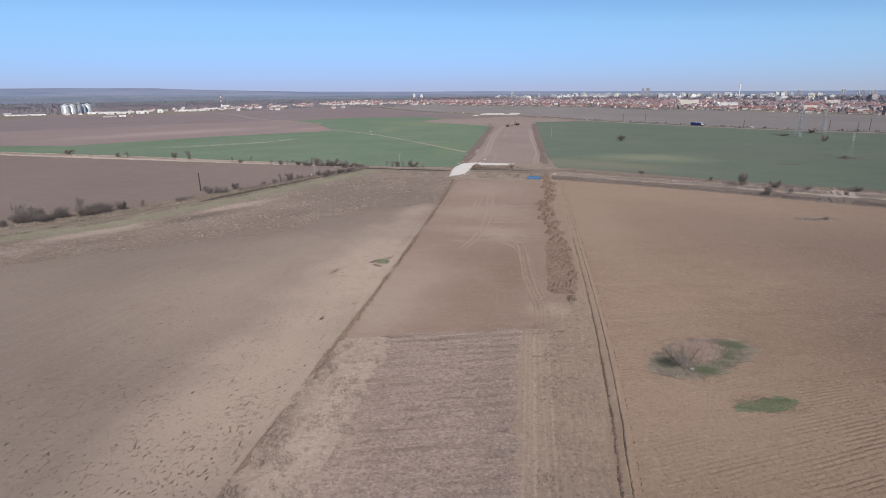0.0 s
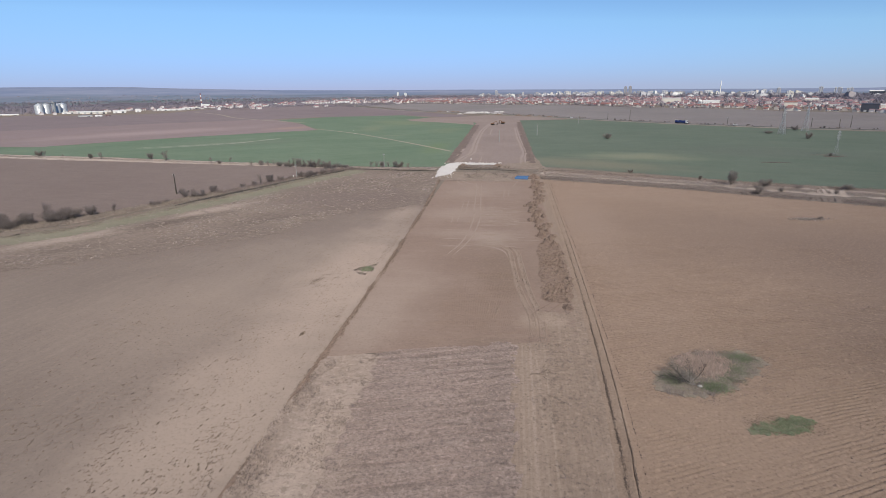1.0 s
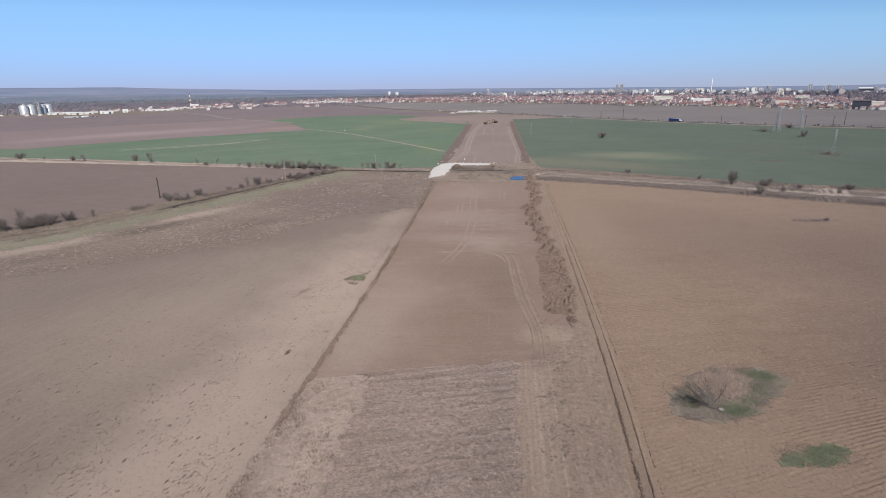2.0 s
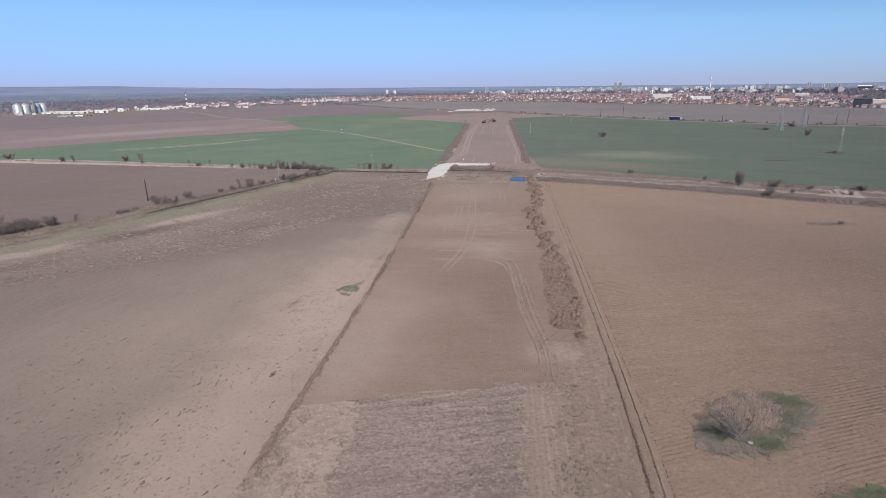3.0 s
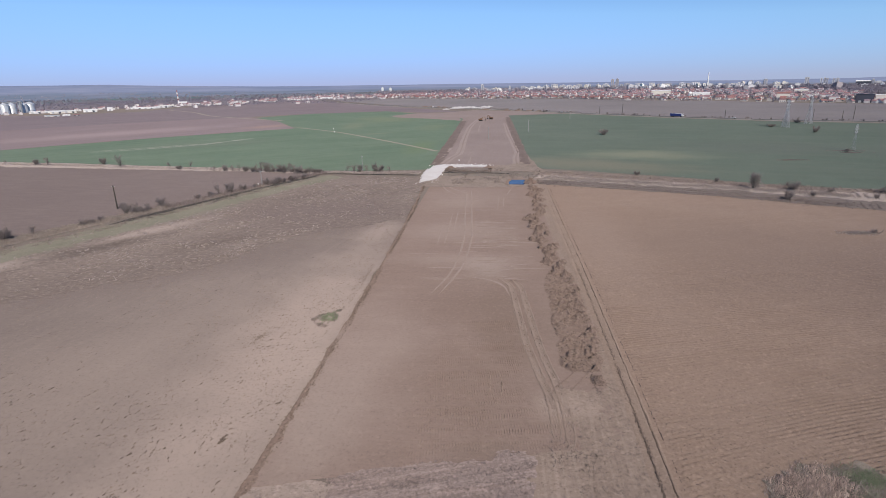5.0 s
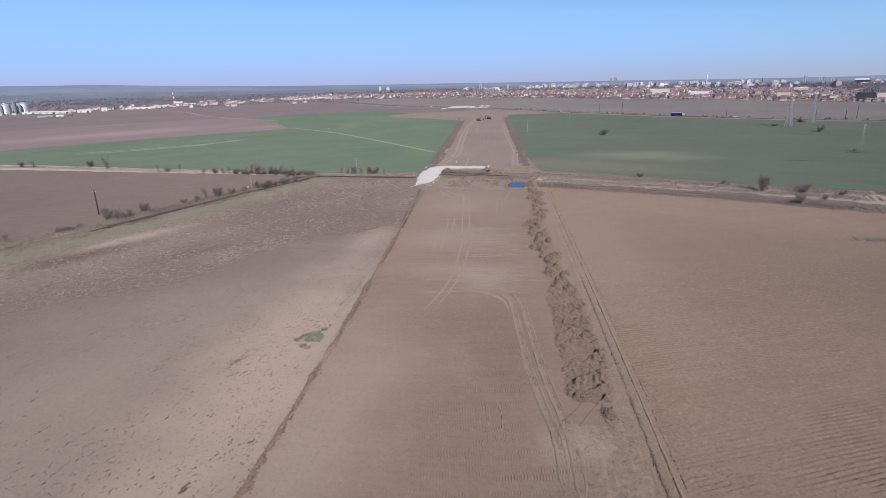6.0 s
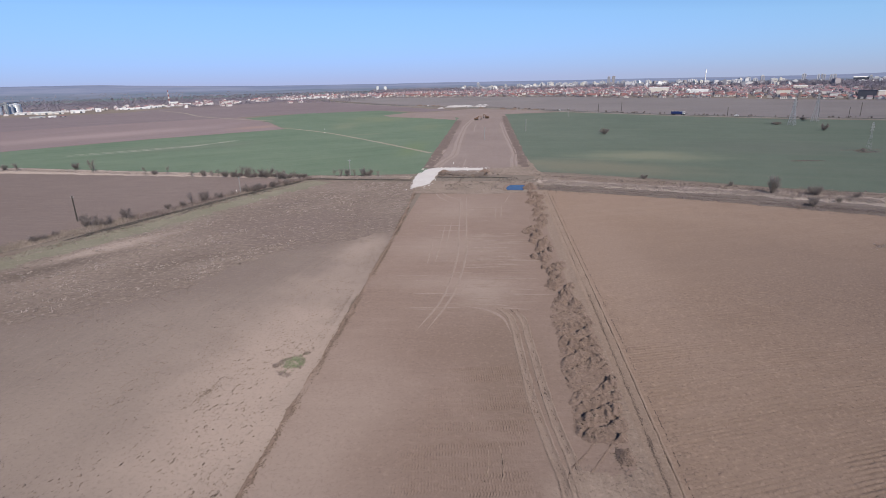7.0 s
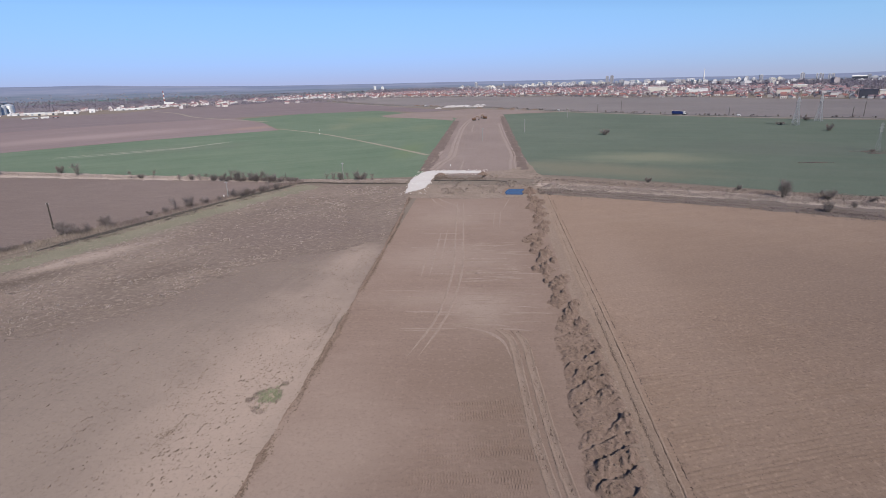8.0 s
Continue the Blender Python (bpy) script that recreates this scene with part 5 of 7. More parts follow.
def drill_row(x, y):
    """Distance across the slanting drill rows."""
    slope = np.interp(y, [45, 75, 130, 150], [0.47, 0.45, 0.30, 0.24])
    return y - slope * (x - 17) + 0.3 * fractal(x, y, 9.0, 2, 3)


def drill_height(x, y):
    """Crumbled drill rows: a deep furrow to each row, a shallow one between, broken by crumbs."""
    row = drill_row(x, y)
    phase = (row / ROW) % 1.0
    main = np.exp(-((np.abs(phase - 0.5)) / 0.085) ** 2)
    low = np.exp(-(np.minimum(phase, 1 - phase) / 0.07) ** 2)
    gap = np.clip(0.5 + 1.4 * fractal(x * 0.35, row, 2.4, 6, 2), 0.05, 1.2)
    crumb = np.clip(np.abs(wob(x * 1.1, y, 0.36, 3)) - 0.2, 0, 1) + 0.6 * np.clip(np.abs(wob(x, y * 1.1, 0.21, 13)) - 0.25, 0, 1)
    wild = np.clip(0.62 + 0.7 * fractal(x, y, 26, 5, 2) + 0.15 * (x > 36), 0.3, 1.0) * np.interp(y - 0.3 * (x - 17), [70, 115, 150], [1.0, 0.75, 0.4])
    left = np.interp(y, [-60, 40, 55, 71, 98, 129, 180], [10.4, 14.4, 15.2, 16.5, 17.9, 18.6, 19.2])
    inner = np.minimum(np.minimum((x - left) / 2.0, (100 - x) / 12), (190 - y) / 30) + 0.3 * fractal(x, y, 4.0, 9, 3)
    isle = np.clip(5 * (np.hypot((x - 33.4 - 0.5 * (y - 92)) / 9.5, (y - 92) / 8.2) - 0.95), 0, 1) * np.clip(5 * (np.hypot((x - 38) / 5.4, (y - 77.5) / 2.4) - 0.9), 0, 1)
    return np.clip(inner * 1.5, 0, 1) * (0.12 + wild * (0.3 + 0.7 * isle) * (-0.30 * gap * main - 0.27 * gap * low + 0.20 * crumb))


sheet("drill_rows", "crumbled drill rows of the sown field", "field", 15.5, 72, 36, 108, 0.2, 0.1, drill_height, "east", keep=lambda x, y: (drill_height(x, y) > 0.005) & (x < 24 + 0.75 * (y - 5)))
sheet("drill_rows", "crumbled drill rows at the near end of the sown field", "field", 11.0, 60, -60, 36, 0.4, 0.17, drill_height, "east", keep=lambda x, y: drill_height(x, y) > 0.005)
sheet("drill_rows", "fainter drill rows further up the sown field", "field", 15.5, 72, 108, 150, 0.25, 0.13, drill_height, "east", keep=lambda x, y: drill_height(x, y) > 0.005)
sheet("drill_rows", "faint drill rows far up the sown field", "field", 15.5, 72, 150, 190, 0.5, 0.3, drill_height, "east", keep=lambda x, y: drill_height(x, y) > 0.005)
sheet("drill_rows", "fainter drill rows across the sown field", "field", 72, 100, 60, 190, 0.4, 0.25, drill_height, "east", keep=lambda x, y: drill_height(x, y) > 0.005)
n = 150000
cx, cy = 19 + 80 * rng.uniform(0, 1, n) ** 1.3, 40 + 130 * rng.uniform(0, 1, n) ** 1.7
off = (drill_row(cx, cy) / ROW) % 1.0
k = (rng.uniform(0, 1, n) < np.clip(0.35 + 0.9 * fractal(cx, cy, 22, 6, 3) + 0.25 * (cx > 45), 0.03, 1)) & (rng.uniform(0, 1, n) < 0.12 + 0.75 * np.exp(-((off - 0.36) / 0.12) ** 2) + 0.6 * np.exp(-((off - 0.86) / 0.12) ** 2))
clods("field_clods", "small clods in rows across the sown field", cx[k], cy[k], drill_height(cx, cy)[k] + 0.01, 0.03 + 0.08 * rng.uniform(0, 1, k.sum()) ** 2.2, "clod", 1.1)
n = 42000
cx, cy = -36 - 60 * rng.uniform(0, 1, n) ** 1.5, 40 + 185 * rng.uniform(0, 1, n) ** 1.3
k = (rng.uniform(0, 1, n) < np.clip(0.22 + 0.8 * fractal(cx, cy, 16, 2, 3) + 1.3 * fractal(cx + 0.15 * cy, cy * 0.3, 2.6, 7, 3) - 0.012 * np.maximum(0, -cx - 60), 0.0, 1)) & (cy < 205 + 0.75 * (cx + 60))
clods("crust_clods", "brown elongated clods on the crusted field", cx[k], cy[k], 0.035, 0.03 + 0.1 * rng.uniform(0, 1, k.sum()) ** 2.0, "clod", 0.5, (1.45, 3.0))
k = (np.arange(n) % 5 == 0) & (rng.uniform(0, 1, n) < np.clip(0.5 + 1.4 * fractal(cx, cy, 9, 12, 3), 0.05, 1)) & (cy < 190 + 0.75 * (cx + 60)) & (cx < -37)
clods("crust_clods", "long dark clods on the crusted field", cx[k] + 0.3, cy[k] + 0.2, 0.035, 0.05 + 0.1 * rng.uniform(0, 1, k.sum()) ** 2.0, "clod_dark", 0.5, (1.45, 3.4))
n = 11000
sx, sy = rng.uniform(-24, 0.3, n), 42 + 56 * rng.uniform(0, 1, n) ** 1.1
k = (sy < edge_y(sx) - 0.6) & (rng.uniform(0, 1, n) < np.clip(0.62 + 0.8 * fractal(sx, sy, 5, 4, 3), 0.05, 1))
blades("stubble_stalks", "grey broken stubble stalks", sx[k], sy[k], 0.12, rng.uniform(0.06, 0.2, k.sum()), 0.03, "stalk", 0.8, 3, 0.12, "stubble")
n = 42000
sx, sy = rng.uniform(-25, 1.0, n), 34 + 66 * rng.uniform(0, 1, n)
row = sy - 0.27 * sx + 0.5 * fractal(sx, sy, 9, 2, 3)
band = 0.35 * np.sin(row * 2.6) + 0.5 * fractal(sx * 0.12, row, 1.5, 3, 3) + 0.6 * fractal(sx, sy, 6, 4, 3)
k = (stubble_inner(sx, sy) > 0.1) & (rng.uniform(0, 1, n) < np.clip(0.16 + 1.3 * band, 0.01, 1))
blades("stubble_weeds", "dark dead weeds between the stubble rows", sx[k], sy[k], 0.12, rng.uniform(0.08, 0.22, k.sum()), 0.035, "weed_dark", 0.8, 3, 0.14, "weeds")
n = 26000
sx, sy = rng.uniform(-35, -24, n), rng.uniform(-6, 98, n)
k = (sy < edge_y(sx)) & (rng.uniform(0, 1, n) < np.clip(0.02 + 1.5 * fractal(sx * 1.6, sy, 4, 9, 4) + 0.6 * np.clip((-30.8 - sx) / 3, 0, 1), 0, 1))
blades("dry_weeds", "dark dry weeds on dusty soil", sx[k], sy[k], 0.06, rng.uniform(0.08, 0.26, k.sum()), 0.05, "weed_dark", 0.7, 4, 0.18, "weeds")
n = 15000
sx, sy = rng.uniform(3, 16, n), 42 + 74 * rng.uniform(0, 1, n)
k = (sx < np.interp(sy, [42, 71, 98, 120], [11.2, 13, 14.5, 15])) & (rng.uniform(0, 1, n) < np.clip(0.14 + 0.4 * fractal(sx, sy, 4, 12, 3) + 0.1 * (sx > 6), 0, 1))
for share, mat_ in ((0, "weed_dark"), (1, "stalk"), (2, "stalk")):
    part_ = k & (np.arange(n) % 3 == share)
    blades("dry_weeds", "short dry weeds on the trampled margin", sx[part_], sy[part_], 0.07, rng.uniform(0.08, 0.24, part_.sum()), 0.045, mat_, 0.8, 4, 0.15, "weeds")


def inside(px, py, poly):
    poly = np.array(poly, float)
    res = np.zeros(len(px), bool)
    for (x0, y0), (x1, y1) in zip(poly, np.roll(poly, -1, 0)):
        res ^= ((y0 > py) != (y1 > py)) & (px < (x1 - x0) * (py - y0) / (y1 - y0 + 1e-9) + x0)
    return res


# tussocks on the fallow land
fallow = [(-37, 228), (-38, 306), (-74, 311), (-92, 313), (-121, 252), (-136, 214), (-149, 188), (-156, 172), (-200, 105), (-122, 140), (-104, 155), (-81, 171), (-65, 205), (-50, 215)]
n = 26000
sx, sy = rng.uniform(-200, -37, n), rng.uniform(105, 312, n)
k = inside(sx, sy, fallow) & (rng.uniform(0, 1, n) < np.clip(0.12 + 1.2 * fractal(sx, sy, 14, 2, 4), 0.03, 1))
pale = inside(sx, sy, fallow) & (rng.uniform(0, 1, n) < np.clip(-0.07 + 1.3 * fractal(sx * 0.8 - 0.3 * sy, sy, 7, 9, 4), 0.012, 0.5))
blades("tussocks", "pale dry tussocks on the fallow land", sx[pale], sy[pale], 0.06, rng.uniform(0.12, 0.32, pale.sum()), 0.14, "straw_pale", 0.9, 9, 0.3)
blades("dead_weeds", "dark dead weeds on the fallow land", sx[k & ~pale], sy[k & ~pale], 0.06, rng.uniform(0.08, 0.25, (k & ~pale).sum()), 0.09, "weed_dark", 1.4, 5, 0.4, "weeds")


def along(pts, n, width, skew=0.0):
    """Random places along a path."""
    c, side = smooth_path(pts, 1.0)
    i = rng.integers(0, len(c), n)
    p = c[i] + side[i] * (rng.normal(0, width, n) + skew)[:, None]
    return p[:, 0], p[:, 1]


def fallow_relief(x, y):
    ridge = np.abs(wob(x * 0.75 - y * 0.5, (y * 0.8 + x * 0.6) * 0.9, 2.6, 3)) + 0.5 * np.abs(wob(x, y, 1.3, 8))
    rough_ = np.clip(0.35 + 1.4 * fractal(x, y, 18, 7, 3), 0, 1.1)
    return -0.06 + 0.22 * ridge * rough_


sheet("fallow_lumps", "uneven matted lumps of the fallow land", "field", -190, -38, 112, 312, 0.65, 0.65, fallow_relief, "rough",
      keep=lambda x, y: inside(x, y, fallow) & (fallow_relief(x, y) > -0.02))
sx, sy = along([(-222, 76), (-177, 149), (-155, 173), (-149, 187), (-136.5, 213.5), (-121.5, 251), (-110, 280), (-98.5, 303)], 3600, 2.0, 1.0)
half = rng.uniform(0, 1, 3600) < 0.5
blades("dry_grass", "short dry grass along the ditch", sx[half], sy[half], 0.12, rng.uniform(0.15, 0.5, half.sum()), 0.1, "straw", 1.0, 4, 0.4)
blades("dead_weeds", "short dead weeds along the ditch", sx[~half], sy[~half], 0.12, rng.uniform(0.15, 0.5, (~half).sum()), 0.1, "stalk", 1.0, 4, 0.4, "weeds")
# the fallow land frays into the crusted field
fray = [(-215, 62), (-160, 110), (-122.5, 138), (-103.7, 152), (-81, 168), (-65.5, 202), (-50, 212), (-36, 226)]
sx, sy = along(fray, 5200, 6.5)
blades("dead_weeds", "sparse dead weeds at the fallow's edge", sx, sy, 0.05, rng.uniform(0.05, 0.18, 5200), 0.06, "stalk", 1.6, 3, 0.35, "weeds")
sx, sy = along(fray, 3500, 7.0)
clods("crust_clods", "dark crumbs at the fallow's edge", sx, sy, 0.04, 0.04 + 0.11 * rng.uniform(0, 1, 3500) ** 2, "clod", 0.4, (1.3, 2.5))
sx, sy = along([(-235, 92), (-186, 160), (-163, 181), (-156.5, 195), (-144, 221), (-136, 238)], 5200, 1.9)
blades("reeds", "tall pale dry reeds on the bank", sx, sy, 0.2, rng.uniform(0.35, 1.1, 5200), 0.09, "straw", 0.6, 4, 0.4, "reeds")
sx, sy = along([(-136, 238), (-128, 256), (-116, 285), (-104, 311), (-96, 322)], 1200, 1.2)
light = rng.uniform(0, 1, 1200) < 0.25 + 0.9 * fractal(sx, sy, 9, 5, 2)
blades("dry_grass", "sparse dry grass on the ditch bank", sx[light], sy[light], 0.2, rng.uniform(0.4, 1.2, light.sum()), 0.10, "straw", 0.4, 4, 0.3)
blades("dead_weeds", "tall brown dead weeds on the ditch bank", sx[~light], sy[~light], 0.2, rng.uniform(0.5, 1.5, (~light).sum()), 0.10, "weed_dark", 0.4, 5, 0.4, "weeds")
sx, sy = along([(-620, 404), (-350, 368), (-278, 358), (-210, 345), (-150, 336), (-104, 326)], 5200, 2.6)
blades("dry_grass", "pale dry grass on the far verge", sx, sy, 0.08, rng.uniform(0.15, 0.45, 5200), 0.16, "straw_pale", 1.2, 5, 0.5)
sx, sy = along([(-98, 325), (-74, 322), (-45, 321)], 900, 1.6)
blades("dry_grass", "dry grass on the ditch verge", sx, sy, 0.08, rng.uniform(0.4, 1.1, 900), 0.12, "straw_pale", 0.6, 4, 0.4)
sx, sy = along([(21, 307), (29.5, 303.2), (54, 294.8), (76, 286.5), (97, 279.4), (112, 272.8), (129, 265.6), (148, 258.5), (280, 199)], 9000, 3.0)
blades("dry_grass", "pale dry grass band beside the ditch", sx, sy, 0.1, rng.uniform(0.2, 0.6, 9000), 0.11, "straw_pale", 1.0, 4, 0.4)
sx, sy = along([(22, 322), (56, 308), (92, 292), (117, 282), (147, 272), (270, 230)], 3600, 3.2)
half = rng.uniform(0, 1, len(sx)) < 0.4
blades("dry_grass", "pale dry grass along the wheat's edge", sx[half], sy[half], 0.08, rng.uniform(0.15, 0.5, half.sum()), 0.1, "straw", 1.1, 4, 0.4)
blades("dead_weeds", "brown dead weeds along the wheat's edge", sx[~half], sy[~half], 0.08, rng.uniform(0.15, 0.6, (~half).sum()), 0.1, "weed_dark", 1.0, 4, 0.4, "weeds")
sx, sy = along([(16, 294), (28, 291.5), (52, 283), (84, 268.5), (110, 255), (137, 242), (260, 182)], 7000, 3.2)
half = rng.uniform(0, 1, len(sx)) < 0.18
blades("dry_grass", "dry grass tufts in the ditch", sx[half], sy[half], 0.1, rng.uniform(0.15, 0.45, half.sum()), 0.1, "straw", 1.0, 4, 0.4)
blades("dead_weeds", "dark dead weeds in the ditch", sx[~half], sy[~half], 0.1, rng.uniform(0.15, 0.6, (~half).sum()), 0.09, "weed_dark", 0.8, 4, 0.4, "weeds")
sx, sy = rng.uniform(-34, 20, 1800), rng.uniform(289, 335, 1800)
k = (rng.uniform(0, 1, 1800) < np.clip(0.3 + fractal(sx, sy, 8, 5, 3), 0, 1)) & ~((sx > 0) & (sx < 13) & (sy < 303)) & (sx > -29)
blades("dead_weeds", "dry weeds round the ditch crossing", sx[k], sy[k], 0.12, rng.uniform(0.3, 0.9, k.sum()), 0.12, "stalk", 0.5, 4, 0.4, "weeds")


# ---- thicket on the sown field ----
isle_line = [(22.7, 87.5), (24.3, 84.9), (27.7, 84.0), (31.5, 85.1), (34.6, 86.8), (38.2, 89.8), (41.8, 93.2), (44.0, 97.0), (42.3, 99.2), (39.0, 99.8), (36.3, 99.9), (33.1, 99.3), (28.8, 96.8), (25.4, 92.4)]
field("thicket_floor", "weedy uncultivated island in the field", "weeds", isle_line, 0.2, "thicket", 2.2, 0.4, 0.26)
n = 16000
sx, sy = rng.uniform(21, 46, n), rng.uniform(82, 102, n)
isle = inside(sx + 1.2 * fractal(sx, sy, 2.0, 3, 3), sy + 1.2 * fractal(sx, sy, 2.0, 7, 3), isle_line)
dome = np.clip(1.0 - np.hypot((sx - 33.2) / 4.4, (sy - 94.6) / 4.6) + 0.75 * fractal(sx, sy, 2.2, 3, 4) + rng.normal(0, 0.12, n), 0, 1)
plume = isle & (dome > 0.05) & (rng.uniform(0, 1, n) < 0.75)
blades("dry_plumes", "dense pale brown dry plumes in the thicket", sx[plume], sy[plume], 0.16, 0.2 + 0.75 * dome[plume] ** 0.6 * rng.uniform(0.6, 1.0, plume.sum()), 0.032, "sedge", 0.45, 5, 0.25, "reeds")
rest = isle & ~plume & (rng.uniform(0, 1, n) < 0.42)
olive = rest & (rng.uniform(0, 1, n) < np.clip(0.42 + 0.9 * fractal(sx, sy, 3.0, 6, 3) + 0.05 * (sx - 36), 0, 1))
blades("dead_weeds", "brown dead weeds round the thicket", sx[rest & ~olive], sy[rest & ~olive], 0.16, rng.uniform(0.15, 0.5, (rest & ~olive).sum()), 0.03, "brush", 0.9, 4, 0.25, "weeds")
blades("green_weeds", "dull green weeds round the thicket", sx[olive], sy[olive], 0.16, rng.uniform(0.1, 0.3, olive.sum()), 0.03, "olive", 1.0, 4, 0.2, "weeds")
for gx, gy, gr, gs, cnt in ((32.3, 87.2, 2.0, 1.3, 1300), (40.1, 97.6, 2.6, 1.9, 700), (38.0, 93.6, 2.0, 2.6, 330), (35.4, 90.2, 1.8, 1.8, 220), (26.2, 89.0, 1.8, 1.8, 500)):
    px, py = gx + rng.normal(0, gr * 0.5, cnt), gy + rng.normal(0, gs * 0.5, cnt)
    blades("fresh_grass", "fresh green grass in the thicket", px, py, 0.17, rng.uniform(0.1, 0.3, cnt), 0.03, "grass", 1.0, 4, 0.2, "grass")
n = 800
px, py = rng.uniform(20, 48, n), rng.uniform(80, 104, n)
near_isle = np.hypot((px - 33.5 - 0.55 * (py - 92)) / 10.5, (py - 92) / 9.2)
fringe = ~inside(px, py, isle_line) & (near_isle < 1.1)
blades("dead_weeds", "sparse weeds fraying out round the thicket", px[fringe], py[fringe], 0.12, rng.uniform(0.08, 0.3, fringe.sum()), 0.04, "weed_dark", 1.2, 4, 0.3, "weeds")
clods("field_clods", "coarse clods thrown up round the thicket", px[fringe] + 0.4, py[fringe] - 0.3, 0.12, rng.uniform(0.05, 0.13, fringe.sum()), "clod", 1.0)


def leaning_bush(name, label, seed, mats=("twig_white", "twig_white", "twig")):
    """Bare bush whose stems fan out low from one root."""
    r = np.random.default_rng(seed)
    root = tagged(new(name), label, "bush")
    for s in range(8):
        main, fine = [], []
        t = r.normal(2.5, 0.75)
        d = np.array([math.cos(t), math.sin(t) * 0.8, r.uniform(0.35, 1.1)])
        d /= np.linalg.norm(d)
        p = np.array([r.normal(0, 0.2), r.normal(0, 0.2), -0.1])
        ln = r.uniform(2.6, 4.6)
        for k in range(5):
            q = p + d * ln / 5
            main.append((*p, *q, 0.075 * (1 - 0.16 * k), 0.075 * (0.84 - 0.16 * k)))
            if k:
                for _ in range(3):
                    e = d + r.normal(0, 0.5, 3)
                    grow(r, q, e / np.linalg.norm(e), ln * r.uniform(0.15, 0.3), 0.022, 1, fine)
            d = d + r.normal(0, 0.1, 3)
            d /= np.linalg.norm(d)
            p = q
        v, f = sticks(main)
        st = fast_mesh("stem", v, f, mats[0])
        st.parent = root
        v, f = sticks(fine)
        tw = fast_mesh("twig_spray", v, f, mats[1 + s % 2])
        tw.parent = st
        tagged(tw, kind="stuff")
    return root


o = leaning_bush("bush", "bare silvery bush fanning out over weeds", 5)
o.matrix_world = pose(29.2, 87.6, 0.2)
o.scale = (0.62, 0.8, 0.6)
# near-black twigs of this tangle also hold the silvery bush's shadow side
o = leaning_bush("bush", "dark tangled bare bush behind the silvery one", 9, ("bark", "bark", "twig_black"))
o.matrix_world = pose(28.8, 88.3, 0.2, 0, 0, 12)
o.scale = (1.0, 1.0, 0.7)
bm = bmesh.new()
bmesh.ops.create_icosphere(bm, subdivisions=2, radius=0.3)
for vv in bm.verts:
    vv.co = Vector((vv.co.x * 1.4, vv.co.y * 0.9, vv.co.z * 0.8)) * (1 + 0.25 * noise.noise(vv.co * 3))
me = bpy.data.meshes.new("boulder")
bm.to_mesh(me)
bm.free()
me.materials.append(M["stone"])
tagged(new("boulder", me), "pale boulder at the foot of the bush", "boulder").matrix_world = pose(30.0, 87.0, 0.36)
# green grass patch on the sown field
green_patch = [(32.8, 76.4), (34.2, 77.6), (38.4, 79.2), (42.5, 79.7), (43.1, 78.8), (41.1, 76.5), (38.0, 75.6), (34.8, 75.3)]
field("grass_patch", "green grass patch on the sown field", "grass", green_patch, 0.2, "turf", 1.8, 0.35, 0.18)
n = 3200
sx, sy = rng.uniform(31.5, 45, n), rng.uniform(74.5, 81, n)
k = inside(sx + 0.9 * fractal(sx, sy, 1.2, 3, 3), sy + 0.7 * fractal(sx, sy, 1.2, 5, 3), green_patch) & (rng.uniform(0, 1, n) < 0.55 + 0.9 * fractal(sx, sy, 1.5, 8, 2))
blades("dry_grass", "bleached tufts in the grass patch", sx[k][::14], sy[k][::14], 0.19, rng.uniform(0.08, 0.2, len(sx[k][::14])), 0.04, "straw_pale", 1.2, 4, 0.15)
blades("fresh_grass", "fresh green grass tufts on the sown field", sx[k], sy[k], 0.19, rng.uniform(0.08, 0.22, k.sum()), 0.05, "grass", 1.2, 4, 0.15, "grass")
k2 = ~k & (np.hypot((sx - 38.4) / 6, (sy - 77.8) / 2.6) < 1) & (rng.uniform(0, 1, n) < 0.45)
clods("field_clods", "larger clods round the grass patch", sx[k2], sy[k2], 0.12, rng.uniform(0.05, 0.14, k2.sum()), "clod_dark")
# weeds on the crusted field
weed_patch = [(-41.7, 137.7), (-41.6, 139.3), (-40.2, 141.4), (-37.9, 142.4), (-37.4, 146.2), (-36.7, 145.6), (-36.9, 142.4), (-36.8, 140.5), (-36.5, 138.6), (-37.6, 137.6), (-37.9, 136.1), (-38.2, 134.4), (-39.1, 134.9), (-40.0, 136.7)]
n = 9000
sx, sy = rng.uniform(-43, -35.5, n), rng.uniform(133, 147.5, n)
k = inside(sx + 1.1 * fractal(sx, sy, 1.0, 3, 4), sy + 1.4 * fractal(sx, sy, 1.0, 5, 4), weed_patch) & (rng.uniform(0, 1, n) < np.clip(0.45 + 1.2 * fractal(sx, sy, 1.1, 9, 3), 0, 1))
lush = np.exp(-(((sx + 38.4) / 2.0) ** 2 + ((sy - 139.6) / 3.0) ** 2)) > rng.uniform(0.1, 0.9, n)
blades("dead_weeds", "dark matted weeds on the pale field", sx[k & ~lush], sy[k & ~lush], 0.06, rng.uniform(0.05, 0.18, (k & ~lush).sum()), 0.045, "weed_dark", 0.8, 3, 0.12, "weeds")
blades("fresh_grass", "small green weeds on the pale field", sx[k & lush], sy[k & lush], 0.06, rng.uniform(0.06, 0.16, (k & lush).sum()), 0.035, "grass", 1.0, 4, 0.1, "grass")
px, py = -49.0 + rng.normal(0, 0.5, 230), 130.0 + rng.normal(0, 1.5, 230)
clods("crust_clods", "cluster of dark clods on the crusted field", px + 0.15 * (py - 131), py, 0.05, rng.uniform(0.03, 0.1, 230), "clod_dark")
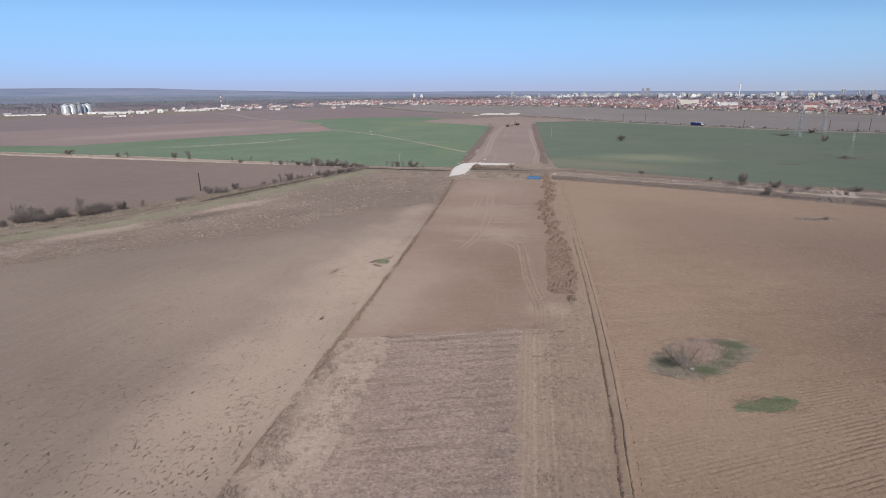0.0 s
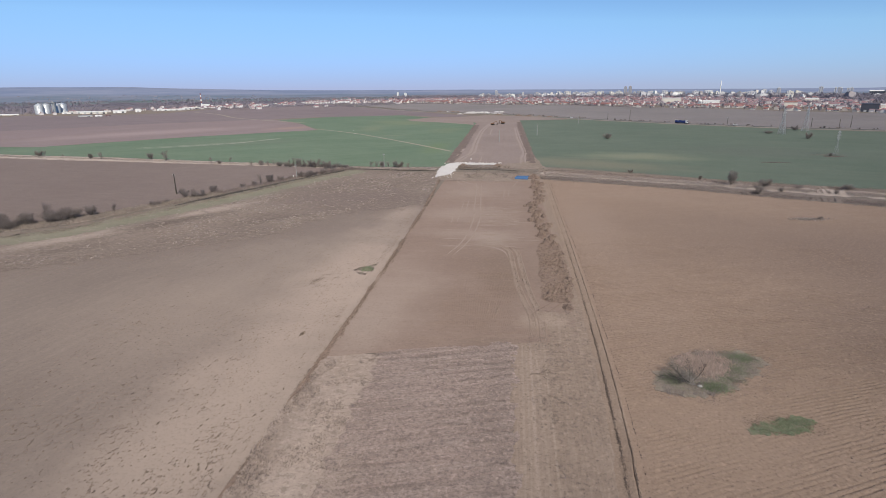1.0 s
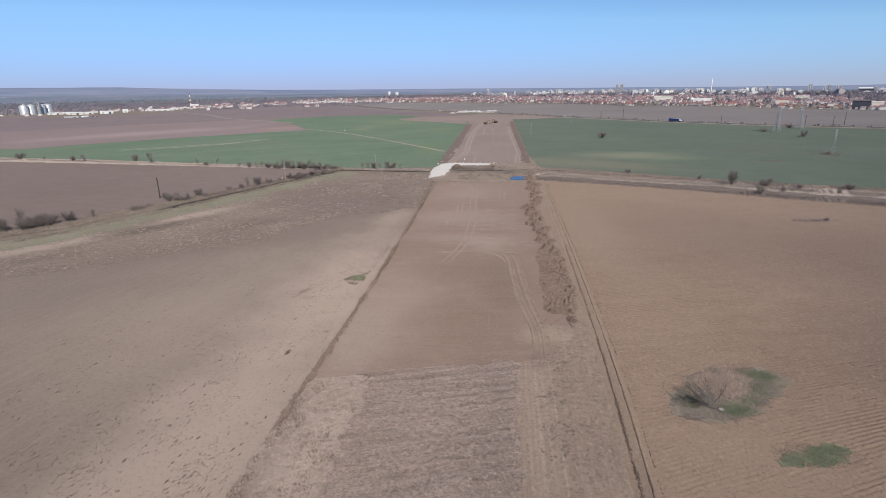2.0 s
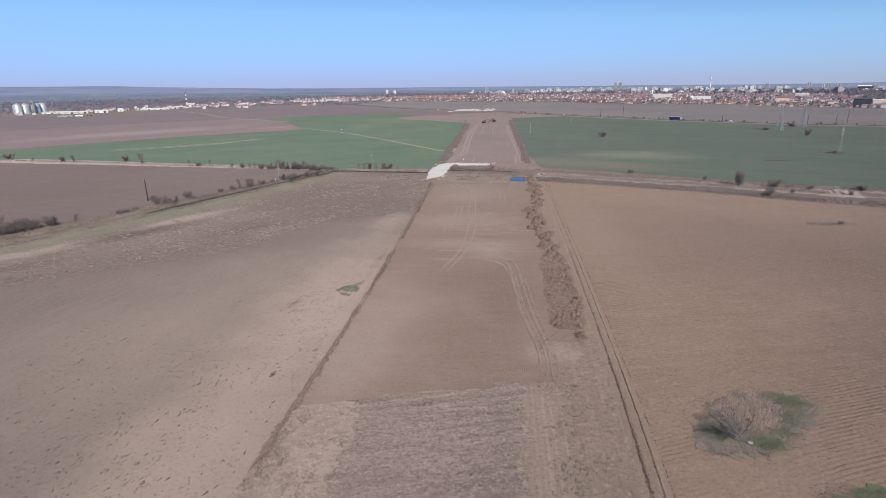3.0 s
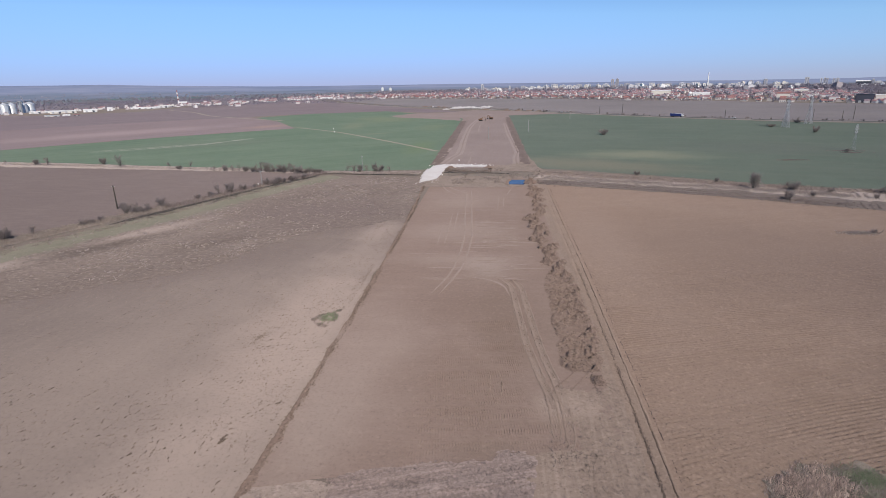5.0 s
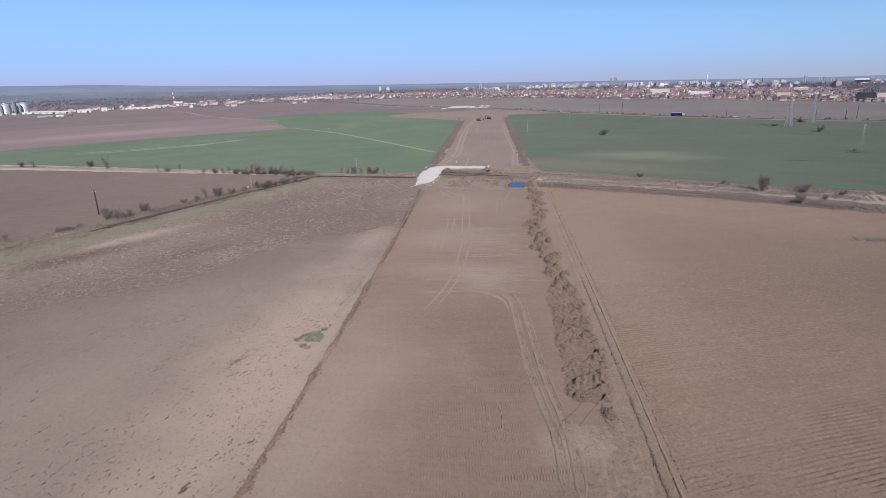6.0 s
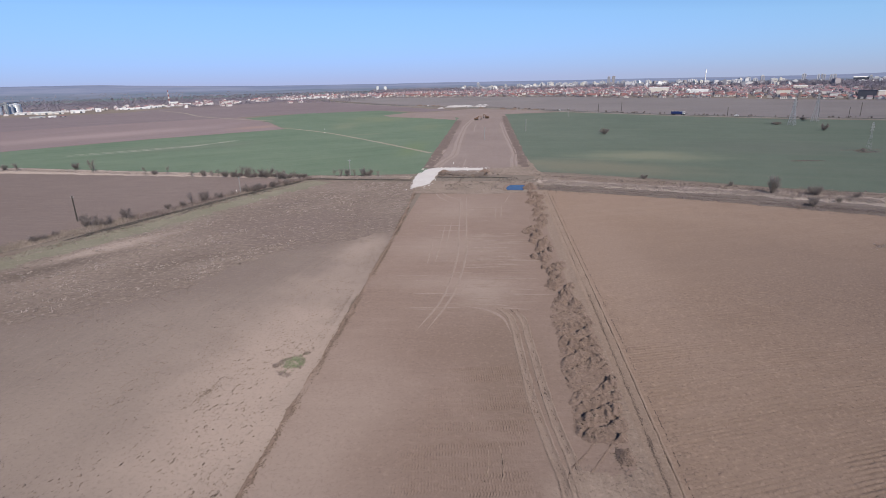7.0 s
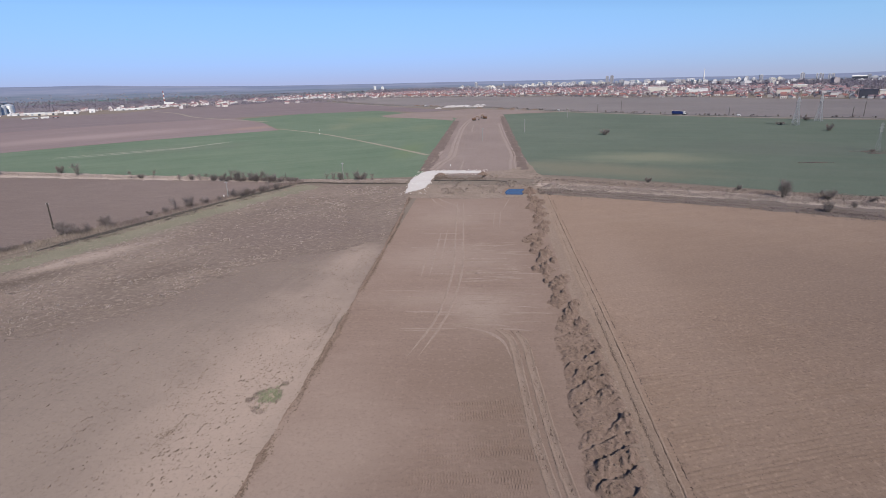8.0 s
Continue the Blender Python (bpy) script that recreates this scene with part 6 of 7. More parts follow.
px, py = -41.4 + rng.normal(0, 0.25, 14), 99.6 + rng.normal(0, 0.5, 14)
clods("crust_clods", "dark clod heap on the crusted field", px, py, 0.08, rng.uniform(0.14, 0.34, 14), "clod_dark")
# scrub on the sown field, flat scrub on the wheat
for cx, cy, w_, d_, cnt in ((106, 207.6, 4.6, 1.6, 260), (163, 361, 6.5, 1.3, 160), (213, 391.5, 5.0, 1.6, 160), (215, 400, 7.0, 2.0, 130)):
    blades("dry_weeds", "low dry scrub on the open field", cx + rng.normal(0, w_ * 0.6, cnt), cy + rng.normal(0, d_ * 0.6, cnt), 0.05, rng.uniform(0.12, 0.4, cnt), 0.09,
           "straw_pale" if cy < 300 else "weed_dark", 1.3, 5, 0.5, "weeds")

# ---- bare trees and bushes ----
kinds = [bare_tree("bush", "leafless dark bush on the weedy verge", "bush", 11, 3.2, 8, "bushes along the ditches", rad=0.1, depth=2, spread=0.5),
         bare_tree("bush", "leafless dark bush on the weedy verge", "bush", 12, 3.0, 10, "bushes along the ditches", rad=0.1, depth=2, spread=0.85),
         bare_tree("tree", "small leafless tree on the ditch verge", "tree", 13, 5.0, 1, "trees along the ditches", rad=0.15, depth=3),
         bare_tree("tree", "slim leafless tree on the ditch verge", "tree", 14, 5.5, 2, "trees along the ditches", rad=0.15, depth=2, spread=0.25)]
placed = [False] * 4


def plant(kind, x, y, scale, turn=0.0, wide=1.0, label=""):
    m = pose(x, y, 0.08, 0, 0, turn)
    if not placed[kind]:
        o, placed[kind] = kinds[kind], True
        o.matrix_world = m
    else:
        o = copy_thing(kinds[kind], m)
    o.scale = (scale * wide, scale * wide, scale)
    return tagged(o, label)


plant(0, 106.3, 277.5, 2.1, 20, 0.62, "rounded leafless bush standing in pale verge grass")
plant(1, 120.2, 273.6, 1.3, 80, 1.0, "broad leafless bush on the field verge")
plant(0, 108.8, 254.6, 1.1, 140, 1.0, "grey leafless bush beside the dark ditch")
plant(1, 88.5, 517, 1.7, 10, 1.0, "lone leafless bush in the green wheat")
plant(1, 260.7, 518, 1.9, 50, 0.7, "leafless bush near the lattice pylons")
plant(0, 213, 395, 0.6, 70, 1.2, "low leafless bush in the green wheat")
plant(1, 110.0, 207.3, 0.42, 40, 0.9, "small leafless shrub in dry scrub")
plant(1, 252, 575, 0.9, 15, 1.9, "low thicket at the foot of a pylon")
plant(0, 297, 618, 0.9, 15, 2.2, "low thicket at the foot of a pylon")
r2 = random.Random(4)
for i, (x, y) in enumerate([(121.5, 261.3), (132.5, 269), (142.2, 257), (152.6, 267), (160, 250), (66, 312), (97, 293), (175, 250)]):
    plant(i % 2, x, y, r2.uniform(0.55, 0.95), 50 * i, r2.uniform(0.9, 1.3))
# along the western ditch
for i, (x, y, s) in enumerate([(-186, 168, 1.4), (-188, 176, 1.6), (-183, 173, 1.5), (-179, 170, 1.2), (-176, 176, 1.3), (-172, 181, 1.4), (-168.5, 179.5, 1.3), (-166, 187, 1.1), (-163, 192.4, 1.3), (-164.5, 195, 1.0),
                               (-157.5, 198, 0.7), (-149.5, 211, 1.1), (-147.6, 213, 0.8), (-147.5, 217.3, 0.9), (-146, 229, 1.3), (-144, 232, 1.4), (-142, 229, 1.2), (-149, 233, 1.3), (-152, 236, 1.2),
                               (-139.5, 231, 1.4), (-140.5, 234, 1.2), (-136, 240, 0.9), (-139.5, 241.5, 1.5), (-132.8, 257, 0.9), (-127.4, 258.5, 1.2), (-126, 263, 2.0), (-123.8, 268.6, 1.9), (-120.9, 275.6, 1.3), (-117.5, 281, 0.9),
                               (-115.8, 289.7, 1.3), (-113.2, 287, 1.5), (-111.1, 289.5, 1.5), (-110.5, 292, 1.4), (-109.5, 295, 1.2), (-106, 299, 1.3), (-104.5, 301.4, 1.6), (-102, 305, 1.2)]):
    plant(i % 2 if i % 5 else 3, x, y, s * (0.95 if i < 11 else 0.72 if i % 5 else 0.5), 63 * i, r2.uniform(0.8, 1.2))
for i in range(26):
    f_ = r2.uniform(0, 1)
    plant(i % 2, -214 + 48 * f_ + r2.uniform(-3, 3), 131 + 52 * f_ + r2.uniform(0, 7), r2.uniform(0.9, 1.5), 47 * i, r2.uniform(0.8, 1.1))
# along the northern verge
for i, (x, y, s) in enumerate([(-254, 361, 0.9), (-236.5, 352, 1.25), (-195.5, 339, 0.8), (-190, 339, 0.6), (-183, 339, 0.8), (-164.7, 332, 0.55), (-157.7, 331.5, 0.75), (-153, 331.5, 0.6), (-149, 331, 0.7), (-144.6, 330, 0.8),
                               (-139, 329.5, 0.75), (-135.5, 329.5, 1.0), (-131.7, 329, 1.15), (-127.5, 328, 0.8), (-124, 327, 0.9), (-121, 327, 1.0), (-118, 326, 0.95), (-115, 325, 0.8), (-112, 322, 0.85), (-108, 320, 0.9),
                               (-104, 319.5, 0.8), (-101, 321, 0.7), (-84.5, 325, 0.7), (-81, 326, 0.75), (-78, 327, 0.85), (-74, 326.5, 0.7), (-70.5, 326, 0.9), (-67.5, 326, 0.95), (-64.7, 324.5, 0.7), (-61, 323, 0.65),
                               (-300, 360, 0.8), (-290, 358, 0.9), (-345, 369, 0.9), (-352, 372, 1.1), (-322, 360, 0.6)]):
    plant(2 + i % 2 if i % 3 else i % 2, x, y, s * (1.35 if i % 3 == 0 else 1.0), 63 * i, r2.uniform(0.8, 1.2))
for i in range(22):
    plant(i % 2, -100 - 4 * (i % 11) + r2.uniform(-1, 1), 323.5 + 0.55 * (i % 11) + r2.uniform(-2, 2), r2.uniform(0.5, 0.8), 40 * i, 1.2)


# ---- poles, pylons ----
def pole(name, label, x, y, h, mat="concrete", fat=1.6, arm=0.7, turn=0):
    root = tagged(new(name), label, "utility pole", "line poles")
    part("shaft", tube(0.17 * fat, 0.11 * fat, -0.2, h, 10), mat, root)
    part("crossarm", box((-arm, arm, -0.06, 0.06, h - 0.55, h - 0.43)), "steel", root, "steel crossarm")
    for ax in (-arm * 0.9, 0, arm * 0.9):
        part("insulator", tube(0.06, 0.04, h - (0.43 if ax else 0), h - (0.43 if ax else 0) + 0.25, 8, ax), "concrete", root)
    root.matrix_world = pose(x, y, 0.05, 0, 0, turn)
    return root


pole("utility_pole", "pale concrete pole on the stripped soil", -9.4, 489, 9.8, fat=2.0)
pole("utility_pole", "pale concrete pole in the green wheat", 26.8, 554, 10.6, fat=2.0)
pole("utility_pole", "pale concrete pole in the green wheat", 86.5, 718, 10.5)
pole("utility_pole", "leaning tarred pole among ditch bushes", -155.5, 237, 9.5, "wood", fat=1.8)
pole("utility_pole", "pale pole behind the ditch trees", -77.5, 331, 8.0, fat=1.2)
pole("utility_pole", "pale slim pole by the ditch", -117.0, 288, 7.0, fat=1.2)
for x, y, h in ((139, 812, 11), (171, 819, 13), (330, 652, 11), (352, 640, 10), (260, 700, 9), (372, 655, 14)):
    pole("utility_pole", "dark pole beside the asphalt road", x, y, h, "wood")


def pylon(name, label, x, y, h, turn, thick=1.0):
    """Square lattice tower, wide at the foot, with three crossarm tiers."""
    root = tagged(new(name), label, "power pylon", "power pylons in the wheat")

    def half(z):
        return float(np.interp(z, [0, h * 0.62, h], [2.6, 0.85, 0.35]))
    for sx_, sy_ in ((-1, -1), (1, -1), (1, 1), (-1, 1)):
        bm = bmesh.new()
        zs = [-0.2, h * 0.31, h * 0.62, h]
        for a, b in zip(zs, zs[1:]):
            bar(bm, (sx_ * half(a), sy_ * half(a), a), (sx_ * half(b), sy_ * half(b), b), 0.10 * thick)
        part("leg", bm, "steel", root)
    zs = [0, h * 0.13, h * 0.25, h * 0.36, h * 0.46, h * 0.54, h * 0.62, h * 0.69, h * 0.76, h * 0.83, h * 0.9, h * 0.97]
    for side in range(4):
        c, s = round(math.cos(side * 1.5708)), round(math.sin(side * 1.5708))
        bm = bmesh.new()
        for a, b in zip(zs, zs[1:]):
            p, q = half(a), half(b)
            for e in (-1, 1):
                u, w = (e * p, -p), (-e * q, -q)
                bar(bm, (u[0] * c - u[1] * s, u[0] * s + u[1] * c, a), (w[0] * c - w[1] * s, w[0] * s + w[1] * c, b), 0.055 * thick)
            u, w = (-q, -q), (q, -q)
            bar(bm, (u[0] * c - u[1] * s, u[0] * s + u[1] * c, b), (w[0] * c - w[1] * s, w[0] * s + w[1] * c, b), 0.05 * thick)
        part("lattice", bm, "steel", root)
    for z, r in ((h * 0.70, 3.6), (h * 0.82, 4.4), (h * 0.93, 3.0)):
        bm = bmesh.new()
        for e in (-1, 1):
            for g in (-1, 1):
                bar(bm, (e * half(z), g * half(z), z), (e * r, 0, z + 0.1), 0.09)
                bar(bm, (e * half(z + 1.2), g * half(z + 1.2), z + 1.2), (e * r, 0, z + 0.1), 0.07)
        arm = part("crossarm", bm, "steel", root)
        for e in (-1, 1):
            part("insulator", tube(0.12, 0.12, z - 1.2, z + 0.1, 8, e * r), "slate", arm)
    root.matrix_world = pose(x, y, 0.05, 0, 0, turn)
    return root


pylon("power_pylon", "grey steel lattice pylon in the green wheat", 261, 567.5, 24, 40)
pylon("power_pylon", "grey steel lattice pylon beside the road", 300, 603.5, 26, 40)
o = pylon("lattice_mast", "slim grey lattice mast in the green wheat", 218.8, 399.6, 16, 20, 0.28)
o.scale = (0.4, 0.4, 1)
# stone markers
for x, y in ((-119.2, 288.6), (-177.5, 613), (-164, 571), (-26, 366)):
    root = tagged(new("marker_stone"), "small white survey marker on the ground", "marker stone", "survey markers")
    part("post", tube(0.22, 0.18, -0.1, 0.8, 8), "white", root)
    part("cap", tube(0.26, 0.12, 0.8, 0.95, 8), "white", root)
    root.matrix_world = pose(x, y, 0.08)


# ---- machines on the road line ----
def excavator(label, x, y, turn, reach):
    root = tagged(new("excavator"), label, "excavator", "excavators on the road line")
    for s in (-1, 1):
        bm = bmesh.new()
        prof = [(-2.1, 0.25), (-1.8, 0.0), (1.8, 0.0), (2.1, 0.25), (2.1, 0.65), (1.8, 0.95), (-1.8, 0.95), (-2.1, 0.65)]
        rows_ = [[bm.verts.new((px_, s * 1.25 + w_, pz_)) for px_, pz_ in prof] for w_ in (-0.32, 0.32)]
        bm.faces.new(rows_[0])
        bm.faces.new(rows_[1][::-1])
        for i in range(8):
            bm.faces.new((rows_[0][i], rows_[1][i], rows_[1][(i + 1) % 8], rows_[0][(i + 1) % 8]))
        bmesh.ops.recalc_face_normals(bm, faces=bm.faces)
        part("crawler_track", bm, "rubber", root)
    part("undercarriage", box((-1.2, 1.2, -0.95, 0.95, 0.35, 1.0)), "iron", root)
    bm = box((-2.6, 1.5, -1.35, 1.35, 1.05, 2.2), (-2.6, -1.3, -1.3, 1.3, 2.2, 2.55))
    bmesh.ops.bevel(bm, geom=list(bm.edges), offset=0.1, segments=1, affect="EDGES")
    part("house", bm, "yellow", root)
    cab = part("cab", box((0.1, 1.5, 0.25, 1.3, 2.2, 3.1), (0.2, 1.4, 0.3, 1.25, 3.1, 3.25)), "yellow", root)
    part("window", box((0.3, 1.52, 0.4, 1.15, 2.35, 3.0)), "glass", cab)
    bm = bar(bar(bmesh.new(), (1.2, -0.2, 1.8), (3.0, -0.2, 4.6), 0.28), (3.0, -0.2, 4.6), (reach, -0.2, 4.2), 0.24)
    part("boom", bm, "yellow", root)
    part("arm", bar(bmesh.new(), (reach, -0.2, 4.3), (reach + 0.5, -0.2, 1.4), 0.2), "yellow", root)
    bm = bmesh.new()
    prof = [(reach + 0.8, 1.5), (reach + 0.2, 1.5), (reach - 0.5, 0.9), (reach - 0.4, 0.35), (reach + 0.3, 0.2)]
    rows_ = [[bm.verts.new((px_, w_, pz_)) for px_, pz_ in prof] for w_ in (-0.8, 0.4)]
    bm.faces.new(rows_[0])
    bm.faces.new(rows_[1][::-1])
    for i in range(5):
        bm.faces.new((rows_[0][i], rows_[1][i], rows_[1][(i + 1) % 5], rows_[0][(i + 1) % 5]))
    bmesh.ops.recalc_face_normals(bm, faces=bm.faces)
    part("bucket", bm, "iron", root)
    root.matrix_world = pose(x, y, 0.15, 0, 0, turn)
    return root


excavator("orange excavator working on stripped soil", -21.5, 702, 20, 5.6)
excavator("orange excavator with raised boom on stripped soil", -9.5, 728, 150, 4.8)


def truck(name, label, x, y, turn, trailer=True):
    root = tagged(new(name), label, "truck", "vehicles on the road")
    if trailer:
        part("trailer", box((-6.8, 6.0, -1.27, 1.27, 1.15, 3.95)), "tarp", root, "blue curtain-sided trailer")
        part("roof", box((-6.85, 6.05, -1.3, 1.3, 3.95, 4.05)), "white", root)
        part("chassis", box((-6.6, 8.9, -0.5, 0.5, 0.75, 1.1)), "iron", root)
        bm = box((6.7, 8.9, -1.22, 1.22, 0.9, 3.6))
        bmesh.ops.bevel(bm, geom=list(bm.edges), offset=0.18, segments=2, affect="EDGES")
        cab = part("cab", bm, "white", root, "white tractor cab")
        part("windscreen", box((8.85, 8.93, -1.05, 1.05, 2.2, 3.2)), "glass", cab)
        axles = (-5.6, -4.3, -3.0, 6.2, 8.1)
    else:
        bm = box((-2.2, 2.2, -0.88, 0.88, 0.4, 1.0), (-1.7, 1.1, -0.8, 0.8, 1.0, 1.65))
        bmesh.ops.bevel(bm, geom=list(bm.edges), offset=0.12, segments=2, affect="EDGES")
        b_ = part("body", bm, "white", root)
        part("window", box((-1.72, 1.12, -0.7, 0.7, 1.1, 1.5)), "glass", b_)
        axles = (-1.35, 1.35)
    rr = 0.5 if trailer else 0.33
    for ax in axles:
        for s in (-1, 1):
            bm = bmesh.new()
            bmesh.ops.create_cone(bm, cap_ends=True, segments=14, radius1=rr, radius2=rr, depth=0.3,
                                  matrix=Matrix.Translation((ax, s * (1.08 if trailer else 0.78), rr)) @ Matrix.Rotation(1.5708, 4, "X"))
            part("wheel", bm, "rubber", root)
    root.matrix_world = pose(x, y, 0.52, 0, 0, turn)
    return root


truck("truck", "blue articulated truck with white cab on the road", 212, 720.5, -44)
for x, y, tn in ((92, 845.5, -50), (262, 681, -40), (-40, 1000, -44), (-120, 1068, -44)):
    o = truck("car", "small white car on the asphalt road", x, y, tn, False)
    tagged(o, category="car")
# white spoil beyond the road
field("chalk_spread", "white limestone stockpile pad by the road", "gravel", [(-84, 1012), (-50, 1005), (-12, 1000), (-14, 1030), (-50, 1042), (-80, 1040)], 0.5, "chalk", 2.0, 3.0, 0.45)
for i, (x, y, s) in enumerate(((-75, 1022, 1.1), (-67, 1022, 1.3), (-59, 1024, 1.1), (-51, 1022, 1.3), (-43, 1022, 1.2), (-88, 985, 0.7), (-24, 1060, 0.8), (-15, 1058, 0.8))):
    o = mound("gravel_mound", "white limestone heap by the road", 40 + i, 8 * s, 6 * s, 2.5 * s)
    o.data.materials[0] = M["chalk"]
    tagged(o, category="gravel heap", group="limestone heaps")
    o.matrix_world = pose(x, y, 0.4)
for i, (x, y) in enumerate(((15, 930), (32, 915), (48, 900), (62, 882), (-20, 968), (-110, 1075), (-125, 1090), (-140, 1105), (-100, 1062))):
    o = mound("earth_mound", "dark heap of earth beside the road", 60 + i, 8, 4, 2.0)
    o.matrix_world = pose(x, y, 0.05, 0, 0, -42)
    tagged(o, category="earth mound", group="heaps beside the road")


# ---- town ----
def far_twigs(count, spread, tall, n_trees, xs, ys, name, label, mat="twig_far"):
    """Far leafless trees as one body of thin limbs."""
    t = np.repeat(np.arange(n_trees), count)
    h = rng.uniform(0.6, 1.2, n_trees)[t] * tall
    a = rng.uniform(0, 6.28, len(t))
    lift = rng.uniform(0.2, 1.0, len(t))
    out = spread * h * rng.uniform(0.1, 0.5, len(t)) * (1.25 - lift * 0.7)
    bx, by = xs[t], ys[t]
    p = np.column_stack([bx + 0.25 * out * np.cos(a), by + 0.25 * out * np.sin(a), h * lift * 0.55])
    q = np.column_stack([bx + out * np.cos(a), by + out * np.sin(a), h * lift])
    w = np.column_stack([-np.sin(a), np.cos(a), 0 * a]) * (0.07 * h)[:, None]
    v = np.stack([p - w * 0.3, p + w * 0.3, q + w + (0, 0, 0.3), q - w - (0, 0, 0.3)], 1).reshape(-1, 3)
    f = 4 * np.arange(len(t))[:, None] + [0, 1, 2, 3]
    ob = fast_mesh(name, v, f, mat)
    return tagged(ob, label, "trees", kind="stuff")


def house_parts(w, d, h, rise):
    return gable_bm(w, d, h, rise), roof_bm(w, d, h, rise)


def make_house(w, d, h, rise):
    root = tagged(new("house"), "small plastered house with a red tiled roof", "house", "houses at the town's edge")
    a, b = house_parts(w, d, h, rise)
    wall = part("wall", a, "render", root)
    part("roof", b, "tile", root)
    part("chimney", box((w * 0.2, w * 0.2 + 0.7, -0.9, -0.2, h + rise * 0.3, h + rise + 0.9)), "tile", root)
    for i in range(3):
        x_ = -w * 0.32 + i * w * 0.32
        part("window", box((x_ - 0.6, x_ + 0.6, -d / 2 - 0.06, -d / 2 + 0.1, 1.0, 2.5)), "glass", wall)
    return root


front = np.array([(-430, 1790), (-200, 1615), (26, 1492), (164, 1434), (267, 1276), (414, 1190), (504, 1050), (602, 975), (760, 880), (900, 790)], float)
seg = np.hypot(*np.diff(front, axis=0).T)
cum = np.r_[0, np.cumsum(seg)]


def front_at(s):
    return np.array([np.interp(s, cum, front[:, 0]), np.interp(s, cum, front[:, 1])])


house_kinds = [make_house(7.6, 6.8, 2.8, 2.2), make_house(9.5, 7.5, 4.6, 2.5), make_house(8.2, 6.2, 2.6, 1.9), make_house(11, 7.5, 3.4, 2.5)]
r3 = random.Random(9)
used = [0] * 4
for i in range(260):
    s = r3.uniform(0, cum[-1])
    depth = r3.uniform(0, 1) ** 1.1 * (150 if s < 1250 else 70)
    p = front_at(s) + np.array([0.55, 0.83]) * depth
    kd = r3.randrange(4)
    m = pose(p[0], p[1], 0, 0, 0, r3.choice((-40, 50, -35, 45, 0)) + r3.uniform(-8, 8))
    if not used[kd]:
        o, used[kd] = house_kinds[kd], 1
        o.matrix_world = m
    else:
        o = copy_thing(house_kinds[kd], m)


def many_houses(name, label, n, place, kind_mats, size=1.0):
    """Houses past counting, joined: walls in one body, roofs in another."""
    for which, mat in enumerate(kind_mats):
        tv, tf, off = [], [], 0
        r = np.random.default_rng(17)
        for _ in range(n):
            p = place(r)
            w, d, h, rise = r.uniform(6, 12), r.uniform(6, 9), r.uniform(2.8, 6.5), r.uniform(1.4, 2.6)
            w, d, h, rise = w * size, d * size, h * size, rise * size
            t = r.choice((-0.7, 0.87, -0.6, 0.8)) + r.uniform(-0.15, 0.15)
            if which == 0:
                v = np.array([(-w / 2, -d / 2, 0), (w / 2, -d / 2, 0), (w / 2, d / 2, 0), (-w / 2, d / 2, 0), (-w / 2, -d / 2, h), (w / 2, -d / 2, h), (w / 2, d / 2, h), (-w / 2, d / 2, h), (-w / 2, 0, h + rise), (w / 2, 0, h + rise)])
                f = [(0, 1, 5, 4), (2, 3, 7, 6), (1, 2, 6, 5), (3, 0, 4, 7), (5, 6, 9, 9), (7, 4, 8, 8)]
            else:
                w, e = w + 0.9, 0.5
                k = h - rise * e / (d / 2)
                v = np.array([(-w / 2, -d / 2 - e, k), (w / 2, -d / 2 - e, k), (w / 2, 0, h + rise), (-w / 2, 0, h + rise), (w / 2, d / 2 + e, k), (-w / 2, d / 2 + e, k)])
                f = [(0, 1, 2, 3), (3, 2, 4, 5)]
            c, s = math.cos(t), math.sin(t)
            tv.append(np.column_stack([v[:, 0] * c - v[:, 1] * s + p[0], v[:, 0] * s + v[:, 1] * c + p[1], v[:, 2] + 0.05 + (p[2] if len(p) > 2 else 0)]))
            tf += [tuple(i + off for i in dict.fromkeys(q)) for q in f]
            off += len(v)
        ob = mesh(name, np.concatenate(tv), tf, mat)
        tagged(ob, label + (" walls" if which == 0 else " roofs"), "houses", kind="stuff")


def town_place(r):
    s = r.uniform(-200, 1350)
    p = front_at(np.clip(s, 0, cum[-1])) + np.array([0.42, 0.9]) * r.uniform(120, 900) + r.normal(0, 30, 2)
    return p


def east_place(r):
    p = front_at(r.uniform(1300, cum[-1])) + np.array([0.6, 0.8]) * (r.uniform(0, 1) ** 1.6 * 260)
    return p


def west_place(r):
    return np.array([r.uniform(-760, -250), r.uniform(1650, 2200)])


def mid_place(r):
    return np.array([-720, 1480]) + r.normal(0, 1, 2) * (90, 130)


def hill_place(r):
    a, q = math.radians(r.choice((42, 37, 33, 28)) + r.normal(0, 3.0)), r.uniform(3000, 3650)
    return np.array([-q * math.sin(a), q * math.cos(a), float(np.interp(q, [2950, 3300, 3700], [0, 0.10, 0.32])) * float(skyline(math.degrees(a)))])


def depot_place(r):
    q = r.uniform(0, 1)
    return np.array([-960 + 210 * q, 1085 + 300 * q]) + r.normal(0, 1, 2) * (22, 26)


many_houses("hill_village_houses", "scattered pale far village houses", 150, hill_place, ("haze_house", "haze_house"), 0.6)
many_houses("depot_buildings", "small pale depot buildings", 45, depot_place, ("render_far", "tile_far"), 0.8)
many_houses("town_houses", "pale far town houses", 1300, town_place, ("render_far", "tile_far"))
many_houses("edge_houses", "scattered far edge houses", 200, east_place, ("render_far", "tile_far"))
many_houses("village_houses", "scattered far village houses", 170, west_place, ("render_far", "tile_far"))
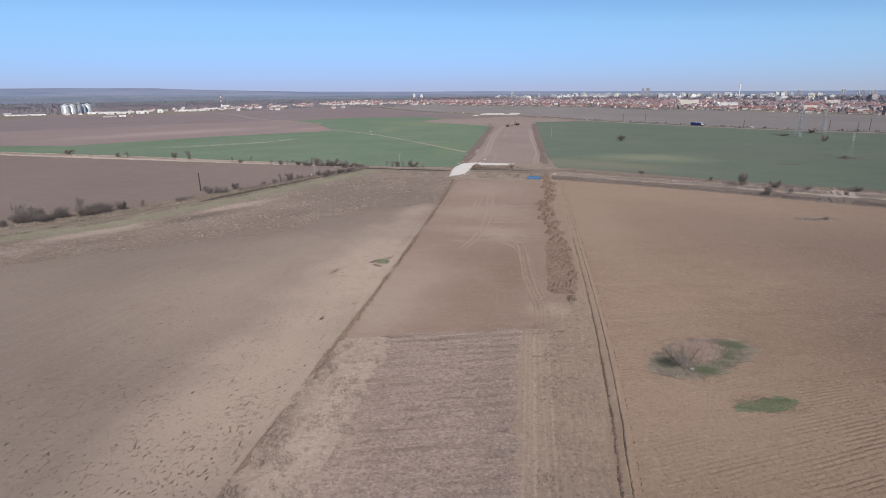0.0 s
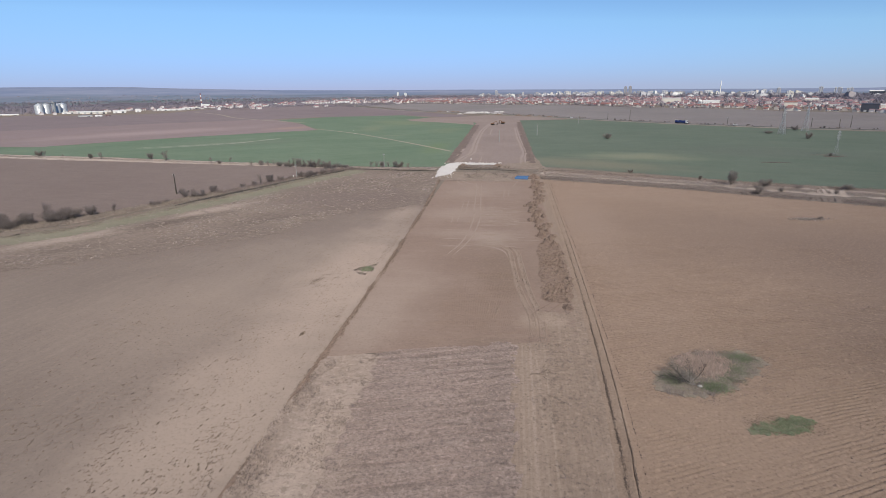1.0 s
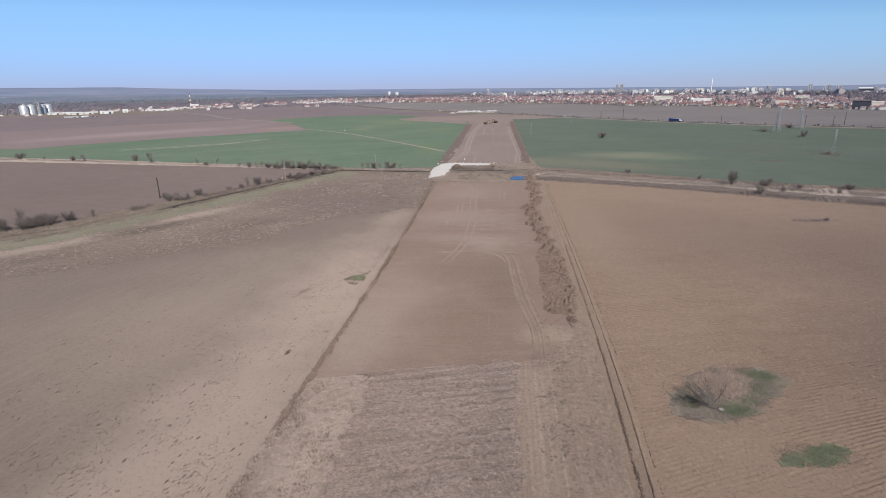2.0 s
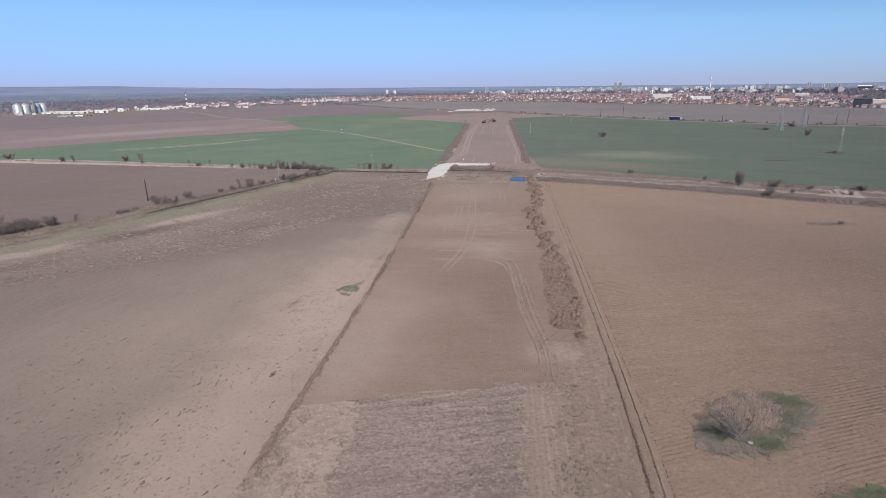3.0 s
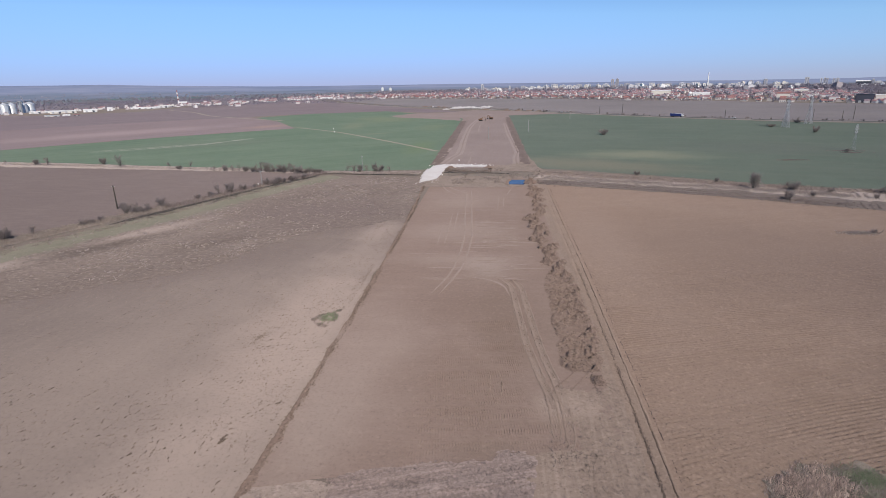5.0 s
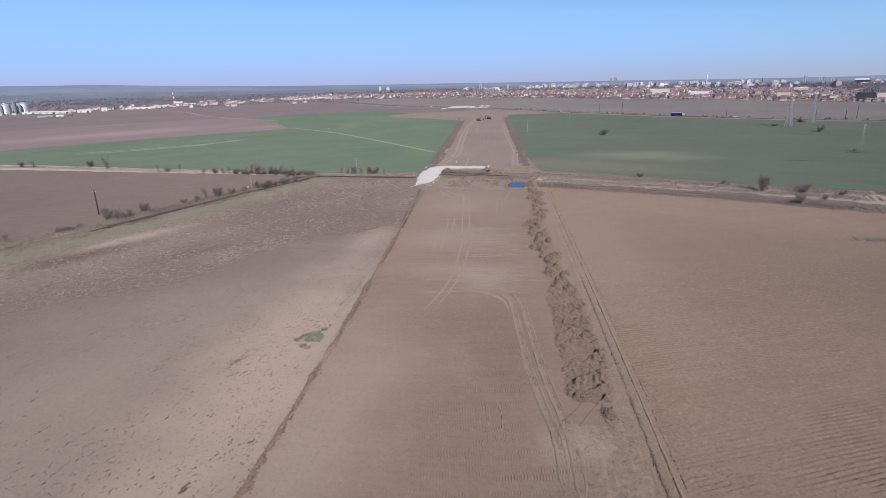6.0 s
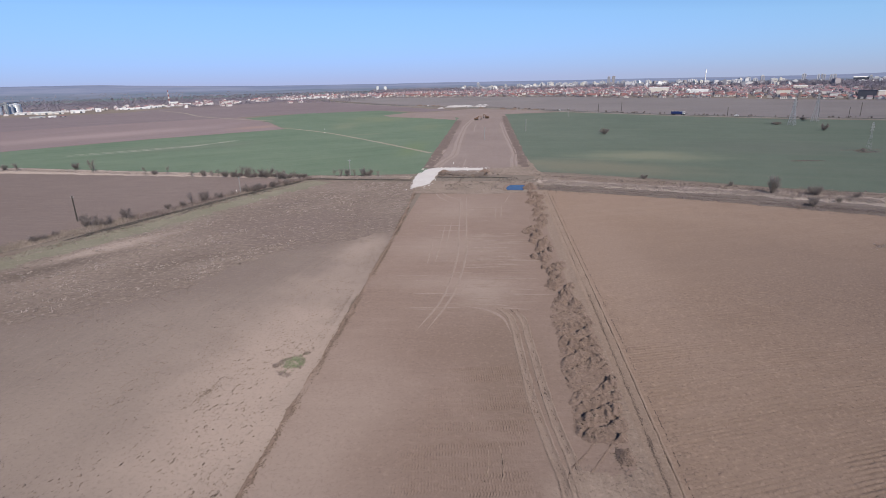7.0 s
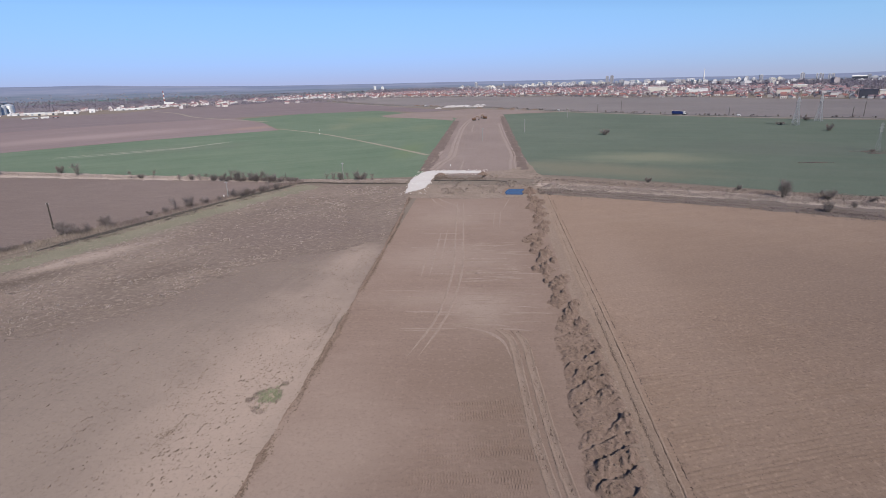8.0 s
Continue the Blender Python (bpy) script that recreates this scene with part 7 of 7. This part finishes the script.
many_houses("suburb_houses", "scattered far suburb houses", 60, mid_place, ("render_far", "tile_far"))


def block(x, y, w, h, mat="panel", turn=-15, label="pale panel apartment block on the skyline", stripes=4, d=14):
    """Tower or slab with loggia columns and a plant room."""
    if w > 20 and y > 2300:
        w, h = w * 0.8, h * 0.85
    root = tagged(new("apartment_block"), label, "apartment block", "apartment blocks of the town")
    wall = part("wall", box((-w / 2, w / 2, -d / 2, d / 2, 0, h)), mat, root)
    # loggia strips stand proud of the wall; recess shade is in their colour
    k = max(1, round(w / 9)) if stripes else 0
    for i in range(k):
        cx_ = -w / 2 + (i + 0.5) * w / k
        part("loggia", box((cx_ - w / k * 0.22, cx_ + w / k * 0.22, -d / 2 - 0.25, -d / 2 + 0.1, 2.5, h - 1.5)), "loggia", wall)
    part("roof_house", box((-min(3, w * 0.3), min(3, w * 0.3), -2.5, 2.5, h, h + 2.4)), mat, root)
    root.matrix_world = pose(x, y, -0.03, 0, 0, turn)
    return root


for x, y, w, h in ((575, 2873, 13, 40), (597, 2869, 15, 42)):
    block(x, y, w, h, "panel_dark", -10, "tall brown tower block over the town")
for x, y, w, h in ((1390, 2688, 21, 38), (1413, 2619, 8, 28), (1424, 2613, 8, 29), (1432, 2609, 7, 27), (1452, 2597, 9, 25), (1463, 2591, 12, 27), (1381, 2232, 9, 23)):
    block(x, y, w, h, "panel", -28)
for x, y, w, h in ((-58, 2431, 10, 29), (189, 2524, 22, 22), (126, 2629, 26, 22), (165, 2626, 26, 19), (237, 2721, 26, 25), (276, 2717, 37, 27), (317, 2713, 29, 23), (320, 2511, 17, 20),
                   (402, 2802, 32, 24), (463, 2894, 28, 23), (509, 2886, 22, 22), (546, 2879, 32, 24), (657, 2920, 33, 23), (713, 2910, 49, 21), (773, 2900, 32, 23), (839, 2880, 52, 19), (906, 2860, 36, 21), (964, 2850, 45, 23)):
    block(x, y, w, h, "panel", -8)
for x, y, w, h in ((955, 2340, 43, 22), (1032, 2416, 16, 25), (1055, 2406, 16, 20), (1162, 2577, 13, 29), (1200, 2560, 29, 20), (1233, 2543, 21, 17), (-17, 2232, 27, 14)):
    block(x, y, w, h, "panel", -15)
for x, y, w, h in ((-544, 2678, 6, 24), (-508, 2685, 9, 21)):
    block(x, y, w, h, "white", -15, "slim white tower on the hazy skyline", 0)
for i in range(130):
    a_, q = math.radians(r3.uniform(-37, 3)), r3.uniform(2150, 2850)
    h = r3.uniform(7, 15) if i % 6 else r3.uniform(15, 21)
    block(-q * math.sin(a_), q * math.cos(a_), r3.uniform(7, 22), h, ("panel", "beige", "white", "panel", "panel_dark")[i % 5], r3.uniform(-40, 20), "small pale town block among bare trees", i % 3)
for i in range(34):
    x = r3.uniform(150, 1700)
    y = r3.uniform(2350, 2850) - max(0, x - 1000) * 0.3
    block(x, y, r3.uniform(10, 34), r3.uniform(9, 17), "panel" if i % 4 else "beige", r3.uniform(-35, 20), "low pale block among town trees", i % 3)


def hall(label, x, y, w, d, h, mat="white", roof="white", turn=-15, rise=1.2):
    if x < -500:
        h *= 0.5
    root = tagged(new("warehouse"), label, "warehouse", "sheds and halls")
    wall = part("wall", gable_bm(w, d, h, rise), mat, root)
    part("roof", roof_bm(w, d, h, rise, 0.4, 0.25), roof, root)
    k = max(1, int(w / 11))
    for i in range(k):
        cx_ = -w / 2 + (i + 0.5) * w / k
        part("gate", box((cx_ - 1.9, cx_ + 1.9, -d / 2 - 0.12, -d / 2 + 0.05, 0, min(3.4, h - 0.4))), "slate" if i % 2 else "steel", wall)
    root.matrix_world = pose(x, y, -0.03, 0, 0, turn)
    return root


hall("long beige industrial hall at the town's edge", 423, 1522, 46, 16, 13, "beige", "white", -15)
hall("long white industrial hall with pale roof", 480, 1399, 36, 14, 9, "white", "white", -18)
hall("low white-roofed shed among trees", 777, 1542, 30, 14, 9, "beige", "white", -25)
hall("large dark clad hall at the town's edge", 602, 1012, 24, 20, 13, "slate", "slate", -30, 0.6)
hall("pale hall beside the dark one", 620, 1000, 16, 20, 12, "beige", "white", -30, 0.6)
hall("pale two-storey building with red roof", 545, 1157, 22, 12, 12, "beige", "tile", -25, 2.5)
hall("large dark arched hall on the skyline", 1359, 2250, 46, 20, 17, "slate", "white", -30, 4)
o = tagged(new("storage_tank"), "white domed storage tank beside the hall", "storage tank")
part("shell", tube(5.5, 5.5, 0, 9, 20), "white", o)
part("dome", tube(5.6, 0.6, 9, 12.5, 20), "white", o)
o.matrix_world = pose(457, 1404, -0.03)
o = tagged(new("factory_chimney"), "tall slim grey factory chimney over town", "factory chimney")
part("shaft", tube(2.6, 1.5, 0, 58, 16), "white", o)
part("rim", tube(1.7, 1.7, 57.2, 59, 16), "white", o)
o.matrix_world = pose(782, 2193, -0.03)

# ---- grain depot and sheds ----
def silo(x, y, r, h):
    """Corrugated round bin with a conical roof."""
    root = tagged(new("grain_silo"), "shiny corrugated metal grain silo with conical roof", "grain silo", "grain silos")
    bm = bmesh.new()
    rings = int(h / 1.1)
    rows_ = []
    for i in range(2 * rings + 1):
        q = r + (0.18 if i % 2 else 0.0)
        rows_.append([bm.verts.new((q * math.cos(a), q * math.sin(a), h * i / (2 * rings))) for a in np.linspace(0, 2 * math.pi, 24, endpoint=False)])
    for a, b in zip(rows_, rows_[1:]):
        for i in range(24):
            bm.faces.new((a[i], a[(i + 1) % 24], b[(i + 1) % 24], b[i]))
    part("shell", bm, "silo", root)
    part("roof", tube(r + 0.3, 0.9, h, h + r * 0.42, 24), "silo", root)
    part("vent", tube(0.9, 0.9, h + r * 0.42, h + r * 0.42 + 1.0, 10), "silo", root)
    lad = bmesh.new()
    for e in (-0.3, 0.3):
        bar(lad, (e, -r - 0.35, 0), (e, -r - 0.35, h), 0.06)
    part("ladder", lad, "steel", root)
    root.matrix_world = pose(x, y, -0.03)
    return root


for x, y, r, h in ((-1001, 1073, 8.0, 18.5), (-1000, 1090, 8.0, 18.5), (-1011, 1130, 8.0, 18.5), (-1013, 1150, 8.0, 18), (-1030, 1165, 8.0, 17.5), (-1046, 1188, 8.0, 17.5)):
    silo(x, y, r, h)
o = tagged(new("conveyor_bridge"), "steel conveyor bridge over the silos", "conveyor")
part("walkway", bar(bmesh.new(), (-1001, 1073, 22.5), (-1000, 1112, 22.5), 0.9), "steel", o)
part("walkway", bar(bmesh.new(), (-1000, 1112, 22.5), (-1040, 1186, 22.5), 0.9), "steel", o)
part("lift_tower", box((-1002, -998, 1110, 1114, 0, 25)), "steel", o)
for label, x, y, w, d, h, mat, roof, tn in (
        ("long white shed beside the silos", -930, 1098, 60, 16, 6, "white", "white", 35), ("grey shed with pale roof in the depot", -880, 1082, 45, 16, 7, "beige", "white", 35),
        ("white shed with a pale roof", -847, 1115, 24, 16, 9, "white", "white", 35), ("tall white depot building", -830, 1152, 10, 10, 12, "white", "white", 35),
        ("long low white shed beside the field", -806, 1238, 60, 15, 4.5, "white", "white", 33), ("white sheds in a row", -792, 1284, 26, 14, 7, "white", "white", 33),
        ("pale shed of the depot", -797, 1330, 34, 14, 6, "white", "beige", 33), ("long pale shed before the trees", -813, 1436, 50, 14, 5.5, "white", "white", 30),
        ("white works building beside the striped chimney", -862, 1490, 20, 14, 13, "white", "white", 30), ("small grey farm shed in the field", -796, 954, 22, 8, 2.6, "beige", "steel", 35),
        ("small white-roofed farm building", -778, 966, 11, 8, 3.0, "white", "white", 35), ("dark little farm shed", -766, 976, 8, 7, 3.0, "slate", "tile", 35),
        ("pale shed at the field's edge", -1097, 1023, 12, 8, 6, "beige", "white", 35), ("long pale wall-like shed", -1040, 1012, 70, 6, 2.6, "beige", "white", 35),
        ("pale shed by the village", -700, 1500, 40, 12, 6, "beige", "white", 30), ("white shed by the village", -640, 1560, 24, 12, 7, "white", "tile", 30),
        ("long pale shed by the village", -560, 1790, 60, 14, 7, "white", "white", 25)):
    hall(label, x, y, w, d, h, mat, roof, tn)
o = tagged(new("striped_chimney"), "red and white striped works chimney", "factory chimney")
for i in range(7):
    z0, z1 = i * 5.4, (i + 1) * 5.4
    part("band", tube(1.9 - i * 0.12, 1.9 - (i + 1) * 0.12, z0, z1, 14), "redpaint" if i % 2 == 0 and i > 1 else "white", o, "red band" if i % 2 == 0 and i > 1 else "")
o.matrix_world = pose(-871, 1483, -0.03)
for i, (x, y, h) in enumerate(((-845, 1195, 11), (-880, 1160, 12), (-905, 1140, 10), (-790, 1365, 9), (-740, 1420, 12), (-720, 1470, 9))):
    o = tagged(new("conifer"), "dark green conifer among the sheds", "tree", "conifers among sheds")
    part("trunk", tube(0.25, 0.12, 0, h * 0.3, 8), "bark", o)
    bm = bmesh.new()
    for k in range(90):
        zf = r3.uniform(0.12, 1.0)
        a, rr = r3.uniform(0, 6.28), h * 0.2 * (1.05 - zf)
        p = Vector((math.cos(a) * rr * 0.3, math.sin(a) * rr * 0.3, h * zf + 0.4))
        q = Vector((math.cos(a) * rr, math.sin(a) * rr, h * zf - 0.3))
        w = Vector((-math.sin(a), math.cos(a), 0)) * rr * 0.35
        bm.faces.new([bm.verts.new(p), bm.verts.new(q - w), bm.verts.new(q + w)])
    part("crown", bm, "conifer", o)
    o.matrix_world = pose(x, y, 0)

# ---- far woods and gardens ----
def sector(name, label, a0, a1, r0, r1, z):
    """A ring sector of ground, uneven along its near edge; angles to the left of ahead."""
    aa = np.radians(np.linspace(a0, a1, 60))
    near = r0 + 60 * fractal(np.degrees(aa), 0 * aa, 5, 4, 3)
    pts = [(-r * math.sin(q), r * math.cos(q)) for q, r in zip(aa, near)] + [(-r1 * math.sin(q), r1 * math.cos(q)) for q in aa[::-1]]
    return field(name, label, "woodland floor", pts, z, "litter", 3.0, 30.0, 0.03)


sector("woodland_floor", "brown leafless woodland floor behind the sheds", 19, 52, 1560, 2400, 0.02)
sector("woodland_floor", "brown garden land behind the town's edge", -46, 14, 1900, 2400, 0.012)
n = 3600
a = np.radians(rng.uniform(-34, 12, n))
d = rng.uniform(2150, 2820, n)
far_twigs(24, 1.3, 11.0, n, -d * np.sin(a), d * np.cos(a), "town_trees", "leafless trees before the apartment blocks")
n = 2600
s = rng.uniform(0, cum[-1], n)
fx, fy = np.interp(s, cum, front[:, 0]), np.interp(s, cum, front[:, 1])
dep = rng.uniform(0, 1, n) ** 0.9 * 900
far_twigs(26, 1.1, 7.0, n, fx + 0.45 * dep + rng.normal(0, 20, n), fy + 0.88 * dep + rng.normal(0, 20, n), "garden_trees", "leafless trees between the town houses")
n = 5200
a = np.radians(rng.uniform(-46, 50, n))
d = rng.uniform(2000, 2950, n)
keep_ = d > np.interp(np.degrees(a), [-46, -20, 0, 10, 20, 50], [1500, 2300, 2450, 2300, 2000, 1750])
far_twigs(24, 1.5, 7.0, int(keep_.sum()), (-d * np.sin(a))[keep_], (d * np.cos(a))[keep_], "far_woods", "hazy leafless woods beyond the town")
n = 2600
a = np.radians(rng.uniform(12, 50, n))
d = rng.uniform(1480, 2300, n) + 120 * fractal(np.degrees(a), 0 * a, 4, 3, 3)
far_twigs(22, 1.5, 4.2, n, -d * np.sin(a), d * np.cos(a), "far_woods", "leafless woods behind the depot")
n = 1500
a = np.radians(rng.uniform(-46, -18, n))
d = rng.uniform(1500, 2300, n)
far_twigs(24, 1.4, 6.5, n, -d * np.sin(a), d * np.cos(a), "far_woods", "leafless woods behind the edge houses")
sx, sy = along(road_line[2:9], 260, 5.0, -9)
far_twigs(24, 1.2, 2.2, 260, sx, sy, "road_scrub", "low leafless scrub beside the road", "twig")
sx, sy = along([(-700, 1300), (-640, 1400), (-560, 1620), (-300, 1640), (26, 1486), (164, 1426), (262, 1268), (410, 1180)], 500, 8.0)
far_twigs(24, 1.2, 3.5, 500, sx, sy, "edge_scrub", "leafless scrub along the field edge")
